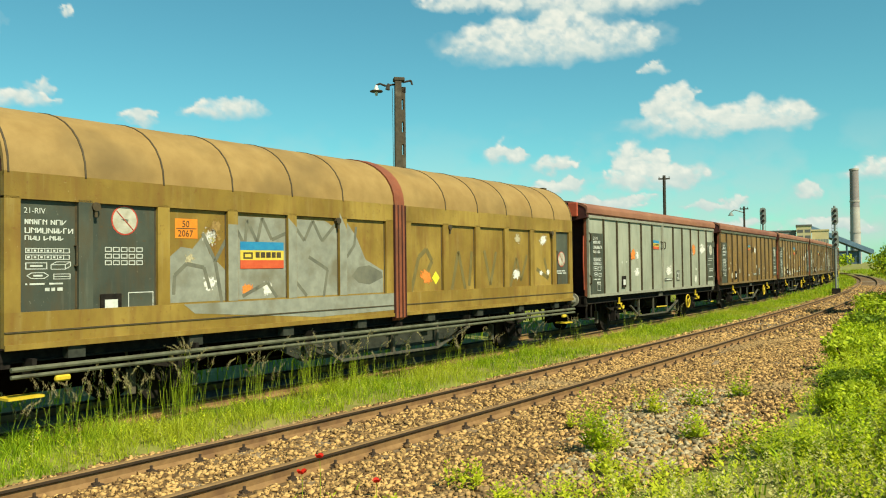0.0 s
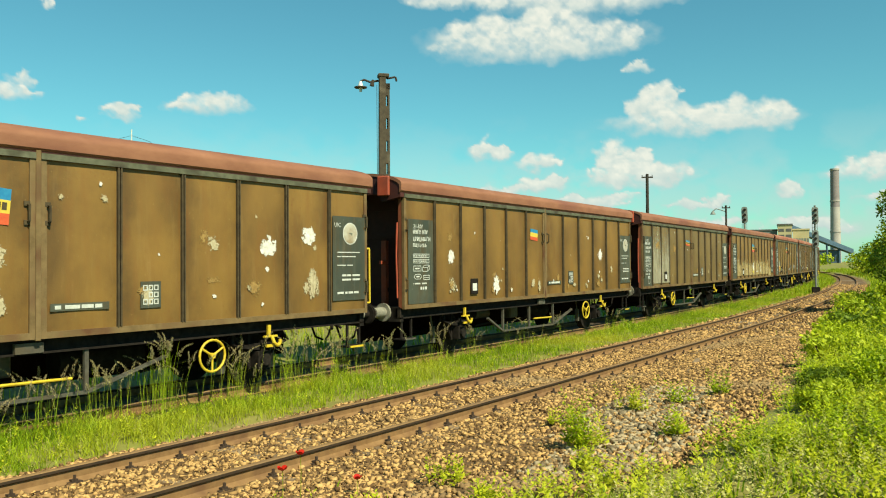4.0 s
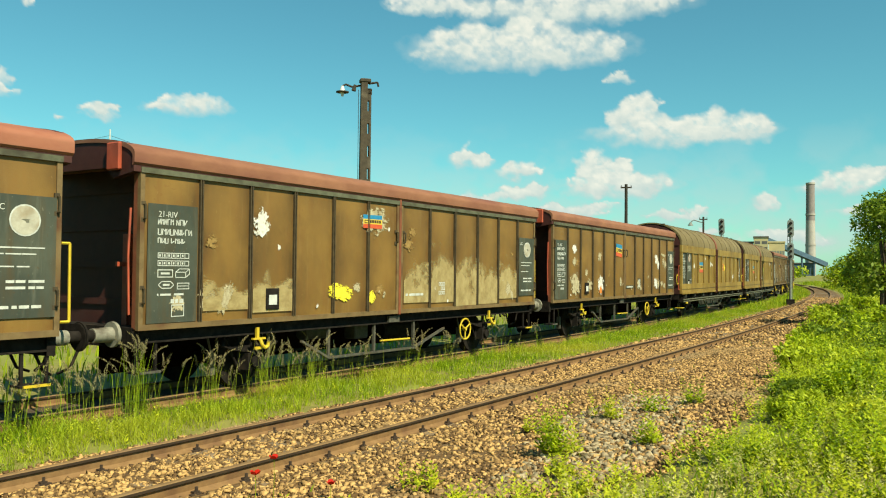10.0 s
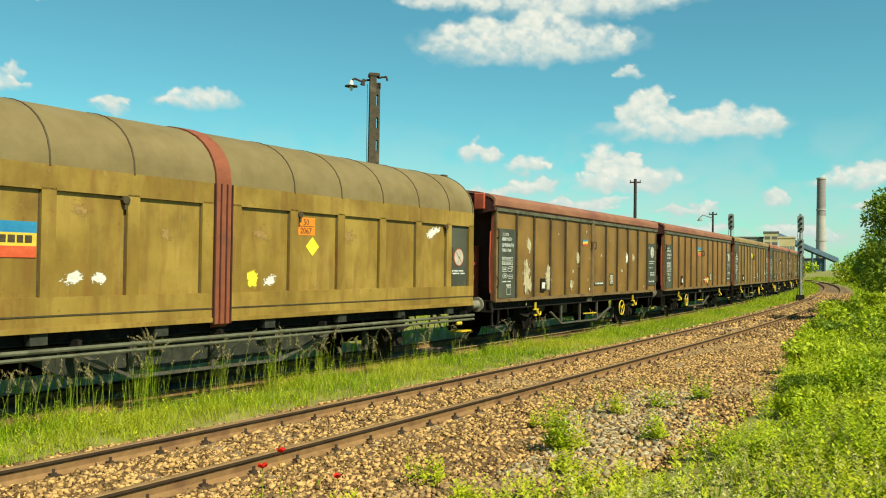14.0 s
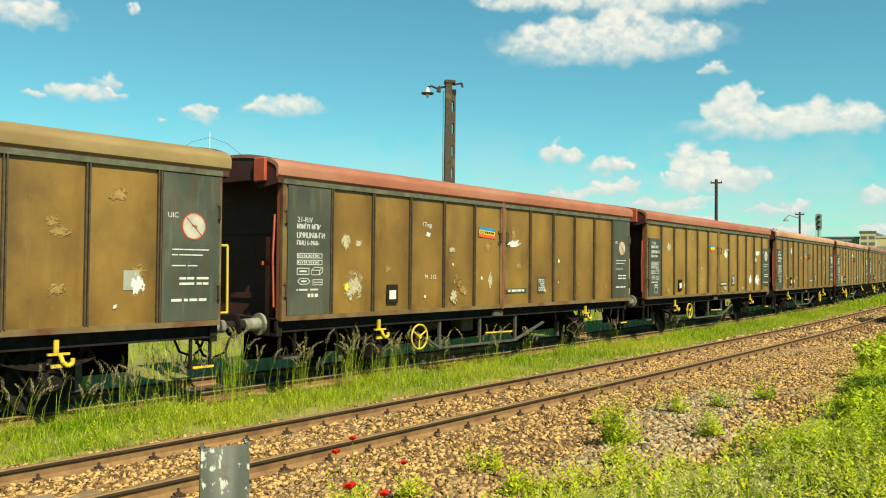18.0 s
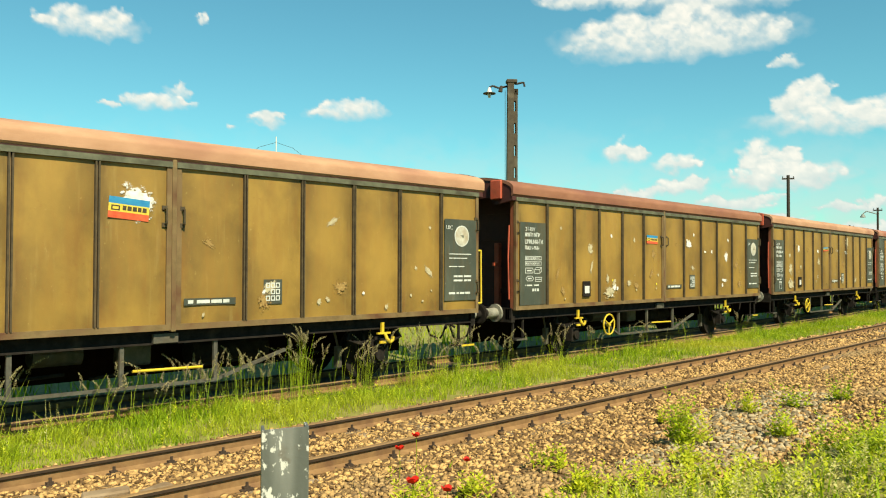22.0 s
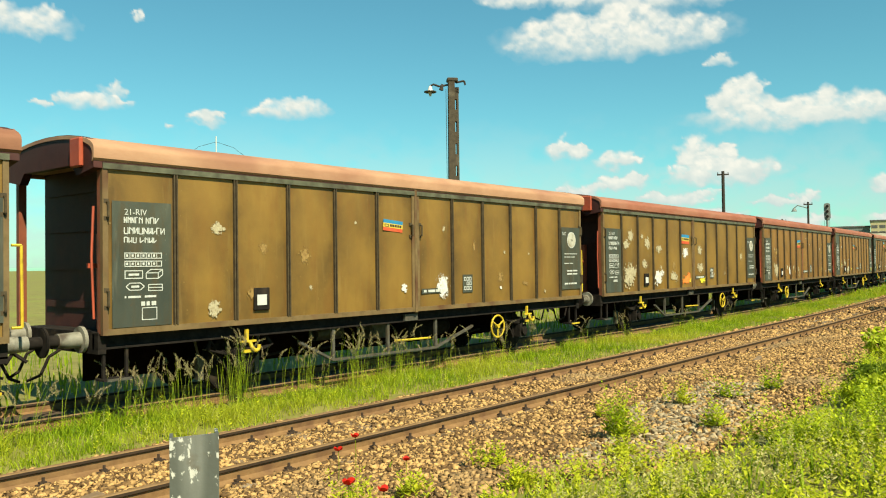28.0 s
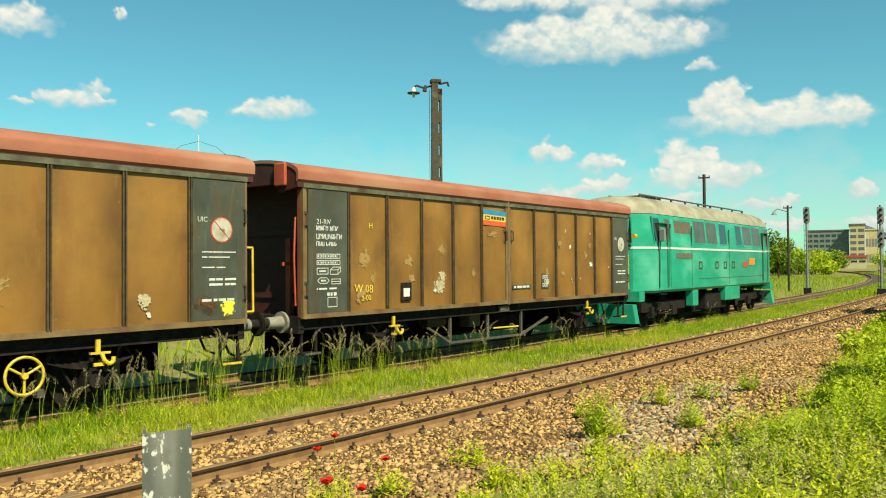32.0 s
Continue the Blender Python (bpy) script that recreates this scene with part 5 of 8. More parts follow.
def mark_wagon(root, spec, seed):
    """Writing, signs, stickers and worn paint of one wagon."""
    r = random.Random(seed)
    x0 = panel_x(0)
    full_l, full_r = "L" in spec["dark"], "R" in spec["dark"]
    again("marking_panel", DARK_FULL if full_l else DARK_PATCH, root, at(x0, 0, FACE))
    again("lettering", LETTER_ME, root, at(x0 + 0.02, 2.95, FACE - 0.004))
    if seed % 2:
        again("gauge_mark", GAUGE_ME, root, at(x0, 2.92, FACE - 0.004))
    letters("lettering", "21-RIV", 0.125, LETTER, root, x0 - 0.28, 2.79, FACE - 0.0045)
    x11 = panel_x(11)
    again("marking_panel", DARK_FULL if full_r else DARK_SIGN, root, at(x11, 0, FACE))
    round_sign(root, x11 + 0.03, 2.62, FACE - 0.002, 1.0, ring=spec.get("ring", False))
    letters("lettering", "UIC", 0.11, LETTER, root, x11 - 0.41, 2.74, FACE - 0.0045)
    again("lettering", SIGN_ME, root, at(x11, 2.70, FACE - 0.004))
    fw = spec.get("flag", (0.75, 0.75))
    if fw:
        for fx, fz, fwid, fhgt, _c in [q for q in SPOTS.get(spec["k"], ()) if q[4] == "F"][:1] or [(-0.66, 2.78, 0.6 * fw[0], 0.36 * fw[1], "F")]:
            flag(root, fx, fz, fwid / FLAG_W, fhgt / 0.38, mark=fwid > 0.5, tilt=r.uniform(-3, 5))
    px = -3.77 + r.uniform(-0.05, 0.05)
    again("label_holder", POCKET_FRAME, root, at(px, 1.53, FACE))
    again("label_card", POCKET_CARD, root, at(px, 1.53, FACE))
    again("marking_strip", STRIP_ME, root, at(0.58, 1.51, FACE))
    bm = B()
    rows_of_bars(bm, 0.22, 1.535, 0.7, [[.12, .08, .30, .03, .25, .03, .15]], 0.05, 0.02, FACE - 0.004)
    part("lettering", bm, LETTER, root)
    again("marking_panel", GRID_BACK, root, at(1.66, 1.63, FACE))
    again("load_table", GRID_ME, root, at(1.66, 1.63, FACE - 0.004))
    mats = {"p": SCAR_PALE, "w": SCAR_WHITE, "t": SCAR_TAN, "c": CREAM_BAND, "o": FLAKE_ORANGE, "y": FLAKE_YELLOW, "g": SIGNAL_GREY, "l": SCAR_WHITE}
    for k in range(spec.get("tan", 8)):
        i = r.choice([1, 1, 2, 3, 4, 5, 6, 7, 8, 9, 10])
        scar(root, r.randint(0, 11), panel_x(i) + r.uniform(-0.25, 0.25), r.choice([r.uniform(1.35, 1.95), r.uniform(1.35, 2.9)]), r.uniform(0.15, 0.45), r.uniform(0.12, 0.45), SCAR_TAN, r.uniform(-30, 30))
    for k in range(2 * spec.get("pale", 4) + 3):
        i = r.choice([1, 2, 3, 4, 5, 6, 7, 8, 9, 10])
        q = r.uniform(0.05, 0.12)
        scar(root, r.randint(0, 11), panel_x(i) + r.uniform(-0.35, 0.35), r.choice([r.uniform(1.3, 1.7), r.uniform(1.3, 3.2)]), q, q * r.uniform(0.6, 1.8), r.choice([SCAR_WHITE, SCAR_PALE, SCAR_PALE]), r.uniform(-60, 60))
    for k in range(spec.get("pale", 4)):
        i = r.choice([1, 1, 2, 3, 4, 5, 7, 8, 9, 10])
        scar(root, r.randint(0, 11), panel_x(i) + r.uniform(-0.22, 0.22), r.choice([r.uniform(1.4, 1.9), r.uniform(1.4, 2.8)]), r.uniform(0.12, 0.36), r.uniform(0.10, 0.40), SCAR_PALE, r.uniform(-40, 40))
    for x, z, w, h, c in SPOTS.get(spec["k"], ()):
        if c == "G":
            part("repaint_patch", rect(B(), x - w / 2, x + w / 2, z - h / 2, z + h / 2, FACE - 0.001, 0.002), LETTER_GREY, root)
        elif c == "W":
            part("paper_label", rect(B(), x - w / 2, x + w / 2, z - h / 2, z + h / 2, FACE - 0.001, 0.002), WHITE, root)
        elif c == "H":
            hazard(root, x, z, FACE, 0.9)
        elif c == "D":
            again("hazard_diamond", DIAMOND, root, at(x, z, FACE - 0.006, 0.95, 1.0))
        elif c != "F":
            scar(root, r.randint(0, 11), x, z, w * 1.2, h * 1.2, mats[c], r.uniform(-15, 15))
    for i, dx, z, w, h, c in spec.get("scars", ()):
        if c in "cF":
            again("worn_paint", BAND_ME, root, at(panel_x(i), z + 0.15 if c == "c" else 2.33, FACE - 0.0005, 0.955, min(h * 1.15, 2 * (z + 0.15 - SILL - 0.09)) if c == "c" else 2.1), BLEACHED if c == "F" else CREAM_BAND)
            continue
        if c == "g":
            part("repaint_patch", rect(B(), panel_x(i) + dx - 0.44, panel_x(i) + dx + 0.40, SILL + 0.10, 1.98, FACE - 0.001, 0.002), LETTER_GREY, root)
            continue
        scar(root, r.randint(0, 11) if w < 0.8 else 3, panel_x(i) + dx, z, w, h, mats[c], r.uniform(-12, 12))
    for i, dx, z, txt, size in spec.get("words", ()):
        letters("chalk_writing", txt, size, LETTER if i > 1 else FLAG_YELLOW, root, panel_x(i) + dx, z, FACE - 0.003, r.uniform(-4, 4))


G = lambda **k: k
SPECS = {
    1: G(k=1, roof=ROOF_BROWN, dark="", door=DOOR_GREY, wheel=(2.94, 3), flag=(0.7, 0.62), tan=0, pale=0),
    2: G(k=2, roof=ROOF_BROWN, dark="", wheel=(3, 3), flag=(0.72, 0.45), tan=12, pale=5),
    3: G(k=3, roof=ROOF_BROWN, dark="", wheel=(2.8, 3), flag=(1.0, 1.25), tan=6, pale=6, scars=[(1, 0, 1.55, .8, .9, "p"), (1, -.1, 2.9, .35, .4, "p"), (2, .1, 2.6, .35, .3, "p"), (2, .2, 1.75, .4, .6, "p"), (3, 0, 1.45, .5, .4, "w"), (4, 0, 1.5, .5, .6, "p"), (5, 0, 1.6, .35, .5, "p"), (3, .1, 2.4, .3, .3, "w"), (9, .1, 2.35, .4, .4, "w"), (10, 0, 2.55, .4, .35, "w"), (10, .1, 1.7, .35, .6, "p"), (5, 0, 2.15, .4, .35, "p")]),
    4: G(k=4, roof=ROOF_BROWN, dark="", wheel=(2.8, 3), flag=(.7, .8), tan=8, pale=8, scars=[(9, 0, 2.3, .4, .4, "w"), (3, 0, 1.5, .4, .5, "w"), (1, .1, 2.2, .3, .4, "w")]),
    5: G(k=5, roof=ROOF_BROWN, dark="", wheel=(-2.66, 4), flag=(.6, .5), tan=8, pale=2, scars=[(1, 0, 2.28, .95, 2.1, "F"), (2, 0, 2.28, .95, 2.1, "F")]),
    6: G(k=6, roof=ROOF_BROWN, dark="", wheel=(-2.9, 4), flag=(1.15, 1.15), tan=4, pale=5, scars=[(i, 0, 1.72 if i < 10 else 1.6, 1.05, .95, "c") for i in (1, 2, 3, 4, 5, 6, 7, 8, 9, 10)] + [(5, -.1, 1.75, .5, .6, "w"), (5, -.2, 1.55, .35, .35, "y"), (4, .1, 1.5, .4, .4, "w")]),
    7: G(k=7, roof=ROOF_RED, dark="LR", wheel=(2.67, 3), flag=(1.0, .9), ring=True, tan=10, pale=2),
    8: G(k=8, roof=ROOF_RED, dark="", wheel=(2.67, 3), flag=(.8, .52), tan=12, pale=3, words=[(3, -.1, 2.0, "509", .16), (1, .1, 1.62, "2-05", .17), (1, .2, 1.42, "2-", .14)]),
    9: G(k=9, roof=ROOF_BROWN, dark="", wheel=(2.8, 3), flag=(.85, .6), tan=4, pale=4, scars=[(7, 0, 1.85, .9, 1.2, "c"), (8, 0, 1.75, .85, 1.3, "c"), (9, 0, 1.7, .85, 1.1, "c"), (10, 0, 1.75, .85, 1.0, "c"), (6, .1, 1.7, .7, .9, "c"), (1, 0, 1.5, .8, .5, "c"), (2, 0, 1.55, .7, .7, "c")]),
    10: G(k=10, roof=ROOF_BROWN, dark="", wheel=(2.8, 3), flag=(1.05, 1.2), tan=3, pale=3, scars=[(1, 0, 2.75, .4, .35, "w"), (1, 0, 2.35, .4, .35, "p"), (1, .1, 1.65, .95, .8, "p"), (2, .2, 1.6, .6, .5, "p"), (3, .2, 1.6, .6, .7, "w"), (3, .2, 1.45, .25, .3, "o"), (3, .1, 2.55, .45, .35, "p"), (5, .1, 1.7, .3, .35, "p"), (7, -.1, 1.6, .4, .5, "p"), (9, .3, 2.35, .3, .4, "w"), (9, .3, 1.6, .4, .45, "p"), (10, .1, 1.5, .4, .3, "p"), (10, .2, 2.35, .5, .4, "p")]),
    13: G(k=13, roof=ROOF_BROWN, dark="", wheel=(2.8, 3), flag=(.7, .5), tan=3, pale=4, scars=[(1, .1, 1.7, .6, 1.3, "p"), (1, .2, 2.6, .35, .5, "p"), (2, .4, 1.7, .5, .9, "p"), (4, .4, 2.3, .4, .5, "p"), (8, .4, 2.35, .35, .4, "w"), (9, 0, 2.4, .4, .3, "p")]),
    14: G(k=14, roof=ROOF_BROWN, dark="", wheel=(-2.8, 3), flag=(1.1, 1.1), tan=5, pale=2, scars=[(6, .1, 1.48, .55, .3, "o"), (6, .5, 1.5, .35, .35, "y"), (5, 0, 2.55, .7, .2, "t")]),
    15: G(k=15, roof=ROOF_OLIVE, dark="LR", wheel=(2.8, 4), flag=None, ring=True, tan=14, pale=2, scars=[(5, .1, 2.85, .5, .4, "y"), (5, .1, 2.8, .25, .25, "o"), (10, .2, 1.75, .25, .35, "w"), (7, 0, 1.6, .3, .4, "p")]),
    16: G(k=16, roof=ROOF_RED, dark="LR", wheel=(-2.87, 3), flag=(.6, .5), ring=True, tan=8, pale=3, words=[(3, -.2, 2.85, "17mp", .14), (3, -.1, 1.8, "M  312", .13)]),
    17: G(k=17, roof=ROOF_RED, dark="", wheel=(-2.8, 3), flag=(.75, .6), tan=6, pale=3, words=[(6, .1, 2.75, "17pwh", .13)]),
    18: G(k=18, roof=ROOF_TAN, dark="", wheel=(3.04, 3), flag=(.85, .5), tan=8, pale=3, words=[(2, .0, 2.9, "1", .16), (4, -.2, 2.6, "17pwh", .12), (1, .1, 1.65, "2-05", .16)]),
    19: G(k=19, roof=ROOF_TAN, dark="", wheel=(-2.8, 3), flag=(.95, .8), tan=8, pale=5, scars=[(1, .1, 1.5, .6, .8, "p"), (2, 0, 2.4, .3, .5, "p"), (5, 0, 2.9, .7, .5, "w"), (7, -.2, 1.5, .3, .4, "t")], words=[(2, -.2, 2.85, "16mp", .12)]),
    20: G(k=20, roof=ROOF_BROWN, dark="", wheel=(-2.72, 3), flag=(.9, .5), tan=8, pale=5),
    21: G(k=21, roof=ROOF_TAN, dark="", wheel=(-2.72, 4), flag=(1.0, .62), tan=7, pale=4, words=[(7, .3, 2.6, "PLIN", .17), (6, .1, 2.7, "17mp", .13), (4, -.1, 1.65, "21", .13)]),
    22: G(k=22, roof=ROOF_RED, dark="LR", wheel=(-2.8, 3), flag=(1.0, .75), ring=False, tan=10, pale=2, graffiti=True, words=[(3, -.3, 2.9, "PLIN", .18), (1, -.2, 2.9, "SPM", .2), (2, -.2, 3.0, "17e", .15), (9, .2, 2.35, "Vaset", .2), (3, .2, 1.42, "5-09", .14), (1, -.3, 1.75, "2-05", .17)]),
    23: G(k=23, roof=ROOF_RED, dark="LR", wheel=(3.03, 3), flag=(.75, .5), tan=8, pale=2, words=[(1, .1, 2.9, "17mp", .13), (2, .0, 2.05, "3-11", .17), (4, .1, 1.7, "M 312", .14), (1, -.3, 1.8, "2-05", .16)]),
    24: G(k=24, roof=ROOF_BROWN, dark="", wheel=(-2.8, 3), flag=(.6, .45), tan=12, pale=5),
    25: G(k=25, roof=ROOF_TAN, dark="", wheel=(2.8, 3), flag=(.9, .6), tan=6, pale=2, scars=[(6, .2, 1.6, .45, .6, "w"), (5, .2, 1.6, .2, .2, "w")]),
    26: G(k=26, roof=ROOF_RED, dark="", wheel=(2.8, 3), flag=(.95, .75), tan=3, pale=2),
    27: G(k=27, roof=ROOF_RED, dark="", wheel=(-2.8, 3), flag=(1.0, .95), tan=12, pale=4, scars=[(1, .2, 1.6, .7, .7, "p"), (1, .2, 2.4, .6, .5, "t"), (3, .3, 1.6, .3, .45, "w"), (3, .3, 1.5, .2, .2, "o")]),
    28: G(k=28, roof=ROOF_RED, dark="LR", wheel=(3, 3), flag=(.8, .55), ring=True, tan=8, pale=2, words=[(1, -.1, 1.75, "2-05", .15), (3, .0, 2.0, "M3-1", .13)]),
    29: G(k=29, roof=ROOF_RED, dark="LR", wheel=(None, 3), flag=(1.0, .95), tan=10, pale=2, words=[(1, -.4, 1.55, "W 08", .22), (1, -.2, 1.38, "2-00", .14), (1, .0, 2.75, "H", .16)]),
}


def graffiti(root):
    """Two groups of silver block letters with a cream outline and dark inner lines."""
    first = [(-2.16, 2.38), (-1.95, 2.55), (-1.70, 2.75), (-1.50, 2.62), (-1.25, 2.54), (-0.85, 2.57), (-0.50, 2.62), (-0.28, 2.48), (-0.10, 2.25), (-0.22, 1.90), (-0.42, 1.60), (-0.60, 1.68),
             (-0.76, 1.47), (-1.08, 1.68), (-1.26, 1.76), (-1.45, 1.64), (-1.63, 1.40), (-1.80, 1.76), (-1.97, 1.72), (-2.12, 1.90), (-2.02, 2.10), (-2.18, 2.22)]
    second = [(0.16, 2.70), (0.38, 2.82), (0.62, 2.64), (1.03, 2.82), (1.18, 2.62), (1.29, 2.70), (2.14, 2.68), (2.30, 2.60), (2.58, 2.60), (2.80, 2.74), (2.88, 2.50), (2.74, 2.16), (2.50, 1.96),
              (2.94, 2.02), (3.12, 1.90), (3.10, 1.26), (2.50, 1.32), (0.24, 1.32), (0.13, 1.60), (0.20, 2.05)]
    for pts in (first, second):
        cx, cz = sum(p[0] for p in pts) / len(pts), sum(p[1] for p in pts) / len(pts)
        part("graffiti_letter", plate(B(), [(cx + (a - cx) * 1.025, cz + (b - cz) * 1.055) for a, b in pts][::-1], FACE - 0.001, 0.002), GRAF_BLACK, root)
        part("graffiti_letter", plate(B(), pts[::-1], FACE - 0.003, 0.002), SILVER, root)
    lines = [[(-2.1, 2.18), (-1.85, 2.32), (-1.62, 2.22), (-1.75, 2.05), (-2.05, 1.98)], [(-1.32, 2.50), (-1.36, 2.1), (-1.22, 1.78)], [(-1.05, 2.05), (-0.96, 2.28), (-0.86, 2.05)], [(-0.78, 2.52), (-0.72, 2.0), (-0.80, 1.66)],
             [(-0.62, 2.2), (-0.5, 2.0), (-0.36, 2.3)], [(0.40, 2.60), (0.55, 2.05), (0.72, 2.55)], [(0.45, 1.40), (0.50, 1.95)], [(1.12, 2.62), (1.10, 1.95), (1.16, 1.40)], [(1.45, 2.45), (1.95, 2.50)],
             [(1.40, 2.10), (1.80, 2.22), (1.95, 2.02)], [(2.10, 2.62), (2.05, 2.10), (2.30, 1.70), (2.25, 1.36)], [(2.45, 2.42), (2.68, 2.45), (2.60, 2.25)], [(2.55, 1.55), (2.85, 1.70)]]
    for pts in lines:
        bm = B()
        for (a0, b0), (a1, b1) in zip(pts, pts[1:]):
            stroke(bm, a0, b0, a1, b1, 0.035, FACE - 0.006)
        part("graffiti_line", bm, GRAF_GREY, root)
    for pts in ([(-2.02, 2.95), (-1.92, 2.70), (-1.78, 2.92), (-1.86, 3.05), (-1.95, 2.82), (-1.72, 2.80)], [(-4.95, 2.95), (-4.75, 2.80), (-4.60, 3.02), (-4.52, 2.72), (-4.40, 2.98)], [(-4.98, 2.45), (-4.60, 2.62), (-4.75, 2.35), (-4.45, 2.52)],
                [(3.40, 2.45), (3.50, 2.15), (3.60, 2.42), (3.70, 2.25), (3.62, 2.55), (3.92, 2.48)]):
        bm = B()
        for (a0, b0), (a1, b1) in zip(pts, pts[1:]):
            stroke(bm, a0, b0, a1, b1, 0.03, FACE - 0.003)
        part("sprayed_tag", bm, GRAF_BLACK, root)


# ---- the train ----
FIRST, PITCH, LONG = 21.119, 14.125, 16.678


def travelled(t):
    x = t / 32.0
    return 402.056 * x + 14.806 * x * x - 5.965 * x ** 3 + 1.887 * x ** 4


def start_of(k):
    if k == 0:
        return FIRST - LONG
    return FIRST + PITCH * ((min(k, 11) - 1) + max(0, k - 13)) + LONG * max(0, min(k, 13) - 11)


TRAIN = []
PAINT = {5: DOOR_DULL, **{q: DOOR_DARK for q in (2, 3, 4, 6, 8, 9, 10, 13)}, **{q: DOOR_TAN for q in (17, 19, 20, 21)}, **{q: DOOR_RED for q in (22, 23, 14, 27, 28, 29)}}
base = sliding_wagon()
hb_label = "brown sliding-wall goods wagon on two axles, faded, with peeling stickers"
for k in sorted(SPECS):
    spec = SPECS[k]
    w = base if k == 1 else copy_thing(base, Matrix.Identity(4))
    TRAIN.append((k, w, HB_L, 4.0))
for (k, w, _l, _a) in TRAIN:
    spec = SPECS[k]
    roofname = {ROOF_RED: "red", ROOF_BROWN: "brown-red", ROOF_TAN: "dusty tan", ROOF_OLIVE: "olive"}[spec["roof"]]
    grey = "door" in spec
    extra = ", silver graffiti" if spec.get("graffiti") else (", worn cream band" if k in (6, 9) else ", peeling patches")
    tagged(w, ("grey-green" if grey else "faded brown") + " sliding-wall goods wagon with a " + roofname + " roof" + extra, "wagon", "wagons of the goods train")
    for o in w.children_recursive:
        nm = o.name.split(".")[0]
        mat = None
        if nm in ("roof", "roof_cleat"):
            mat = spec["roof"]
        elif grey and nm == "panel":
            mat = DOOR_GREY
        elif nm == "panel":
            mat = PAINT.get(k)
        elif grey and nm in ("sliding_door", "top_rail", "centre_post"):
            mat = GREY_FRAME
        elif nm == "centre_post" and k in (7, 8, 9, 16, 23, 27):
            mat = POST_RED
        if mat:
            o.material_slots[0].link = "OBJECT"
            o.material_slots[0].material = mat
    if spec["wheel"][0] is not None:
        again("handwheel", WHEEL_ME if spec["wheel"][1] == 3 else WHEEL4_ME, w, pose(spec["wheel"][0], 0, 0))
    mark_wagon(w, spec, 100 + k)
    if spec.get("graffiti"):
        graffiti(w)

CL = 15.4
cw = curved_wagon()
Y2 = -1.353


def cpanel(i):
    e = -1 if i < 6 else 1
    edges = sorted(e * p for p in PILLARS)
    return (edges[i % 6] + edges[i % 6 + 1]) / 2


def mark_curved(root, roof, rail, seed, tags):
    for o in root.children_recursive:
        kind = o.name.split(".")[0]
        if kind in ("roof_shell", "handrail"):
            o.material_slots[0].link = "OBJECT"
            o.material_slots[0].material = roof if kind == "roof_shell" else rail
    again("lettering", LETTER_ME, root, at(cpanel(0), 2.84, Y2 - 0.004, 1.0, 0.72))
    letters("lettering", "21-RIV", 0.10, LETTER, root, cpanel(0) - 0.32, 2.78, Y2 - 0.005)
    round_sign(root, cpanel(1), 2.74, Y2, 1.0, ring=True)
    bm = B()
    for q in range(5):
        for z in (2.34, 2.25, 2.16):
            frame_bars(bm, cpanel(1) - 0.30 + q * 0.12, cpanel(1) - 0.20 + q * 0.12, z - 0.035, z + 0.03, 0.012, Y2 - 0.003)
    part("load_table", bm, LETTER, root)
    again("label_holder", POCKET_FRAME, root, at(cpanel(1) - 0.22, 1.62, Y2 - 0.005, 1, 0.7))
    again("label_card", POCKET_CARD, root, at(cpanel(1) - 0.22, 1.62, Y2 - 0.005, 1, 0.7))
    bm = B()
    frame_bars(bm, cpanel(1) + 0.05, cpanel(1) + 0.45, 1.53, 1.75, 0.012, Y2 - 0.003)
    part("lettering", bm, LETTER, root)
    round_sign(root, cpanel(11), 2.22, Y2, 1.0, ring=True)
    bm = B()
    rows_of_bars(bm, cpanel(11) - 0.28, 1.92, 0.6, [[.1, .05, .3, .05, .3], [.5, .1, .3]], 0.03, 0.03, Y2 - 0.003)
    part("lettering", bm, LETTER, root)
    for i, (x, z, w, h, c) in enumerate(tags):
        if c == "F":
            flag(root, x, z, w / FLAG_W, h / 0.38, y=Y2 - 0.006)
        elif c == "H":
            hazard(root, x, z, Y2, w / 0.42)
        elif c == "D":
            again("hazard_diamond", DIAMOND, root, at(x, z, Y2 - 0.003, w / 0.35, w / 0.35))
        elif c == "Q":
            part("paper_label", plate(B(), [(x - w * 0.5, z - h * 0.46), (x + w * 0.44, z - h * 0.5), (x + w * 0.5, z + h * 0.4), (x + w * 0.1, z + h * 0.5), (x - w * 0.46, z + h * 0.47)], Y2 - 0.003, 0.001), SCAR_WHITE, root)
        elif c == "R":
            part("paper_label", plate(B(), [(x - w * 0.5, z), (x, z - h * 0.5), (x + w * 0.5, z), (x, z + h * 0.5)], Y2 - 0.003, 0.001), SCAR_WHITE, root)
        else:
            m = {"w": SCAR_WHITE, "p": SCAR_PALE, "o": FLAKE_ORANGE, "y": FLAKE_YELLOW, "l": SCAR_TAN}[c]
            o = again("peeled_paint", SCARS[(seed + i * 5) % 12], root, at(x, z, Y2 - 0.002, w, h, (i * 37) % 50 - 25))
            o.material_slots[0].link = "OBJECT"
            o.material_slots[0].material = m


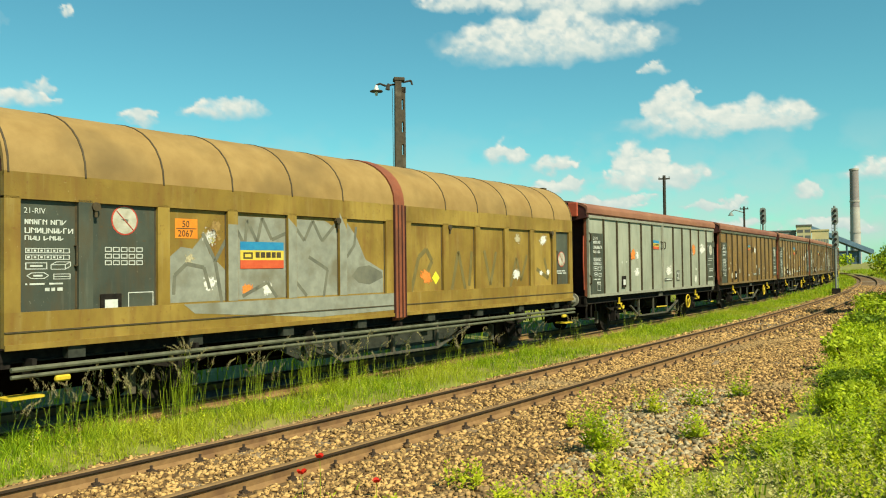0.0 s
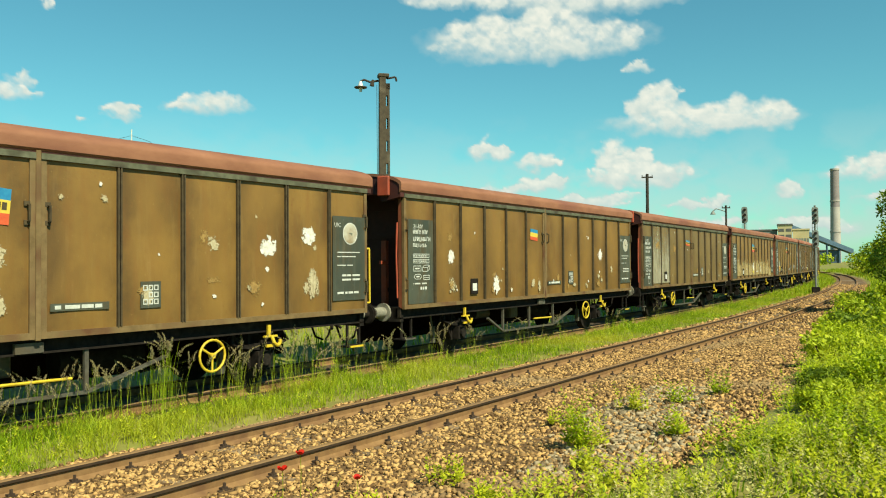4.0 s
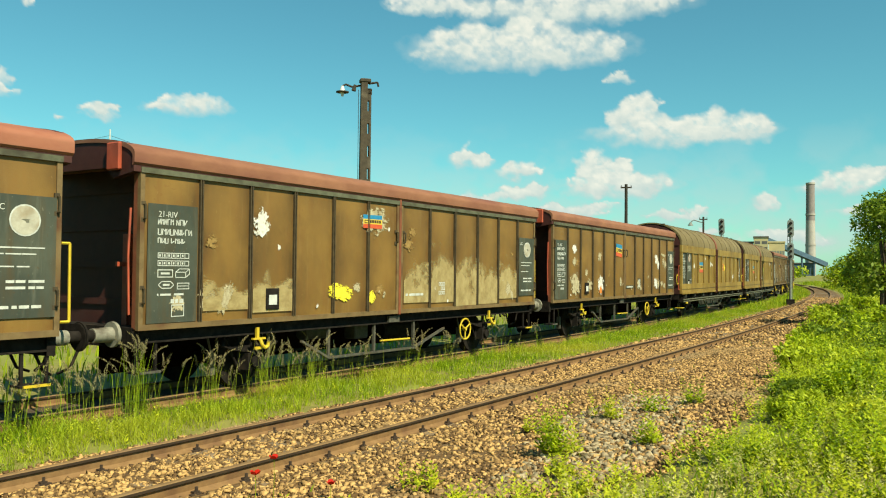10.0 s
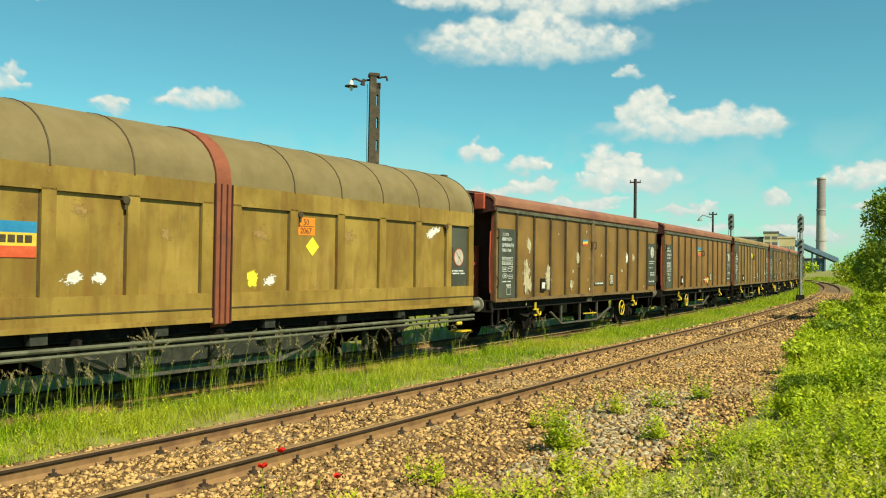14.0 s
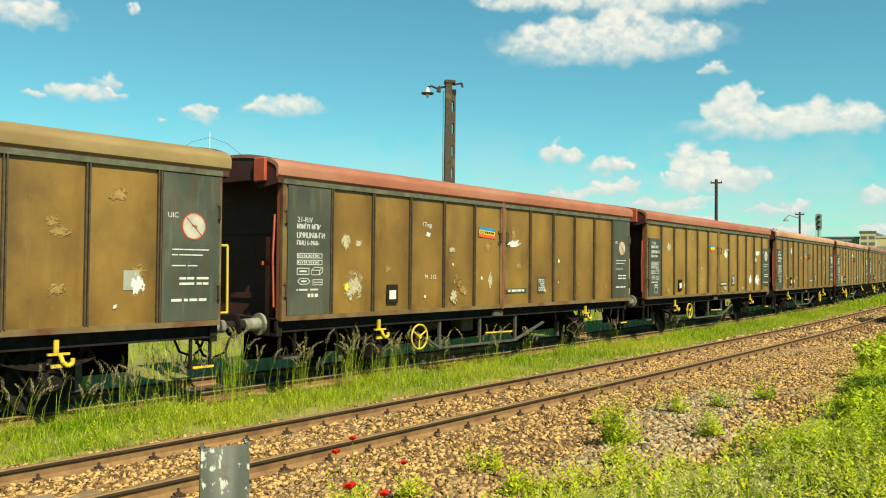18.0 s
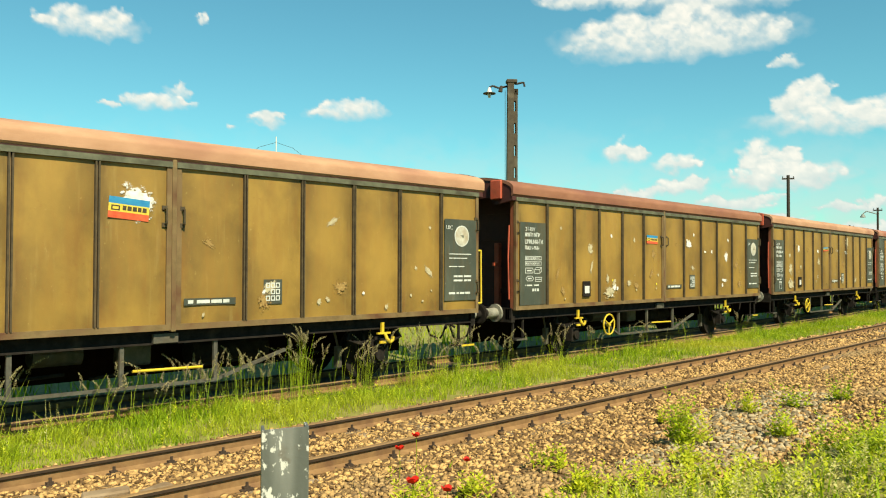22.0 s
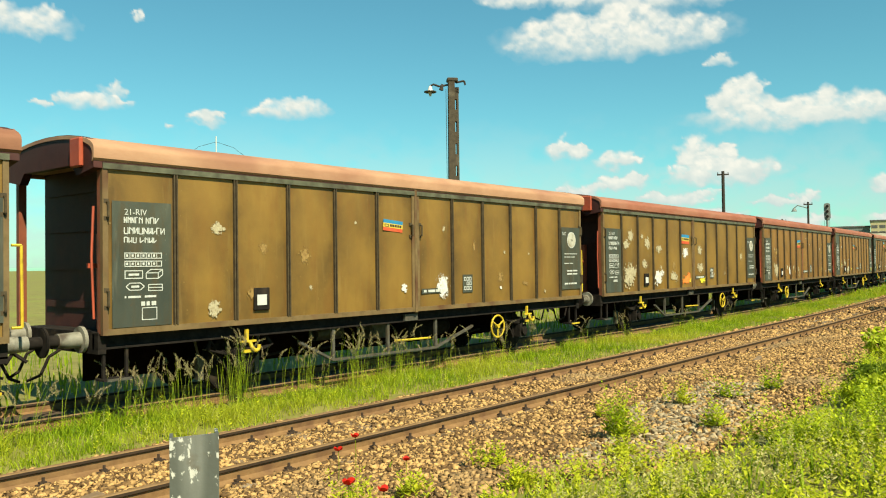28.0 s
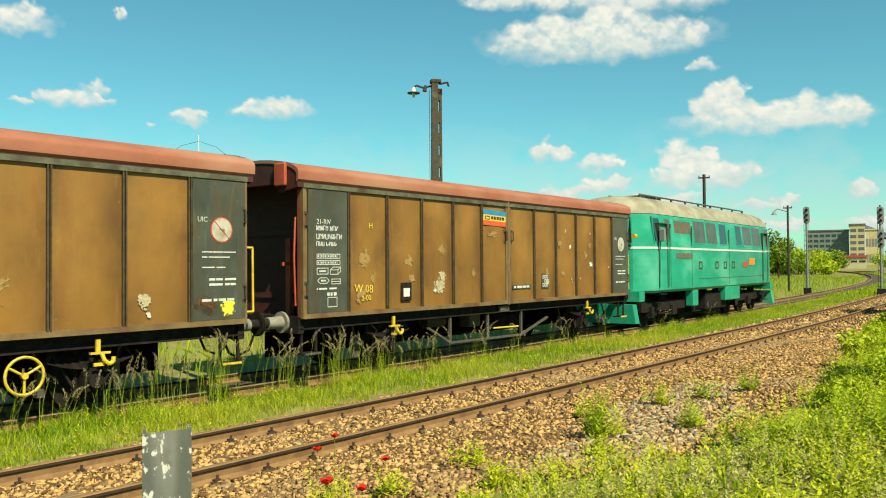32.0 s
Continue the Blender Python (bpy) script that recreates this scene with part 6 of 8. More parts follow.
def spray_curved(root):
    """Old silver letters across four panels and faded strokes on the other half."""
    hw, z0, hh = 0.525, 1.55, 1.40
    fills = {2: [(-.5, 0), (.5, 0), (.5, .35), (.2, .55), (.08, .75), (-.1, .6), (-.3, .62), (-.5, .5)], 3: [(-.5, 0), (.5, 0), (.5, 1), (-.5, 1)],
             4: [(-.5, 0), (.5, 0), (.5, .9), (.2, 1), (-.5, 1)], 5: [(-.5, 0), (.5, 0), (.5, .32), (.0, .48), (-.25, .8), (-.5, 1)]}
    for i, pts in fills.items():
        part("spray_fill", plate(B(), [(cpanel(i) + u * 2 * hw * 0.985, z0 + 0.02 + v * (hh - 0.08)) for u, v in pts], Y2 - 0.0015, 0.001), SILVER, root)
    for i in (2, 3, 4):
        xx = -PILLARS[5 - i]
        part("spray_fill", plate(B(), [(xx - 0.095, 1.56), (xx + 0.095, 1.56), (xx + 0.095, 2.75), (xx - 0.095, 2.45 + 0.15 * i)], -1.4025, 0.001), SILVER, root)
    part("spray_fill", plate(B(), [(cpanel(2) - 0.1, 1.40), (cpanel(4), 1.20), (-0.17, 1.22), (-0.17, 1.545), (cpanel(2) - 0.3, 1.545)], -1.4025, 0.001), SILVER, root)
    lines = [(2, [(-.42, .1), (-.4, .3), (-.2, .42), (.1, .38), (.2, .15)]), (2, [(.08, .75), (.3, .45), (.5, .68)]), (2, [(.3, .45), (.42, .0)]), (3, [(-.5, .8), (-.35, .62), (-.3, .92), (-.1, .66), (.0, .95), (.2, .7), (.5, .78)]),
             (3, [(-.4, .05), (.1, .2), (.3, .02)]), (4, [(-.5, .86), (-.3, .7), (-.1, .95), (.12, .7), (.45, .92)]), (4, [(-.2, .5), (.25, .34), (.15, .0)]), (4, [(-.5, .2), (-.25, .02)]), (5, [(-.5, .5), (-.3, .66), (-.25, .9)])]
    for i, pts in lines:
        bm = B()
        for (u0, v0), (u1, v1) in zip(pts, pts[1:]):
            stroke(bm, cpanel(i) + u0 * 2 * hw, z0 + v0 * hh, cpanel(i) + u1 * 2 * hw, z0 + v1 * hh, 0.06, Y2 - 0.003)
        part("spray_line", bm, GRAF_GREY, root)
    part("spray_line", plate(B(), [(cpanel(5) + u * 2 * hw, z0 + v * hh) for u, v in [(-.38, .25), (-.2, .37), (.1, .39), (.45, .3), (.48, .22), (.1, .13), (-.2, .16)]], Y2 - 0.003, 0.001), GRAF_GREY, root)
    for i, pts in [(6, [(-.5, .0), (-.25, .5), (0, .62), (.2, .45), (.05, .3)]), (7, [(-.35, .0), (-.1, .6), (.15, .0)]), (8, [(-.3, .62), (-.05, .05), (.2, .6)]), (9, [(-.4, .0), (-.1, .5), (.1, .1), (.4, .55)]), (10, [(-.3, .3), (.3, .12), (.1, .5)]), (7, [(.3, .05), (.42, .6)])]:
        bm = B()
        for (u0, v0), (u1, v1) in zip(pts, pts[1:]):
            stroke(bm, cpanel(i) + u0 * 2 * hw, z0 + v0 * hh, cpanel(i) + u1 * 2 * hw, z0 + v1 * hh, 0.10, Y2 - 0.0015)
        part("spray_line", bm, FADED, root)


others = [copy_thing(cw, Matrix.Identity(4)) for _ in range(2)]
mark_curved(cw, OCHRE_ROOF, FLAKE_ORANGE, 1, [(-5.02, 2.66, 0.38, 0.31, "H"), (-4.49, 2.67, 0.42, 0.52, "l"), (-4.59, 2.55, 0.31, 0.31, "w"), (-4.56, 2.50, 0.13, 0.12, "y"), (-5.03, 1.81, 0.36, 0.34, "Q"), (-4.60, 1.84, 0.29, 0.28, "w"), (-4.97, 2.21, 0.20, 0.25, "p"), (-3.80, 1.75, 0.39, 0.30, "Q"), (-3.85, 1.73, 0.25, 0.19, "o"),
                                              (-3.42, 1.74, 0.25, 0.32, "w"), (-3.54, 2.25, 0.93, 0.43, "F"), (6.08, 2.72, 0.40, 0.26, "w"), (6.34, 1.88, 0.22, 0.17, "w"), (5.96, 1.87, 0.24, 0.13, "w"), (4.78, 2.72, 0.35, 0.30, "p"), (4.70, 1.85, 0.40, 0.30, "w"), (0.95, 1.85, 0.45, 0.28, "o"), (1.30, 1.82, 0.28, 0.30, "D")])
spray_curved(cw)
mark_curved(others[0], OLIVE_ROOF, RED_POST, 2, [(-5.01, 2.35, 0.30, 0.28, "w"), (-4.73, 2.38, 0.32, 0.32, "R"), (-2.49, 2.75, 0.14, 0.13, "w"), (-1.27, 2.50, 0.36, 0.31, "w"), (-0.90, 2.48, 0.45, 0.18, "w"), (-4.92, 1.87, 0.50, 0.38, "l"), (2.06, 2.37, 0.50, 0.40, "H"), (2.50, 2.34, 0.38, 0.38, "D"),
                                                 (4.60, 2.36, 0.50, 0.28, "Q"), (5.07, 2.33, 0.31, 0.27, "R"), (4.62, 1.85, 0.46, 0.33, "Q"), (5.05, 1.84, 0.40, 0.30, "w"), (-3.56, 2.29, 0.96, 0.49, "F"), (2.20, 2.75, 0.30, 0.25, "l"), (6.05, 2.70, 0.42, 0.24, "l")])
mark_curved(others[1], OLIVE_ROOF, RED_POST, 3, [(-4.63, 2.75, 0.30, 0.21, "l"), (-4.92, 2.08, 0.39, 0.33, "Q"), (-4.52, 2.08, 0.32, 0.34, "R"), (-4.93, 1.75, 0.33, 0.26, "l"), (-3.62, 1.86, 0.29, 0.31, "Q"), (-3.25, 1.81, 0.38, 0.31, "Q"), (-2.42, 2.72, 0.41, 0.24, "l"), (-2.52, 1.80, 0.37, 0.22, "w"), (-2.13, 1.80, 0.24, 0.23, "w"),
                                                 (-1.04, 2.45, 0.31, 0.28, "l"), (0.70, 1.77, 0.30, 0.31, "y"), (1.10, 1.74, 0.36, 0.22, "w"), (1.99, 2.70, 0.42, 0.32, "H"), (2.15, 2.34, 0.36, 0.36, "D"), (3.19, 2.55, 0.48, 0.34, "l"), (6.03, 2.75, 0.70, 0.22, "w"), (0.89, 2.51, 0.52, 0.27, "l"), (-3.49, 2.27, 0.90, 0.46, "F")])
for k, w, txt in ((0, cw, "ochre goods wagon with curved roof shells and faded graffiti"), (11, others[0], "ochre goods wagon with olive curved roof shells and hazard plates"), (12, others[1], "ochre goods wagon with olive curved roof shells and torn labels")):
    tagged(w, txt, "wagon", "wagons of the goods train")
    TRAIN.append((k, w, CL, 5.0))


def locomotive():
    """A diesel locomotive with a cab at each end."""
    root = new("diesel_locomotive")
    h = 7.6

    def outline(inset=0.0):
        half = [(-h + 0.0, -0.55), (-h + 0.22, -1.05), (-h + 0.95, -1.48), (h - 0.95, -1.48), (h - 0.22, -1.05), (h, -0.55)]
        pts = half + [(x, -y) for x, y in half[::-1]]
        return [(x * (1 - inset / h), y * (1 - inset / 1.5)) for x, y in pts]

    def shell(bm, levels):
        prev = None
        for z, inset in levels:
            cur = [bm.verts.new((x, y, z)) for x, y in outline(inset)]
            if prev:
                for i in range(len(cur)):
                    j = (i + 1) % len(cur)
                    bm.faces.new((prev[i], prev[j], cur[j], cur[i]))
            else:
                bm.faces.new(cur[::-1])
            prev = cur
        bm.faces.new(prev)
        return bm

    part("body", shell(B(), [(1.12, 0.06), (1.20, 0.0), (2.50, 0.0), (2.60, 0.0), (3.55, 0.10), (3.66, 0.12)]), LOCO_GREEN, root)
    part("white_stripe", shell(B(), [(2.52, -0.012), (2.585, -0.010)]), WHITE, root)
    part("roof", shell(B(), [(3.64, 0.10), (3.78, 0.13), (4.02, 0.30), (4.20, 0.62), (4.26, 0.95)]), LOCO_ROOF, root)
    bm = B()
    for s in (-1, 1):
        rod(bm, (-5.6, s * 0.55, 4.36), (5.9, s * 0.55, 4.36), 0.03)
        for k in range(9):
            xx = -5.6 + k * 1.43
            box(bm, xx - 0.04, xx + 0.04, s * 0.55 - 0.03, s * 0.55 + 0.03, 4.18, 4.36)
    box(bm, -4.9, -3.6, -0.5, 0.5, 4.24, 4.40)
    part("roof_gear", bm, GREY_STEEL, root)
    part("roof_hatch", bevelled(box(B(), -2.6, 4.8, -0.42, 0.42, 4.18, 4.30), 0.03), LOCO_ROOF, root)

    def pane(x0, x1, z0, z1, side=-1, glass=DUSTY_GLASS):
        def yy(z):
            return side * (1.48 * (1 - (0.10 * max(0.0, z - 2.60) / 0.95) / 1.5))
        fr = B()
        v = [fr.verts.new((x, yy(z) + side * 0.008, z)) for x, z in ((x0 - .05, z0 - .05), (x1 + .05, z0 - .05), (x1 + .05, z1 + .05), (x0 - .05, z1 + .05))]
        w = [fr.verts.new((x, yy(z) - side * 0.03, z)) for x, z in ((x0 - .05, z0 - .05), (x1 + .05, z0 - .05), (x1 + .05, z1 + .05), (x0 - .05, z1 + .05))]
        fr.faces.new(v)
        for i in range(4):
            fr.faces.new((v[i], w[i], w[(i + 1) % 4], v[(i + 1) % 4]))
        win = part("window", fr, LOCO_GREEN, root)
        bm = B()
        v = [bm.verts.new((x, yy(z) + side * 0.013, z)) for x, z in ((x0, z0), (x1, z0), (x1, z1), (x0, z1))]
        w = [bm.verts.new((x, yy(z) - side * 0.01, z)) for x, z in ((x0, z0), (x1, z0), (x1, z1), (x0, z1))]
        bm.faces.new(v)
        for i in range(4):
            bm.faces.new((v[i], w[i], w[(i + 1) % 4], v[(i + 1) % 4]))
        part("pane", bm, glass, win)

    pane(-6.62, -6.12, 2.76, 3.50, glass=GLASS)
    pane(-5.62, -5.22, 2.76, 3.50)
    pane(-4.80, -3.25, 2.22, 3.48, glass=GRILLE)
    for x0, x1 in ((-2.93, -1.80), (-1.57, -0.48), (-0.12, 0.66), (1.95, 2.62), (2.90, 3.98), (4.22, 5.30), (6.1, 6.62)):
        pane(x0, x1, 2.78, 3.54, glass=GLASS if x0 in (-0.12, 1.95) else DUSTY_GLASS)
    for e in (-1, 1):
        bm = B()
        for s in (-1, 1):
            v = [(e * (h - 0.005), s * 0.08, 2.72), (e * (h - 0.21), s * 1.02, 2.72), (e * (h - 0.31), s * 0.95, 3.52), (e * (h - 0.10), s * 0.08, 3.52)]
            vv = [bm.verts.new((x + e * 0.015, y, z)) for x, y, z in v]
            ww = [bm.verts.new((x - e * 0.03, y, z)) for x, y, z in v]
            bm.faces.new(vv)
            for i in range(4):
                bm.faces.new((vv[i], ww[i], ww[(i + 1) % 4], vv[(i + 1) % 4]))
        part("windscreen", bm, GLASS, root)
        bm = B()
        for s in (-0.8, 0.8):
            rod(bm, (e * (h - 0.25), s, 1.75), (e * (h + 0.03), s, 1.75), 0.13, n=14)
        part("headlight", bm, WHITE, root)
        bm = B()
        box(bm, min(e * (h - 0.4), e * (h + 0.02)), max(e * (h - 0.4), e * (h + 0.02)), -1.35, 1.35, 0.88, 1.20)
        part("headstock", bm, LOCO_GREEN, root)
        bm = B()
        prism(bm, [(-1.35, 0.22), (1.35, 0.22), (1.25, 0.80), (-1.25, 0.80)], e * (h + 0.02), e * (h + 0.32))
        part("snow_plough", bm, LOCO_GREEN, root)
        bm = B()
        pipe(bm, [(e * (h - 1.25), -1.53, 1.3), (e * (h - 1.25), -1.56, 3.2)], 0.018)
        pipe(bm, [(e * (h - 2.05), -1.53, 1.3), (e * (h - 2.05), -1.56, 3.2)], 0.018)
        part("handrail", bm, LOCO_GREEN, root)
        bm = B()
        frame_bars_x = (e * (h - 1.65))
        for a, b, c, d in ((-.36, -.34, 1.25, 3.35), (.34, .36, 1.25, 3.35), (-.36, .36, 3.33, 3.36)):
            box(bm, frame_bars_x + a, frame_bars_x + b, -1.495, -1.40, c, d)
        part("door_frame", bm, RIB_DARK, root)
        bm = B()
        for z in (0.45, 0.75, 1.05):
            box(bm, frame_bars_x - 0.25, frame_bars_x + 0.25, -1.50, -1.32, z, z + 0.03)
        part("step", bm, BLACK, root)
        bogie = part("bogie", box(B(), e * 4.35 - 2.3, e * 4.35 + 2.3, -0.6, 0.6, 0.52, 0.86), BLACK, root)
        for xx in (e * 4.35 - 1.8, e * 4.35, e * 4.35 + 1.8):
            bm = rod(B(), (xx, -0.9, 0.5), (xx, 0.9, 0.5), 0.08)
            for s in (-1, 1):
                rod(bm, (xx, s * 0.69, 0.50), (xx, s * 0.83, 0.50), 0.50, n=24)
            part("wheelset", bm, BLACK, bogie)
        bm = B()
        for s in (-1, 1):
            box(bm, e * 4.35 - 2.6, e * 4.35 + 2.6, s * 1.05 - 0.08, s * 1.05 + 0.08, 0.50, 0.82)
            for xx in (e * 4.35 - 1.8, e * 4.35, e * 4.35 + 1.8):
                box(bm, xx - 0.2, xx + 0.2, s * 1.12 - 0.12, s * 1.12 + 0.12, 0.34, 0.66)
        part("bogie_frame", bm, BLACK, bogie)
    part("fuel_tank", bevelled(box(B(), -1.2, 1.2, -1.25, 1.25, 0.32, 0.98), 0.05), BLACK, root)
    part("battery_box", bevelled(box(B(), 0.5, 2.3, -1.45, -1.15, 0.62, 1.18), 0.03), LOCO_GREEN, root)
    part("sand_box", bevelled(box(B(), -3.1, -2.6, -1.45, -1.15, 0.55, 1.1), 0.03), LOCO_GREEN, root)
    bm = B()
    for k, xx in enumerate((-2.6, -0.8, 0.2, 1.2)):
        frame_bars(bm, xx, xx + 0.34, 1.85, 2.12, 0.05, -1.493)
    part("lettering", bm, RIB_DARK, root)
    part("number_plate", rect(B(), 2.6, 3.3, 1.90, 2.10, -1.494, 0.006), SIGN_RED, root)
    part("number_plate", rect(B(), 3.5, 4.3, 1.98, 2.25, -1.494, 0.006), ORANGE, root)
    bm = B()
    for xx in (-5.3, -3.3, 0.9, 5.5):
        box(bm, xx - 0.008, xx + 0.008, -1.489, -1.45, 1.25, 3.35)
    rect(bm, -2.6, 5.6, 1.50, 1.515, -1.487, 0.01)
    part("panel_seam", bm, RIB_DARK, root)
    part("mirror", bevelled(box(B(), -h + 1.1, -h + 1.2, -1.75, -1.56, 2.75, 3.15), 0.02), SIGNAL_GREY, root)
    part("tail_light", rod(B(), (-h + 0.1, -1.2, 2.9), (-h - 0.05, -1.2, 2.9), 0.07), YELLOW, root)
    buffers(root, h - 0.22, BLACK)
    return tagged(root, "turquoise diesel locomotive with white stripe and cream roof, dusty", "locomotive")


TRAIN.append((30, locomotive(), 15.2, 4.35))


# ---- poles, signals, post ----
def concrete_pole():
    x, y, zt = 26.41, 21.9, 9.86
    root = new("concrete_pole")
    root.matrix_basis = pose(x, y, 0, 0, 0, -42)
    bm = B()
    for w0, w1, y0, y1 in ((-0.26, 0.02, -0.17, 0.17),):
        v = [bm.verts.new(p) for p in ((w0 - .06, y0, -0.5), (w1 + .02, y0, -0.5), (w1 + .02, y1, -0.5), (w0 - .06, y1, -0.5), (w0 + .02, y0, zt), (w1, y0, zt), (w1, y1, zt), (w0 + .02, y1, zt))]
        for f in ((3, 2, 1, 0), (4, 5, 6, 7), (0, 1, 5, 4), (1, 2, 6, 5), (2, 3, 7, 6), (3, 0, 4, 7)):
            bm.faces.new([v[i] for i in f])
    part("shaft", bm, CONCRETE, root)
    bm = B()
    box(bm, 0.10, 0.18, -0.15, 0.15, -0.5, zt - 0.25)
    for k in range(11):
        box(bm, 0.02, 0.10, -0.15, 0.15, k * 0.95 - 0.4, k * 0.95 + 0.1)
    box(bm, 0.02, 0.20, -0.15, 0.15, zt - 0.5, zt - 0.25)
    part("flange", bm, CONCRETE, root)
    part("cap", bevelled(box(B(), -0.30, 0.16, -0.20, 0.20, zt, zt + 0.16), 0.03), CONCRETE, root)
    bm = B()
    pipe(bm, [(-0.25, 0, zt - 0.12), (-0.62, 0, zt - 0.20), (-0.85, 0, zt - 0.12)], 0.045)
    pipe(bm, [(0.1, 0, zt - 0.02), (0.45, 0, zt + 0.06), (0.50, 0, zt - 0.12)], 0.045)
    rod(bm, (-0.55, 0, zt - 0.36), (-0.50, 0, zt - 0.10), 0.10, 0.05)
    part("bracket", bm, POLE_WOOD, root)
    bm = B()
    rod(bm, (-1.02, 0, zt - 0.42), (-1.02, 0, zt - 0.18), 0.13, 0.05, n=12)
    rod(bm, (-1.02, 0, zt - 0.62), (-1.02, 0, zt - 0.46), 0.05, 0.08, n=10)
    part("lamp_bell", bm, PORCELAIN, root)
    bm = B()
    rod(bm, (-1.02, 0, zt - 0.46), (-1.02, 0, zt - 0.42), 0.27, n=14)
    rod(bm, (-1.02, 0, zt - 0.18), (-0.85, 0, zt - 0.10), 0.04, n=8)
    part("lamp_shade", bm, POLE_WOOD, root)
    bm = B()
    pipe(bm, [(-0.34, 0, zt - 0.3), (-0.33, 0, 0)], 0.012)
    part("cable", bm, POLE_WOOD, root)
    tagged(root, "weathered concrete lamp pole with a slotted flange and a bell lamp", "pole")


concrete_pole()


def wooden_pole(name, x, y, zt, r, arms, lamp, label):
    root = new(name)
    root.matrix_basis = pose(x, y, 0, 0, 0, -65)
    part("shaft", rod(B(), (0, 0, -0.5), (0, 0, zt), r * 1.25, r, n=10), POLE_WOOD, root)
    for z, w in arms:
        bm = B()
        box(bm, -w, w, -0.05, 0.05, zt - z - 0.045, zt - z + 0.045)
        cross = part("crossarm", bm, POLE_WOOD, root)
        for xx in (-w * 0.88, w * 0.88):
            part("insulator", rod(B(), (xx, 0, zt - z + 0.06), (xx, 0, zt - z + 0.15), 0.03, 0.02), POLE_WOOD, cross)
    if lamp:
        bm = B()
        pipe(bm, [(0, 0, zt - 0.5), (-0.75, 0, zt - 0.25), (-1.0, 0, zt - 0.45)], 0.04)
        rod(bm, (-1.0, 0, zt - 0.72), (-1.0, 0, zt - 0.45), 0.22, 0.07, n=12)
        part("lamp", bm, SIGNAL_GREY, root)
    return tagged(root, label, "pole")


wooden_pole("telegraph_pole", 51.13, 20.13, 7.82, 0.095, [(0.22, 0.36)], False, "dark wooden telegraph pole with a short crossarm")
wooden_pole("lamp_pole", 66.2, 19.49, 6.56, 0.075, [(0.2, 0.32)], True, "dark pole with crossarm and a hanging lamp")
wooden_pole("telegraph_pole", 92.0, 30.0, 6.6, 0.09, [(0.2, 0.4), (0.8, 0.35)], False, "dark wooden telegraph pole far behind the train")
mast = new("radio_mast")
mast.matrix_basis = pose(88.5, 133.2, 0, 0, 0, -34)
part("mast", rod(B(), (0, 0, -1), (0, 0, 27.1), 0.16, 0.11, n=8), PORCELAIN, mast)
for sgn in (-1, 1):
    part("guy_wire", pipe(B(), [(0, 0, 26.0), (sgn * 3.2, 0, 25.0), (sgn * 9.0, 0, 20.5)], 0.035), POLE_WOOD, mast)
tagged(mast, "thin white radio mast with guy wires behind the train", "mast")


def signal(name, x, y, zt, heads, label):
    root = new(name)
    root.matrix_basis = pose(x, y, 0, 0, 0, -72)
    part("mast", rod(B(), (0, 0, -0.4), (0, 0, zt), 0.085, 0.07, n=10), SIGNAL_GREY, root)
    for z in heads:
        bm = B()
        n = 14
        pts = []
        for i in range(n):
            a = -6.28319 * i / n
            pts.append((0.22 * math.cos(a), z + 0.16 * math.sin(a) + (0.42 if math.sin(a) > 0 else -0.42)))
        plate(bm, pts, -0.10, 0.03)
        hd = part("signal_head", bm, SIGNAL_GREY, root)
        part("lamp_case", bevelled(box(B(), -0.17, 0.17, -0.06, 0.20, z - 0.58, z + 0.58), 0.03), SIGNAL_GREY, hd)
        for k in (-1, 0, 1):
            part("lens", rod(B(), (0, -0.09, z + k * 0.36), (0, -0.22, z + k * 0.36), 0.085, 0.10, n=12), BLACK, hd)
    bm = B()
    box(bm, -0.25, 0.25, -0.25, 0.25, -0.5, 0.25)
    part("base", bm, BLACK, root)
    bm = B()
    for xx in (-0.16, 0.16):
        rod(bm, (xx, 0.15, 0.0), (xx, 0.15, zt - 1.2), 0.015)
    for k in range(12):
        rod(bm, (-0.16, 0.15, 0.4 + k * 0.36), (0.16, 0.15, 0.4 + k * 0.36), 0.012)
    part("ladder", bm, SIGNAL_GREY, root)
    return tagged(root, label, "signal")


signal("railway_signal", 61.15, 16.69, 6.05, (5.45,), "grey railway light signal seen from behind")
signal("railway_signal", 60.87, 11.88, 5.9, (5.2, 3.6), "grey railway light signal with two heads between the tracks")

post = new("steel_post")
post.matrix_basis = pose(0.769, 1.208, 0, 0, 0, -31)
bm = B()
prof2 = [(p * 1.3, q * 1.3) for p, q in [(-0.044, 0.0), (0.044, 0.0), (0.044, 0.05), (0.038, 0.05), (0.038, 0.006), (-0.038, 0.006), (-0.038, 0.05), (-0.044, 0.05)]]
lo = [bm.verts.new((a, b, -0.1)) for a, b in prof2]
hi = [bm.verts.new((a, b, 1.595 + (0.004 if a > 0 else 0))) for a, b in prof2]
for i in range(8):
    j = (i + 1) % 8
    bm.faces.new((lo[i], lo[j], hi[j], hi[i]))
bm.faces.new(hi)
bm.faces.new(lo[::-1])
part("channel", bm, POST_GREY, post)
tagged(post, "galvanised steel channel post with flaking white paint", "post")


# ---- far buildings ----
def polar(az, dist):
    return dist * math.cos(radians(az)), dist * math.sin(radians(az))


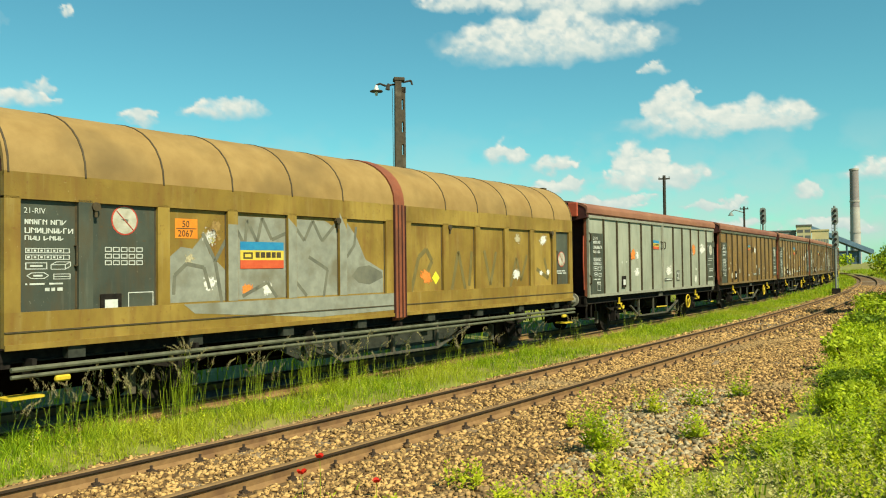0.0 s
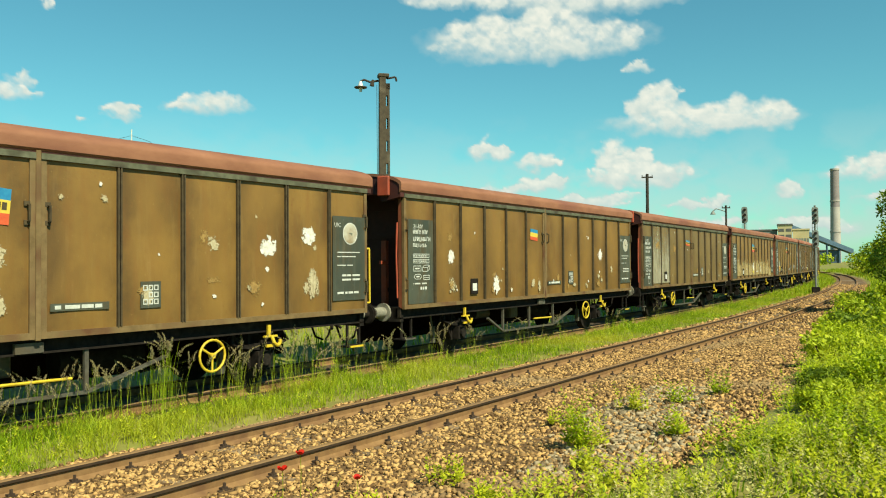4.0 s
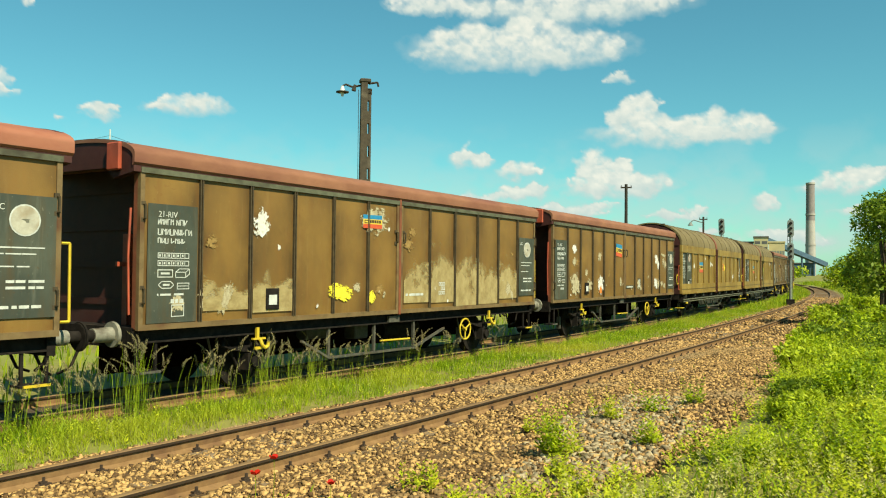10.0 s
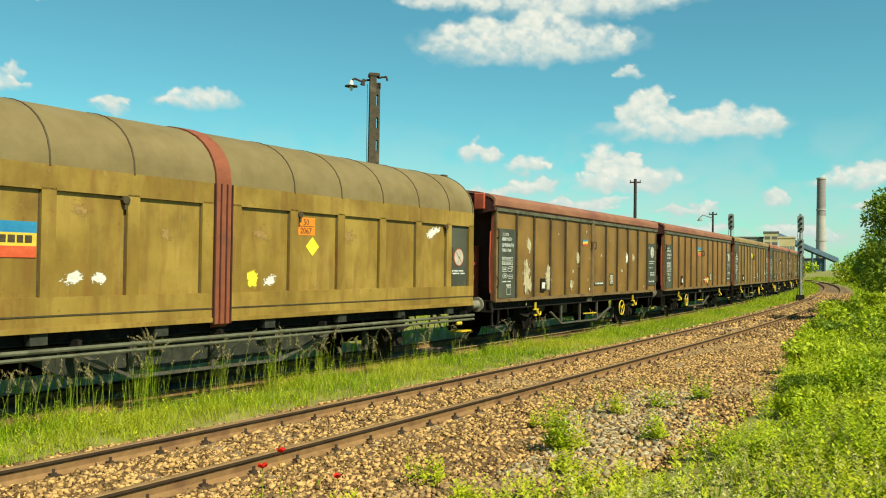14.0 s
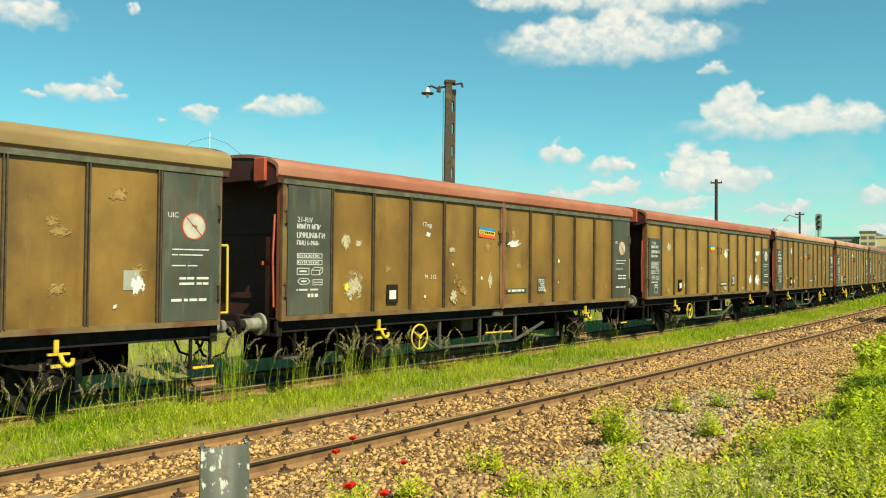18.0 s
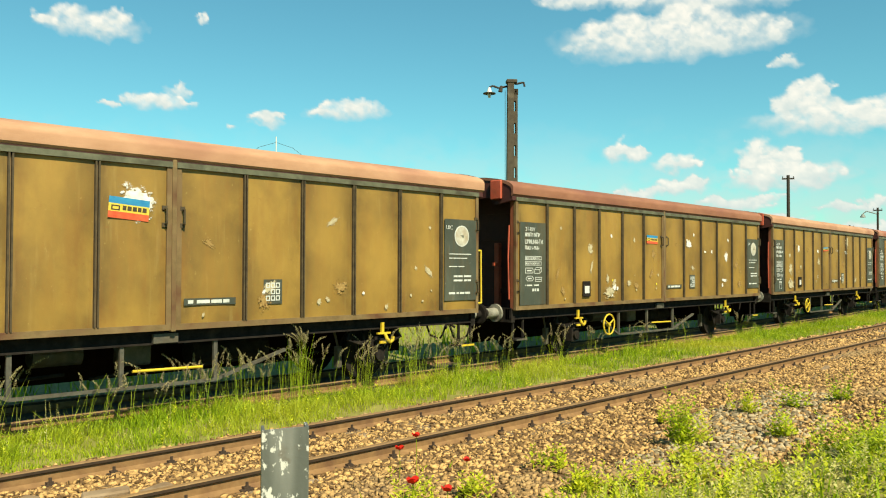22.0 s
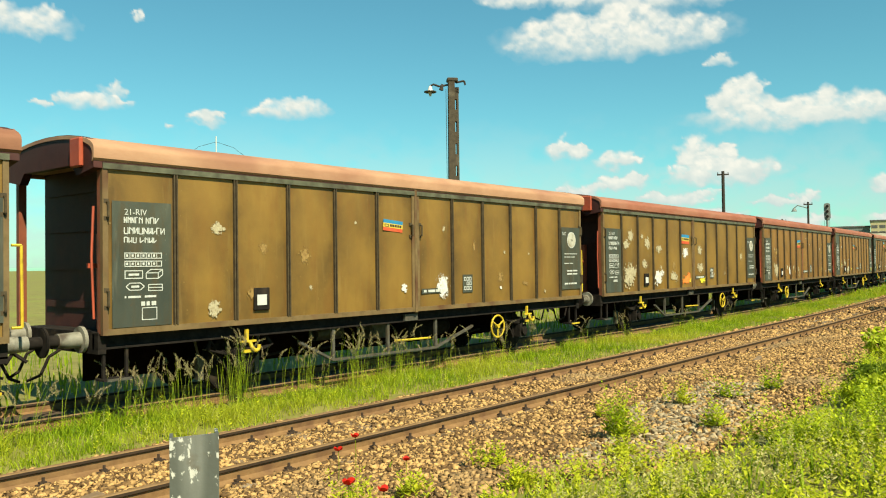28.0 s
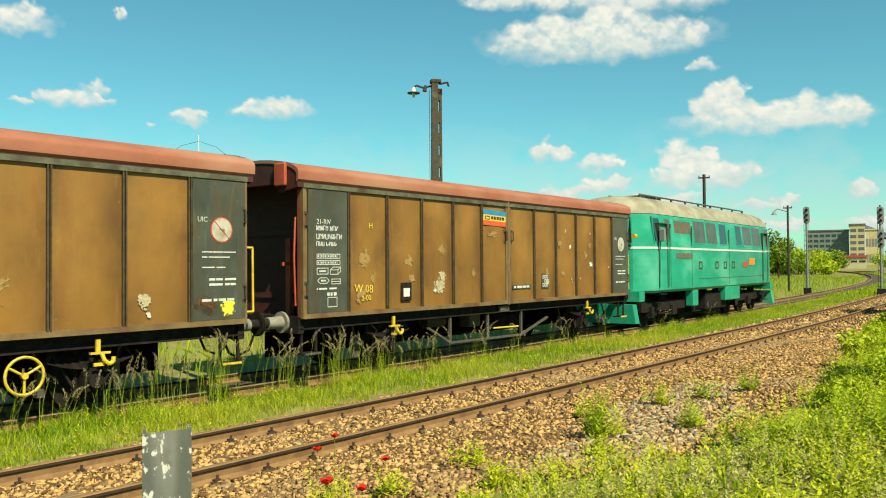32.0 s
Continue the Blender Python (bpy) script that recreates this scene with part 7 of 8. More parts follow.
def block(name, az0, az1, dist, z1, mat, roofmat, label, floors=0, cols=0, winmat=GLASS, depth=25, parapet=0.6):
    """A far block whose front runs between two bearings."""
    ax, ay = polar(az0, dist)
    bx, by = polar(az1, dist)
    w = math.hypot(bx - ax, by - ay)
    root = new(name)
    root.matrix_basis = pose(ax, ay, 0, 0, 0, math.degrees(math.atan2(by - ay, bx - ax)))
    part("wall", box(B(), 0, w, 0, depth, -1, z1), mat, root)
    part("roof", box(B(), -0.3, w + 0.3, -0.3, depth + 0.3, z1, z1 + parapet), roofmat, root)
    for f in range(floors):
        z = 2.2 + f * (z1 - 2.5) / floors
        hgt = (z1 - 2.5) / floors * 0.5
        for c in range(cols):
            cw_ = w / cols
            bm = B()
            box(bm, c * cw_ + cw_ * 0.12, (c + 1) * cw_ - cw_ * 0.12, -0.06, 0.1, z, z + hgt)
            win = part("window", bm, winmat, root)
    return tagged(root, label, "building")


block("office_block", 15.6, 13.2, 405, 16.4, WALL_GREY, ROOF_DARK, "long grey office block with dark bands of windows", 6, 7)
block("stair_tower", 13.17, 12.30, 400, 18.6, WALL_CREAM, ROOF_DARK, "cream stair tower with small windows", 6, 2, winmat=ROOF_DARK, depth=30)
block("factory_hall", 12.27, 11.30, 410, 16.6, WALL_CREAM, WALL_CREAM, "cream factory hall with tall piers", 2, 6, winmat=WALL_GREY)
block("low_shed", 11.2, 9.5, 470, 7.5, BLUE_STEEL, ROOF_DARK, "low blue-grey shed at the chimney's foot", 1, 6)
block("small_house", 13.6, 12.2, 260, 3.6, WALL_CREAM, SIGN_RED, "small pale house with a red roof behind bushes", 1, 3)

gal = new("conveyor_gallery")
p0, p1 = polar(12.6, 430), polar(8.9, 480)
bm = B()
a, b = Vector((*p0, 18.0)), Vector((*p1, 6.0))
d = (b - a).normalized()
sd = d.cross(Vector((0, 0, 1))).normalized() * 1.3
v = [bm.verts.new(c + sg * sd + Vector((0, 0, u))) for c in (a, b) for sg in (-1, 1) for u in (0, 2.4)]
for f in ((0, 1, 3, 2), (4, 6, 7, 5), (0, 4, 5, 1), (2, 3, 7, 6), (0, 2, 6, 4), (1, 5, 7, 3)):
    bm.faces.new([v[i] for i in f])
part("gallery", bm, BLUE_STEEL, gal)
for k in range(1, 5):
    c = a + (b - a) * (k / 5)
    part("support", rod(B(), (c.x, c.y, -1), (c.x, c.y, c.z), 0.5), BLUE_STEEL, gal)
tagged(gal, "sloping blue-grey conveyor gallery on steel supports", "conveyor")

chim = new("factory_chimney")
chim.matrix_basis = pose(493.14, 84.97, -4.0)
segs = [(-1, 2.95), (20, 2.6), (36, 2.4)]
bm = B()
for (z0, r0), (z1, r1) in zip(segs, segs[1:]):
    rod(bm, (0, 0, z0), (0, 0, z1), r0, r1, n=24)
part("shaft", bm, CHIMNEY, chim)
bm = B()
rod(bm, (0, 0, 36), (0, 0, 57), 2.4, 2.2, n=24)
part("upper_shaft", bm, CHIMNEY_TOP, chim)
for z, r in ((22, 2.8), (39, 2.6), (56.4, 2.45)):
    part("gallery_ring", rod(B(), (0, 0, z), (0, 0, z + 0.9), r, n=24), CHIMNEY, chim)
tagged(chim, "tall round factory chimney with dark upper half", "chimney")


# ---- plants ----
def blades(n, place, hgt, wid, seed, lean=0.35):
    """Blades of grass as bent strips; place(rng) gives x, y, z and a scale."""
    rg = np.random.RandomState(seed)
    V, Fc = [], []
    for i in range(n):
        q = place(rg)
        if q is None:
            continue
        x, y, z, s = q
        hh = hgt * s * (0.55 + 0.75 * rg.rand())
        a = rg.rand() * 6.28319
        dx, dy = math.cos(a), math.sin(a)
        w = wid * (0.7 + 0.6 * rg.rand())
        k = lean * (0.3 + rg.rand())
        b = rg.rand() * 6.28319
        lx, ly = math.cos(b) * hh * k, math.sin(b) * hh * k
        m = len(V)
        V += [(x - dx * w, y - dy * w, z - 0.02), (x + dx * w, y + dy * w, z - 0.02), (x + dx * w * .8 + lx * .35, y + dy * w * .8 + ly * .35, z + hh * .6),
              (x - dx * w * .8 + lx * .35, y - dy * w * .8 + ly * .35, z + hh * .6), (x + lx, y + ly, z + hh)]
        Fc += [(m, m + 1, m + 2, m + 3), (m + 3, m + 2, m + 4)]
    return V, Fc


def strip_place(s0, s1, o0, o1, power=1.6, patch=0.0, zoff=0.0):
    def place(rg):
        s = s0 + (s1 - s0) * rg.rand() ** power
        o = o0 + (o1 - o0) * rg.rand()
        x, y, _h = line(s, o)
        pn = rough(x, y, 0.7, 1.0)
        if patch and pn < patch - 0.5 * rg.rand():
            return None
        return float(x), float(y), ground_z(x, y) + zoff, float(np.interp(pn, [-0.6, 0.6], [0.6, 1.35]))
    return place


def leaf_cloud(V, Fc, rg, c, r, n, size, shell=0.55):
    """Leaves as small folded diamonds, thrown through a lumpy ellipsoid."""
    for i in range(n):
        d = rg.normal(size=3)
        d /= np.linalg.norm(d)
        lump = 1 + 0.30 * noise.noise(Vector((d[0] * 1.9 + c[0], d[1] * 1.9 + c[1], d[2] * 1.9 + c[2])))
        rad = (shell + (1 - shell) * rg.rand() ** 0.5) * lump
        p = np.array(c) + d * np.array(r) * rad
        u = rg.normal(size=3)
        u /= np.linalg.norm(u)
        w = np.cross(u, d + 0.4 * rg.normal(size=3))
        w /= (np.linalg.norm(w) + 1e-6)
        L = size * (0.6 + 0.8 * rg.rand())
        m = len(V)
        V += [tuple(p - u * L), tuple(p + w * L * 0.45), tuple(p + u * L), tuple(p - w * L * 0.45)]
        Fc += [(m, m + 1, m + 2, m + 3)]


def mesh_from(name, V, Fc, mat, parent):
    me = bpy.data.meshes.new(name)
    me.from_pydata(V, [], Fc)
    me.materials.append(mat)
    o = new(name, me)
    o.parent = parent
    return o


def shrub(x, y, r, hgt, n, leaf, mat, seed, label, name="bush", lumps=5):
    rg = np.random.RandomState(seed)
    root = new(name)
    gz = ground_z(x, y)
    root.matrix_basis = pose(x, y, gz)
    bm = B()
    V, Fc = [], []
    for k in range(lumps):
        a = rg.rand() * 6.28
        rr = r * 0.65 * rg.rand() ** 0.5
        cx, cy = rr * math.cos(a), rr * math.sin(a)
        hz = hgt * (0.45 + 0.4 * rg.rand())
        rod(bm, (cx * 0.2, cy * 0.2, -0.1), (cx, cy, hz), 0.02 + hgt * 0.008, 0.008, n=5)
        leaf_cloud(V, Fc, rg, (cx, cy, hz), (r * 0.5, r * 0.5, hgt * 0.42), n // lumps, leaf)
    part("stems", bm, BARK, root)
    mesh_from("foliage", V, Fc, mat, root)
    return tagged(root, label, "bush")


def tree(x, y, hgt, r, n, leaf, mat, seed, label):
    rg = np.random.RandomState(seed)
    root = new("tree")
    root.matrix_basis = pose(x, y, ground_z(x, y))
    bm = B()
    rod(bm, (0, 0, -0.2), (0.1, 0.05, hgt * 0.45), 0.05 * hgt ** 0.7, 0.03 * hgt ** 0.7, n=8)
    V, Fc = [], []
    for k in range(11):
        a = k * 2.4 + rg.rand()
        z = hgt * (0.28 + 0.62 * rg.rand())
        rr = r * (0.25 + 0.6 * rg.rand()) * (1.1 - 0.5 * z / hgt)
        c = (rr * math.cos(a), rr * math.sin(a), z)
        rod(bm, (0.1, 0.05, hgt * (0.2 + 0.25 * rg.rand())), c, 0.035 * hgt ** 0.5, 0.012, n=6)
        leaf_cloud(V, Fc, rg, c, (r * 0.45, r * 0.45, hgt * 0.16), n // 11, leaf, 0.35)
    part("trunk", bm, BARK, root)
    mesh_from("crown", V, Fc, mat, root)
    return tagged(root, label, "tree")

# grass between the tracks, and past them
def strip_edge(rg):
    """Grass between the tracks, thin and patchy towards the near rail."""
    s = -1.5 + 62 * rg.rand() ** 1.8
    o = OFF_B + 0.35 + (OFF_C - 0.05 - OFF_B - 0.35) * rg.rand() ** 0.8
    x, y, _h = line(s, o)
    pn = rough(x, y, 1.1, 1.0)
    if (o < OFF_B + 0.85 + 0.6 * pn and rg.rand() > 0.08) or (rough(x, y, 3.2, 2.0) < -0.15 and rg.rand() < 0.7):
        return None
    k = float(np.interp(o, [OFF_B + 0.4, OFF_B + 1.2, OFF_C], [0.45, 0.8, 1.35])) * float(np.interp(pn, [-0.5, 0.5], [0.45, 1.55]))
    return float(x), float(y), ground_z(x, y), k * (1 + 0.5 * (rg.rand() < 0.06))


V, Fc = blades(88000, strip_edge, 0.145, 0.0048, 1, 0.85)
stuff("grass_strip", V, Fc, GRASS, "bright green grass growing between the two tracks", "grass")
V, Fc = blades(9000, strip_place(55, 190, OFF_B + 0.45, OFF_C + 0.2, 1.3), 0.30, 0.02, 2)
stuff("grass_strip", V, Fc, GRASS, "bright green grass between the far stretch of the tracks", "grass")
V, Fc = blades(16000, strip_place(-6, 150, OFF_D + 0.8, OFF_D + 14, 1.2), 0.34, 0.016, 3)
stuff("grass_field", V, Fc, GRASS, "grass behind the far track", "grass")


def verge(rg):
    """The near verge: dense outside the stones, sparse among them."""
    s = 1.0 + 55 * rg.rand() ** 2.0
    o = D - 1.0 - 8.0 * rg.rand()
    x, y, _h = line(s, o)
    lim = D - ballast_width(s)
    pn = rough(x, y, 0.8, 5.0)
    fine = rough(x, y, 2.6, 7.0)
    if o > lim - 0.3 + 0.7 * pn and rg.rand() > (0.05 if fine > 0.2 and o < lim + 1.0 else 0.004):
        return None
    if fine < -0.22 and rg.rand() < 0.75:
        return None
    if (x - 0.0) ** 2 + (y + 0.3) ** 2 < 2.2 ** 2:
        return None
    z = max(ground_z(x, y), bed_height(o, x, y) if o > lim else -9)
    return float(x), float(y), z, float(np.interp(pn, [-0.6, 0.6], [0.5, 1.3]))


V, Fc = blades(52000, verge, 0.14, 0.0085, 4, 0.9)
stuff("verge_grass", V, Fc, GRASS, "bright green grass on the verge beside the stones", "grass")


def herbs(n, place, hgt, leaf, per, seed, bushy=1.0):
    """Small leafy weeds: a stem with leaves up along it, smaller to the tip."""
    rg = np.random.RandomState(seed)
    V, Fc = [], []
    for i in range(n):
        q = place(rg)
        if q is None:
            continue
        x, y, z, sc = q
        hh = hgt * sc * (0.5 + 0.8 * rg.rand())
        b = rg.rand() * 6.283
        lx, ly = 0.25 * hh * math.cos(b), 0.25 * hh * math.sin(b)
        w = 0.003
        m = len(V)
        V += [(x - w, y, z - 0.03), (x + w, y, z - 0.03), (x + lx + w * .4, y + ly, z + hh), (x + lx - w * .4, y + ly, z + hh)]
        Fc.append((m, m + 1, m + 2, m + 3))
        nl = max(4, int(per * sc))
        A = rg.rand(nl, 4)
        for k in range(nl):
            f = 0.12 + 0.9 * (k + A[k, 0]) / nl
            a = k * 2.4 + A[k, 1]
            L = leaf * (0.6 + 0.8 * A[k, 2]) * (1.25 - 0.75 * f)
            up = 0.15 + 0.75 * A[k, 3]
            cx, cy, cz = x + lx * f, y + ly * f, z + hh * f
            ca, sa = math.cos(a), math.sin(a)
            r0 = L * 0.35 * bushy
            wd = L * 0.32
            m = len(V)
            V += [(cx + ca * r0, cy + sa * r0, cz), (cx + ca * (r0 + L * .55) - sa * wd, cy + sa * (r0 + L * .55) + ca * wd, cz + L * up * .5),
                  (cx + ca * (r0 + L * 1.1), cy + sa * (r0 + L * 1.1), cz + L * up), (cx + ca * (r0 + L * .55) + sa * wd, cy + sa * (r0 + L * .55) - ca * wd, cz + L * up * .5)]
            Fc.append((m, m + 1, m + 2, m + 3))
    return V, Fc


def weed_place(s0, s1, power, depth, edge, seed):
    """Patches of weeds from the edge of the stones outwards."""
    def place(rg):
        s = s0 + (s1 - s0) * rg.rand() ** power
        lim = D - ballast_width(s)
        o = lim + edge - depth * rg.rand()
        x, y, _h = line(s, o)
        if (x - 0.0) ** 2 + (y + 0.5) ** 2 < 3.9 ** 2:
            return None
        pn = rough(x, y, 0.55, seed)
        fine = rough(x, y, 1.9, seed + 2)
        if pn + 0.5 * fine < -0.12 + 0.25 * rg.rand() - 0.25 * min(1.0, (lim - o) / 2.0):
            return None
        z = max(ground_z(x, y), bed_height(o, x, y) if o > lim else -9)
        return float(x), float(y), z, float(np.interp(pn + fine * 0.5, [-0.5, 0.6], [0.45, 1.35]))
    return place


V, Fc = herbs(3000, weed_place(8.0, 22, 1.2, 4.2, -0.15, 21.0), 0.36, 0.052, 26, 31)
stuff("weeds", V, Fc, LEAF, "thick bright green weeds on the verge beside the stones", "weeds")
V, Fc = herbs(700, strip_edge, 0.20, 0.045, 16, 36)
stuff("strip_weeds", V, Fc, LEAF_YOUNG, "small weeds in the grass between the tracks", "weeds")
V, Fc = herbs(500, strip_edge, 0.30, 0.022, 26, 37, 0.5)
stuff("strip_weeds", V, Fc, LEAF_STRAW, "dry pale stalks in the grass between the tracks", "weeds")
V, Fc = herbs(2400, weed_place(17.0, 60, 1.4, 4.6, -0.9, 22.0), 0.36, 0.075, 20, 32)
stuff("weeds", V, Fc, LEAF, "tall bright green weeds along the curve", "weeds")
V, Fc = herbs(1900, weed_place(3.0, 13, 1.0, 3.6, 0.15, 23.0), 0.19, 0.050, 14, 33)
stuff("weeds", V, Fc, LEAF_YOUNG, "small yellow-green weeds among the stones", "weeds")
V, Fc = herbs(1900, weed_place(4.0, 18, 1.0, 4.6, -1.0, 24.0), 0.36, 0.036, 30, 34, 0.6)
stuff("flowering_weeds", V, Fc, LEAF_STRAW, "pale yellow flowering weeds in the verge grass", "weeds")
V, Fc = herbs(420, weed_place(9.0, 30, 1.2, 3.4, -1.3, 25.0), 0.50, 0.070, 30, 35)
stuff("weeds", V, Fc, LEAF_DARK, "darker tall weeds in the verge", "weeds")
V, Fc = blades(7000, strip_place(60, 200, 0.0, D - 1.2, 1.2), 0.4, 0.03, 5)
stuff("verge_grass", V, Fc, GRASS, "far verge grass beside the curve", "grass")


def tall_grass(seed, name="tall_grass"):
    """Clumps of tall stalks with drooping seed heads."""
    rg = np.random.RandomState(seed)
    V, Fc, V2, F2 = [], [], [], []
    clumps = [(1.6, 8, .8), (2.9, 14, .9), (4.2, 12, .8), (5.0, 6, .7), (5.72, 18, .78), (6.45, 16, .82), (6.9, 10, .8), (7.46, 30, 1.15), (8.0, 4, .8), (8.8, 16, 1.0), (9.2, 8, .7),
              (10.05, 26, 1.0), (10.7, 14, .8), (11.3, 18, .85), (12.2, 6, .7), (12.9, 12, .8), (14.5, 12, .75), (16.2, 8, .7), (18.4, 10, .7), (21, 8, .7), (25, 10, .7), (30, 8, .7)]
    for s0, n, top in clumps:
        lean = np.array([0.14, 0.02]) + rg.normal(size=2) * 0.12
        for i in range(n):
            s = s0 + rg.normal() * 0.15
            o = OFF_C - 0.55 + 0.16 * rg.normal()
            x, y, _h = line(s, o)
            x, y = float(x), float(y)
            z = ground_z(x, y)
            hh = top * (0.62 + 0.42 * rg.rand())
            b = rg.rand() * 6.28
            lx, ly = (math.cos(b) * 0.10 + lean[0]) * hh, (math.sin(b) * 0.10 + lean[1]) * hh
            w = 0.0022
            m = len(V)
            V += [(x - w, y, z), (x + w, y, z), (x + w + lx * .4, y + ly * .4, z + hh * .65), (x - w + lx * .4, y + ly * .4, z + hh * .65), (x + lx + w * .5, y + ly, z + hh), (x + lx - w * .5, y + ly, z + hh)]
            Fc += [(m, m + 1, m + 2, m + 3), (m + 3, m + 2, m + 4, m + 5)]
            for k in range(2):
                a2, Lb = rg.rand() * 6.28, hh * (0.35 + 0.3 * rg.rand())
                z0 = z + hh * (0.05 + 0.25 * k)
                m = len(V)
                ca, sa = math.cos(a2), math.sin(a2)
                V += [(x - sa * w, y + ca * w, z0), (x + sa * w, y - ca * w, z0), (x + ca * Lb * .22 + sa * w, y + sa * Lb * .22 - ca * w, z0 + Lb * .7), (x + ca * Lb * .22 - sa * w, y + sa * Lb * .22 + ca * w, z0 + Lb * .7), (x + ca * Lb * .6, y + sa * Lb * .6, z0 + Lb * .78)]
                Fc += [(m, m + 1, m + 2, m + 3), (m + 3, m + 2, m + 4)]
            if rg.rand() < 0.2:
                continue
            droop = 0.1 + 0.45 * rg.rand()
            hl = 0.16 + 0.14 * rg.rand()
            for k in range(70):
                f = k / 70
                cx, cy, cz = x + lx * 0.9 + math.cos(b) * droop * hl * f * f * 2, y + ly * 0.9 + math.sin(b) * droop * hl * f * f * 2, z + hh * 0.94 + hl * f * (1 - 0.45 * droop * f)
                a = rg.rand() * 6.28
                e = 0.040 * (1 - 0.75 * f) * (0.4 + 0.6 * rg.rand())
                px, py, pz = cx + math.cos(a) * e, cy + math.sin(a) * e, cz + 0.015 * rg.rand()
                q = 0.0048
                m2 = len(V2)
                V2 += [(px - q * math.sin(a), py + q * math.cos(a), pz - 0.008), (px + q * math.sin(a), py - q * math.cos(a), pz - 0.004), (px + math.cos(a) * q, py + math.sin(a) * q, pz + 0.016)]
                F2 += [(m2, m2 + 1, m2 + 2)]
    stuff(name, V, Fc, GRASS, "tall grass stalks in clumps beside the train's rail", "grass")
    stuff("seed_heads", V2, F2, SEED, "pale brown drooping seed heads on tall grass", "grass")


tall_grass(9)

# weeds and bushes on the near side
BRIGHT = "bright green leafy weed growing among the stones"
for i, (x, y, n, hgt, mat) in enumerate([(8.0, 4.08, 26, 0.52, LEAF), (8.15, 3.95, 10, 0.36, LEAF), (10.6, 4.5, 14, 0.36, LEAF_YOUNG), (7.2, 3.6, 12, 0.22, LEAF_YOUNG), (6.2, 4.5, 10, 0.22, LEAF_YOUNG), (11.4, 4.2, 12, 0.32, LEAF),
                                        (5.6, 3.7, 16, 0.22, LEAF_YOUNG), (4.9, 4.4, 10, 0.2, LEAF_YOUNG), (9.4, 4.9, 10, 0.26, LEAF_YOUNG), (4.3, 4.5, 12, 0.3, LEAF_YOUNG), (9.0, 3.4, 14, 0.3, LEAF), (3.7, 3.5, 14, 0.3, LEAF_YOUNG), (12.4, 3.9, 12, 0.34, LEAF)]):
    def spot(rg, x=x, y=y):
        a, r = rg.rand() * 6.283, 0.20 * rg.rand() ** 0.7
        px, py = x + r * math.cos(a), y + r * math.sin(a)
        return px, py, max(ground_z(px, py), bed_height(float(py - bend(px)), px, py)) - 0.01, 0.85 + 0.3 * rg.rand()
    V, Fc = herbs(n, spot, hgt, 0.055, 22, 500 + i)
    stuff("weed", V, Fc, mat, BRIGHT, "weed")
wr = random.Random(3)
for i in range(30):
    s = 15.5 + 34 * wr.random() ** 1.3
    o = D - ballast_width(s) - 0.5 - 3.6 * wr.random() ** 1.2
    x, y, _h = line(s, o)
    hgt = wr.uniform(0.25, 0.5) * (1 + s / 60)
    shrub(float(x), float(y), wr.uniform(0.3, 0.5) * (1 + s / 40), hgt, int(520 - 5 * s), 0.030 + 0.0014 * s, LEAF if wr.random() < 0.75 else LEAF_DARK, 300 + i, "leafy green weeds on the grassy verge", "weed", 5)
# low spreading green cover at the edge of the stones
for i, (s, off, r) in enumerate([(27.5, 4.1, 0.55), (25.2, 3.7, 0.7), (22.8, 3.4, 0.6), (29.6, 4.2, 0.6), (32.5, 4.4, 0.7), (20.6, 3.1, 0.5)]):
    x, y, _h = line(s, off)
    shrub(float(x), float(y), r, 0.26, 700, 0.055, LEAF, 380 + i, "low spreading leafy weeds at the edge of the stones", "weed", 7)
for i, (x, y, r, hgt, n, mat) in enumerate([(11.1, 2.15, 0.40, 0.34, 900, LEAF), (12.2, 2.2, 0.5, 0.38, 1000, LEAF_DARK), (12.4, 1.6, 0.6, 0.50, 1400, LEAF), (13.8, 2.3, 0.5, 0.36, 900, LEAF), (14.0, 1.6, 0.7, 0.58, 1400, LEAF), (10.3, 1.35, 0.45, 0.34, 900, LEAF_YOUNG), (15.8, 2.2, 0.7, 0.45, 1200, LEAF), (17.0, 1.4, 0.9, 0.70, 1600, LEAF_DARK)]):
    shrub(x, y, r, hgt, int(n * 1.6), 0.036, mat, 40 + i, "leafy green bush at the edge of the stones", "bush", 9)
for i, (x, y, rad, n, hgt, mat) in enumerate([(11.2, 2.35, 0.45, 22, 0.42, LEAF_YOUNG), (12.3, 2.3, 0.55, 26, 0.50, LEAF), (11.8, 1.75, 0.55, 24, 0.50, LEAF), (13.4, 2.0, 0.65, 28, 0.55, LEAF_YOUNG), (14.6, 2.3, 0.65, 26, 0.50, LEAF), (13.2, 1.3, 0.60, 24, 0.60, LEAF), (15.4, 1.7, 0.8, 28, 0.60, LEAF_YOUNG), (10.6, 1.8, 0.45, 20, 0.38, LEAF)]):
    def clump(rg, x=x, y=y, rad=rad):
        a, r = rg.rand() * 6.283, rad * rg.rand() ** 0.5
        px, py = x + r * math.cos(a), y + r * math.sin(a)
        return px, py, max(ground_z(px, py), bed_height(float(py - bend(px)), px, py)) - 0.01, 0.6 + 0.5 * rg.rand()
    V, Fc = herbs(int(n * 1.3), clump, hgt, 0.036, 30, 640 + i)
    stuff("weed", V, Fc, mat, "upright green weeds at the edge of the stones", "weed")
for i, (x, y, r, hgt, n, mat) in enumerate([(24.0, 0.6, 1.2, 0.5, 1800, LEAF), (28.5, 1.6, 1.3, 0.6, 1800, LEAF), (33.0, 2.6, 1.4, 0.7, 1800, LEAF)]):
    shrub(x, y, r, hgt, n, 0.075, mat, 60 + i, "leafy green bush on the grassy verge")
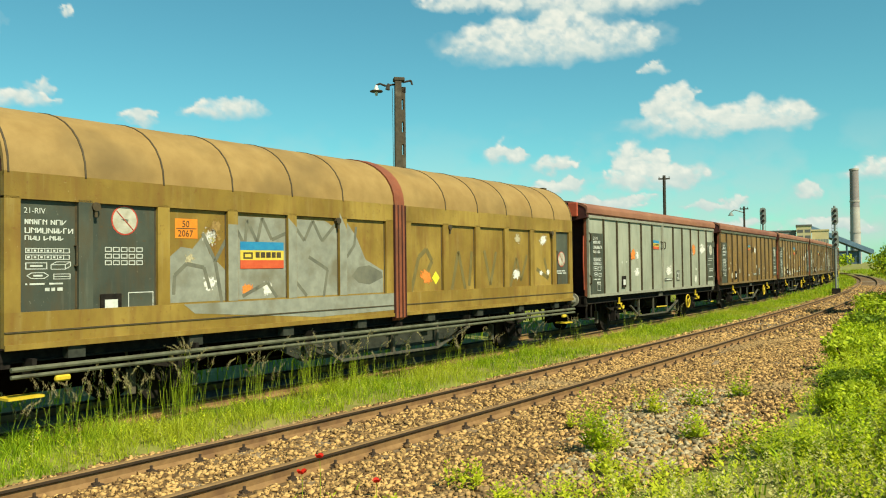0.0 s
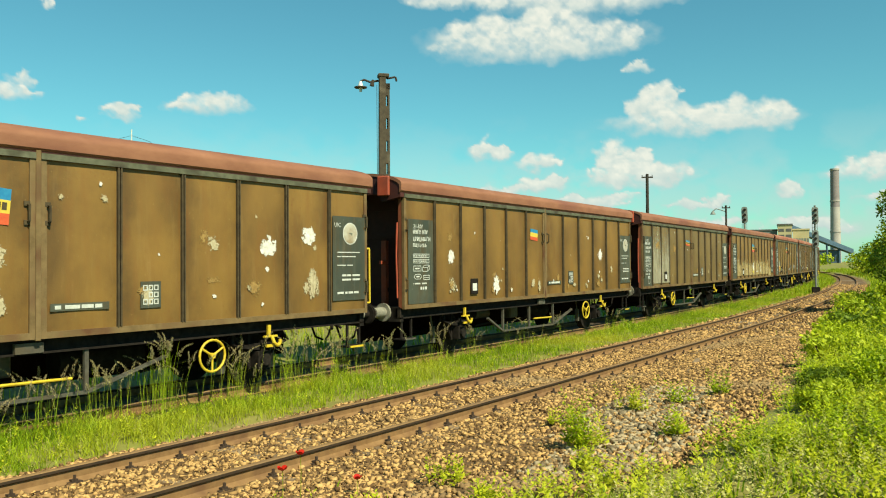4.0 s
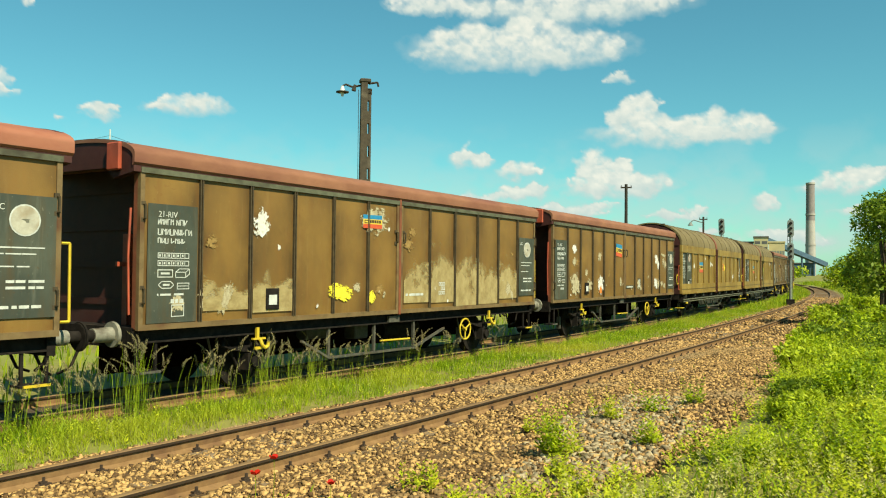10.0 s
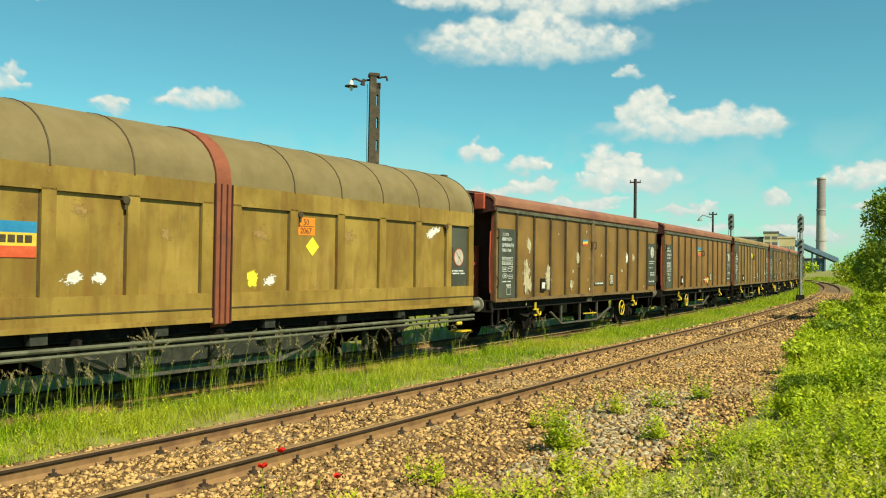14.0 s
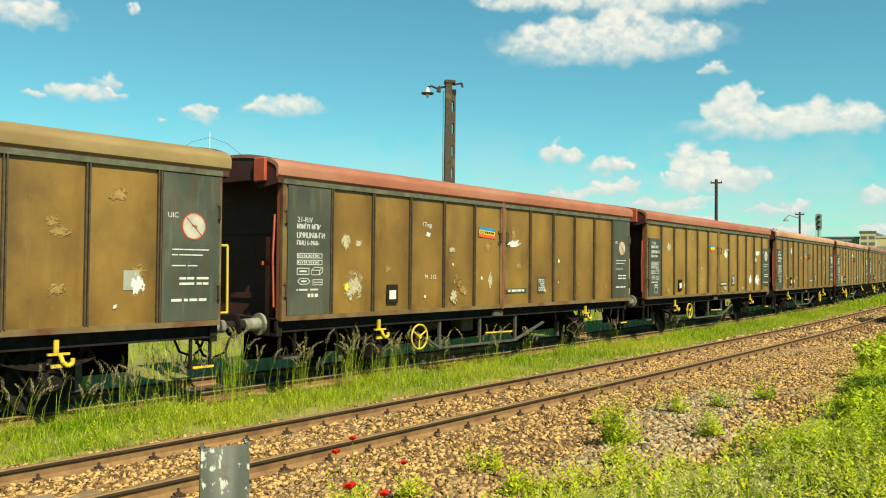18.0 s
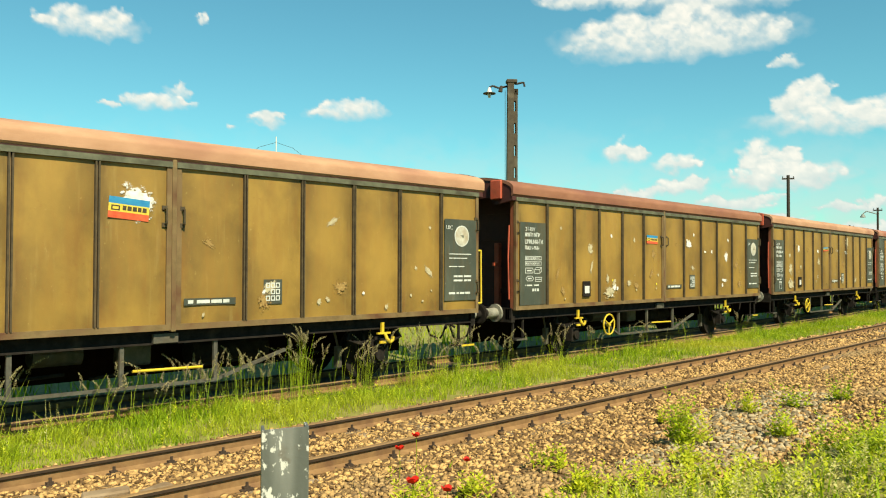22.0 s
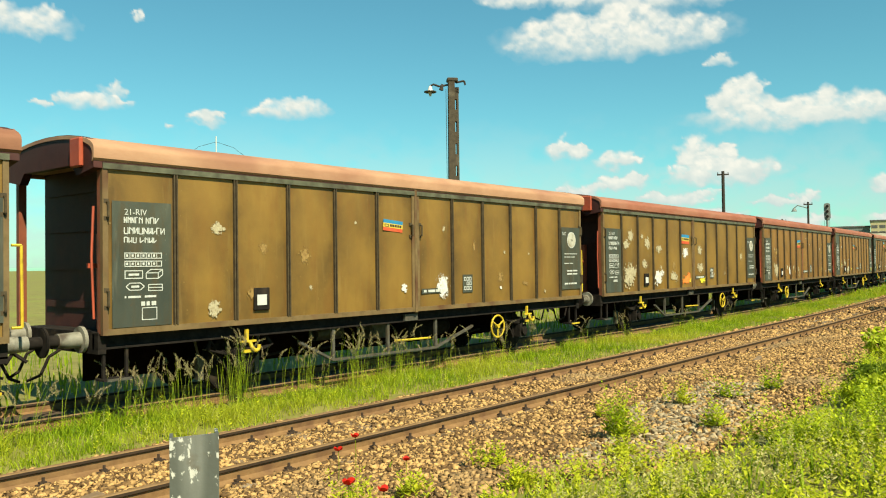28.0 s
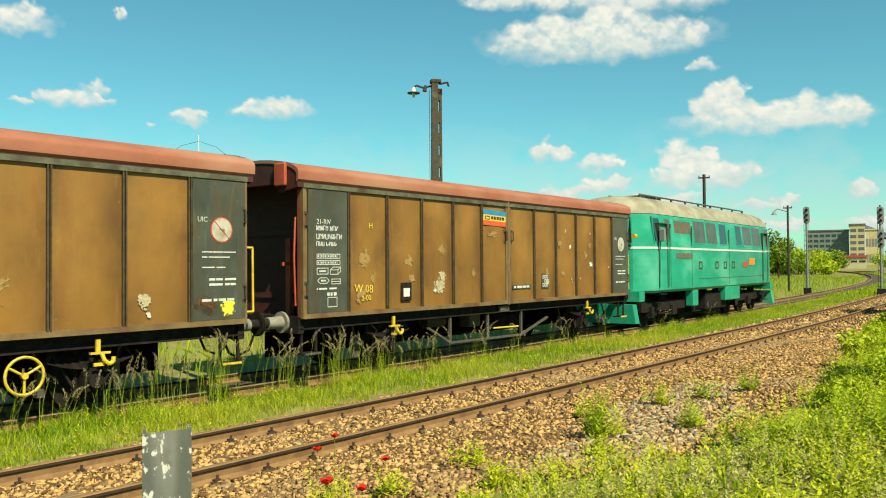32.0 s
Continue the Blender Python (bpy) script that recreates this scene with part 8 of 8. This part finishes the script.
for i, (x, y, hgt, r, n, mat) in enumerate([(38.0, 3.7, 5.2, 2.2, 6000, LEAF_DARK), (35.0, 1.2, 4.8, 2.2, 5000, LEAF_DARK), (45.0, 4.6, 4.4, 2.0, 4000, LEAF_DARK), (54, 6.2, 3.6, 2.0, 3500, LEAF)]):
    tree(x, y, hgt, r, n, 0.10, mat, 90 + i, "broad green tree at the edge of the verge")
for i in range(34):
    az = 6.5 + 6.2 * ((i * 0.618) % 1)
    dist = 85 + 80 * ((i * 0.371) % 1)
    x, y = polar(az, dist)
    if abs((y - bend(x)) - 9.7) < 6.5:
        continue
    shrub(x, y, 3.2, 2.4 + 1.6 * ((i * 0.27) % 1), 900, 0.24, LEAF if i % 3 else LEAF_DARK, 120 + i, "far green bush beyond the curve", lumps=6)
for i in range(44):
    az = 10.5 + 12.5 * ((i * 0.618) % 1)
    dist = 150 + 90 * ((i * 0.371) % 1)
    x, y = polar(az, dist)
    if abs((y - bend(x)) - 9.7) < 7:
        continue
    shrub(x, y, 4.0, 2.6 + 2.0 * ((i * 0.27) % 1), 800, 0.34, LEAF if i % 2 else LEAF_DARK, 180 + i, "far green bush in front of the factory", lumps=6)


for i, (az, dist, hgt, r) in enumerate([(17.2, 130, 6.0, 3.0), (18.0, 118, 6.6, 3.2), (19.0, 126, 5.6, 3.0), (20.2, 120, 5.0, 3.0), (21.6, 126, 4.6, 3.0)]):
    x, y = polar(az, dist)
    tree(x, y, hgt, r, 2600, 0.22, LEAF_DARK, 700 + i, "dark green tree in front of the factory")


def poppy(x, y, z, hgt):
    root = new("poppy")
    root.matrix_basis = pose(x, y, z - hgt)
    bm = B()
    pipe(bm, [(0, 0, 0), (0.015, 0.01, hgt * 0.55), (0.0, 0.0, hgt)], 0.003, 5)
    part("stem", bm, LEAF, root)
    for k in range(4):
        a = k * 1.5708 + x
        ca, sa = math.cos(a), math.sin(a)
        bm = B()
        pts = [(0, 0, 0), (0.022, -0.030, 0.012), (0.040, -0.024, 0.034), (0.046, 0.0, 0.042), (0.040, 0.024, 0.034), (0.022, 0.030, 0.012)]
        bm.faces.new([bm.verts.new((ca * p[0] - sa * p[1], sa * p[0] + ca * p[1], hgt + p[2])) for p in pts])
        part("petal", bm, POPPY, root)
    part("centre", rod(B(), (0, 0, hgt), (0, 0, hgt + 0.015), 0.010, 0.007), RIB_DARK, root)
    tagged(root, "red poppy on a thin green stem beside the stones", "flower", "poppies by the track")


for x, y, z, hgt in [(5.27, 5.50, 0.29, 0.40), (5.0, 5.45, 0.21, 0.33), (5.52, 5.04, 0.08, 0.2), (3.64, 3.80, 0.45, 0.42), (3.59, 3.76, 0.46, 0.44), (3.78, 3.60, 0.40, 0.36)]:
    poppy(x, y, z, hgt)

# ---- sleepers, clips, stones ----
bm = box(B(), -0.13, 0.13, -1.2, 1.2, -0.36, -0.172)
sl_me = mesh_of("sleeper", bevelled(bm, 0.02), SLEEPER)
bm = B()
box(bm, -0.075, 0.075, -0.10, -0.03, -0.172, -0.150)
rod(bm, (-0.0, -0.075, -0.16), (0.0, -0.075, -0.085), 0.017, n=6)
box(bm, -0.035, 0.035, -0.085, -0.035, -0.150, -0.128)
clip_me = mesh_of("rail_clip", bm, CLIP)
STEP = 0.648
for k in range(-14, 190):
    s = 4.62 + k * STEP
    if s > 95:
        break
    px, py, th = line(s, MID_1)
    o = new("sleeper", sl_me)
    o.parent = bpy.data.objects["ballast_bed"]
    o.matrix_basis = pose(px, py, 0, 0, 0, math.degrees(th))
    if s < 70:
        for off, rl in ((OFF_A, RAIL_A), (OFF_B, RAIL_B)):
            px, py, th = line(s, off)
            again("rail_clip", clip_me, rl, pose(px, py, 0, 0, 0, math.degrees(th)))

rg = np.random.RandomState(77)
base_stones = []
for q in range(14):
    bmq = B()
    for k in range(8):
        p = rg.uniform(-1, 1, 3)
        p /= max(abs(p)) ** 0.8
        bmq.verts.new(p * np.array([0.55, 0.42, 0.34]))
    res = bmesh.ops.convex_hull(bmq, input=bmq.verts[:])
    bmesh.ops.delete(bmq, geom=[g for g in res["geom_interior"] if isinstance(g, bmesh.types.BMVert)], context="VERTS")
    bmq.verts.index_update()
    vv = np.array([v.co for v in bmq.verts])
    ff = np.array([[v.index for v in f.verts] for f in bmq.faces])
    base_stones.append((vv, ff))
    bmq.free()


def stones(n, s0, s1, power, size, seed, o0=None, o1=8.85):
    rg = np.random.RandomState(seed)
    VV, FF, m = [], [], 0
    for i in range(n):
        s = s0 + (s1 - s0) * rg.rand() ** power
        lo = (D - ballast_width(s) - 0.25 * rg.rand()) if o0 is None else o0
        o = lo + (o1 - lo) * rg.rand()
        if abs(o - OFF_A) < 0.085 or abs(o - OFF_B) < 0.085:
            continue
        x, y, th = line(s, o)
        vv, ff = base_stones[rg.randint(14)]
        a, b = rg.rand() * 6.28, rg.rand() * 6.28
        ca, sa, cb, sb = math.cos(a), math.sin(a), math.cos(b), math.sin(b)
        Rm = np.array([[ca, -sa, 0], [sa, ca, 0], [0, 0, 1]]) @ np.array([[1, 0, 0], [0, cb, -sb], [0, sb, cb]])
        sz = size * (0.55 + 1.0 * rg.rand() ** 2.2)
        p = (vv * sz) @ Rm.T + np.array([x, y, bed_height(o, float(x), float(y)) + sz * 0.08])
        VV.append(p)
        FF.append(ff + m)
        m += len(vv)
    return np.concatenate(VV), np.concatenate(FF)


def stone_sheet(name, VV, FF, label, mat=STONE):
    me = bpy.data.meshes.new(name)
    me.vertices.add(len(VV))
    me.vertices.foreach_set("co", VV.astype(np.float32).ravel())
    me.loops.add(FF.size)
    me.loops.foreach_set("vertex_index", FF.astype(np.int32).ravel())
    me.polygons.add(len(FF))
    me.polygons.foreach_set("loop_start", np.arange(0, FF.size, 3, dtype=np.int32))
    me.polygons.foreach_set("loop_total", np.full(len(FF), 3, dtype=np.int32))
    me.update(calc_edges=True)
    me.materials.append(mat)
    return tagged(new(name, me), label, "stones", kind="stuff")


stone_sheet("ballast_stones", *stones(84000, -1.0, 26.0, 1.35, 0.058, 5), "tan and brown crushed stones around the near track")
stone_sheet("ballast_stones", *stones(10000, 24.0, 85.0, 1.3, 0.10, 6), "tan crushed stones along the far stretch of track")
for s0, s1, q0, q1, n, seed in ((9.6, 13.2, 3.7, 5.0, 1300, 15), (6.8, 9.6, 3.0, 4.1, 1000, 16), (8.4, 11.0, 3.0, 4.6, 600, 17)):
    stone_sheet("grey_stones", *stones(n, s0, s1, 1.0, 0.072, seed, q0, q1), "larger grey and cream stones in the bed", STONE_GREY)
# pale slabs lying by the near rail
for k, (s, off, l, w, tn) in enumerate([(17.2, 5.45, 0.55, 0.10, 8), (2.9, 7.15, 0.42, 0.16, -20), (3.3, 6.95, 0.34, 0.13, 15), (2.2, 7.3, 0.36, 0.16, 40), (2.6, 5.6, 0.34, 0.15, 35), (3.0, 5.45, 0.30, 0.16, -30)]):
    x, y, th = line(s, off)
    bm = bevelled(box(B(), -l / 2, l / 2, -w / 2, w / 2, -0.05, 0.045), 0.018)
    ob = new("stone_slab", mesh_of("stone_slab", bm, SLEEPER))
    ob.matrix_basis = pose(float(x), float(y), bed_height(off, float(x), float(y)) + 0.02, 4, -3, math.degrees(th) + tn)
    tagged(ob, "pale broken slab lying on the crushed stones", "stone")


# ---- clouds ----
def value_noise(x, y, seed):
    """Smooth lattice noise on arrays, 0 to 1."""
    rg = np.random.RandomState(seed)
    tab = rg.rand(256, 256)
    xi, yi = np.floor(x).astype(int), np.floor(y).astype(int)
    fx, fy = x - xi, y - yi
    fx, fy = fx * fx * (3 - 2 * fx), fy * fy * (3 - 2 * fy)
    g = lambda a, b: tab[a % 256, b % 256]
    return (g(xi, yi) * (1 - fx) + g(xi + 1, yi) * fx) * (1 - fy) + (g(xi, yi + 1) * (1 - fx) + g(xi + 1, yi + 1) * fx) * fy


def cloud_sheet():
    """A far dome of sky that holds the clouds: cover is laid out by bearing and height."""
    puffs = [(29.2, 15.8, 8.6, 2.1), (25.1, 18.4, 8.4, 1.6), (34.9, 18.6, 4.0, 1.1), (18.1, 9.9, 6.6, 1.35), (20.9, 11.0, 2.0, 1.45), (14.4, 10.2, 2.3, 1.3), (22.3, 6.4, 4.4, 1.15), (23.9, 7.5, 1.1, 1.2),
             (22.2, 7.4, 0.9, 1.1), (32.5, 8.2, 1.5, 0.87), (29.0, 7.3, 1.9, 0.78), (28.6, 5.8, 2.2, 0.75), (31.5, 5.4, 2.2, 0.6), (25.5, 4.6, 2.6, 0.6), (8.3, 6.2, 2.6, 0.9), (7.0, 6.7, 1.9, 0.95), (12.7, 5.0, 1.15, 0.6), (7.2, 4.3, 1.7, 0.5),
             (17.2, 4.5, 0.62, 0.46), (22.3, 13.5, 1.1, 0.36), (51.8, 11.2, 2.9, 1.15), (57.3, 10.5, 1.3, 0.65), (64.5, 11.2, 2.4, 0.7), (63.4, 12.0, 1.1, 0.6), (18.7, 4.2, 1.8, 0.4), (23.8, 5.0, 1.6, 0.4),
             (12.0, 2.7, 3.4, 0.6), (17.6, 2.9, 2.9, 0.6), (24, 3.4, 4.0, 0.6), (30, 3.6, 5.0, 0.6), (68.6, 15.7, 3.6, 1.3), (61.8, 16.7, 0.6, 0.4), (67.6, 11.0, 0.6, 0.33), (59.5, 9.8, 0.4, 0.33), (80, 9, 4, 1.4),
             (88, 14, 5, 1.6), (-4, 11, 5, 1.6), (2.5, 7.5, 2.5, 1.0), (4, 3.4, 4, 0.7)]
    puffs = [(a - 0.35, e - 0.25, ra, re) for a, e, ra, re in puffs]
    rg = np.random.RandomState(8)
    lobes = []
    for ca, ce, ra, re in puffs:
        thin = re < 0.62
        lobes.append((ca, ce - 0.1 * re, ra * 1.08, re * 0.80, 0.66 if thin else 0.92))
        for k in range(5 + int(ra * 2.2)):
            u = rg.uniform(-0.85, 0.85)
            r = re * rg.uniform(0.32, 0.62) * (1 - 0.45 * abs(u))
            lobes.append((ca + u * ra, ce - 0.2 * re + rg.rand() * (1 - u * u) * re * 0.8, r * rg.uniform(1.1, 1.9), r, 0.75 if thin else 1.0))
    nu, nv = 1060, 250
    az, el = np.meshgrid(np.linspace(-12, 94, nu), np.linspace(0.2, 25.2, nv))
    wob = lambda f, sd: sum((value_noise(az * f * 2 ** q, el * f * 1.3 * 2 ** q, sd + q) - 0.5) * 0.55 ** q for q in range(5))
    ax, ey = az + 0.85 * wob(0.9, 1), el + 0.55 * wob(0.9, 20)
    # Lighter tops, duller undersides and low haze are painted into the glow.
    dens = np.zeros_like(az)
    shine = np.zeros_like(az)
    for ca, ce, ra, re, top in lobes:
        q = 1.0 - ((ax - ca) / ra) ** 2 - ((ey - ce) / np.where(ey > ce, re, re * 1.1)) ** 2
        q = np.clip(q * 1.15, 0, 1) ** 1.1 * top
        dens = 1 - (1 - dens) * (1 - q)
        shine = np.maximum(shine, q * np.clip(0.62 + 0.5 * (ey - ce) / re, 0, 1))
    haze = np.clip(0.60 + 1.5 * wob(0.35, 40), 0, 1) * np.clip(1 - el / 11.0, 0, 1) * 0.62
    dens = np.clip(np.clip(dens * (0.82 + 0.6 * wob(1.6, 60)), 0, 1) + haze, 0, 1).ravel()
    shine = np.clip(shine * (0.9 + 0.7 * wob(2.2, 80)), 0, 1).ravel()
    R0 = 3800.0
    a, e = np.radians(az).ravel(), np.radians(el).ravel()
    V = np.stack([R0 * np.cos(e) * np.cos(a), R0 * np.cos(e) * np.sin(a), R0 * np.sin(e)], 1).tolist()
    F = [(j * nu + i, j * nu + i + 1, (j + 1) * nu + i + 1, (j + 1) * nu + i) for j in range(nv - 1) for i in range(nu - 1)]
    me = bpy.data.meshes.new("cloud_backdrop")
    me.from_pydata(V, [], F)
    at_ = me.attributes.new("cover", "FLOAT", "POINT")
    at_.data.foreach_set("value", dens)
    at_ = me.attributes.new("shine", "FLOAT", "POINT")
    at_.data.foreach_set("value", shine)
    m = bpy.data.materials.new("clouds")
    m.use_nodes = True
    t = m.node_tree
    for nd in list(t.nodes):
        if nd.type != "OUTPUT_MATERIAL":
            t.nodes.remove(nd)
    at2, at3 = t.nodes.new("ShaderNodeAttribute"), t.nodes.new("ShaderNodeAttribute")
    at2.attribute_name, at3.attribute_name = "cover", "shine"
    rp = t.nodes.new("ShaderNodeValToRGB")
    rp.color_ramp.elements[0].position, rp.color_ramp.elements[1].position = 0.03, 0.84
    rp.color_ramp.elements[1].color = (0.97, 0.97, 0.97, 1)
    t.links.new(at2.outputs["Fac"], rp.inputs["Fac"])
    em = t.nodes.new("ShaderNodeEmission")
    tone = t.nodes.new("ShaderNodeValToRGB")
    tone.color_ramp.elements[0].position, tone.color_ramp.elements[1].position = 0.05, 0.85
    tone.color_ramp.elements[0].color, tone.color_ramp.elements[1].color = (0.64, 0.77, 0.84, 1), (1.0, 1.0, 1.0, 1)
    t.links.new(at3.outputs["Fac"], tone.inputs["Fac"])
    t.links.new(tone.outputs["Color"], em.inputs["Color"])
    em.inputs["Strength"].default_value = 0.46
    tr = t.nodes.new("ShaderNodeBsdfTransparent")
    mx = t.nodes.new("ShaderNodeMixShader")
    t.links.new(rp.outputs["Color"], mx.inputs[0])
    t.links.new(tr.outputs[0], mx.inputs[1])
    t.links.new(em.outputs[0], mx.inputs[2])
    out = [nd for nd in t.nodes if nd.type == "OUTPUT_MATERIAL"][0]
    t.links.new(mx.outputs[0], out.inputs["Surface"])
    me.materials.append(m)
    tagged(new("cloud_backdrop", me), "far summer sky with scattered white clouds", "sky", kind="structure")


cloud_sheet()


# ---- motion of the train ----
def motions():
    for k, ob, length, axle in TRAIN:
        a0 = start_of(k) + {0: 0.22, 11: 0.09, 12: 0.19, 30: -0.38}.get(k, 0.0) + length / 2
        rows = []
        for t in range(33):
            a = a0 - travelled(t)
            x1, y1, _h = on_train_line(a - axle)
            x2, y2, _h = on_train_line(a + axle)
            rows.append((t, pose((x1 + x2) / 2, (y1 + y2) / 2, -0.024, 0, 0, math.degrees(math.atan2(y2 - y1, x2 - x1)))))
        walk(ob, rows)


motions()
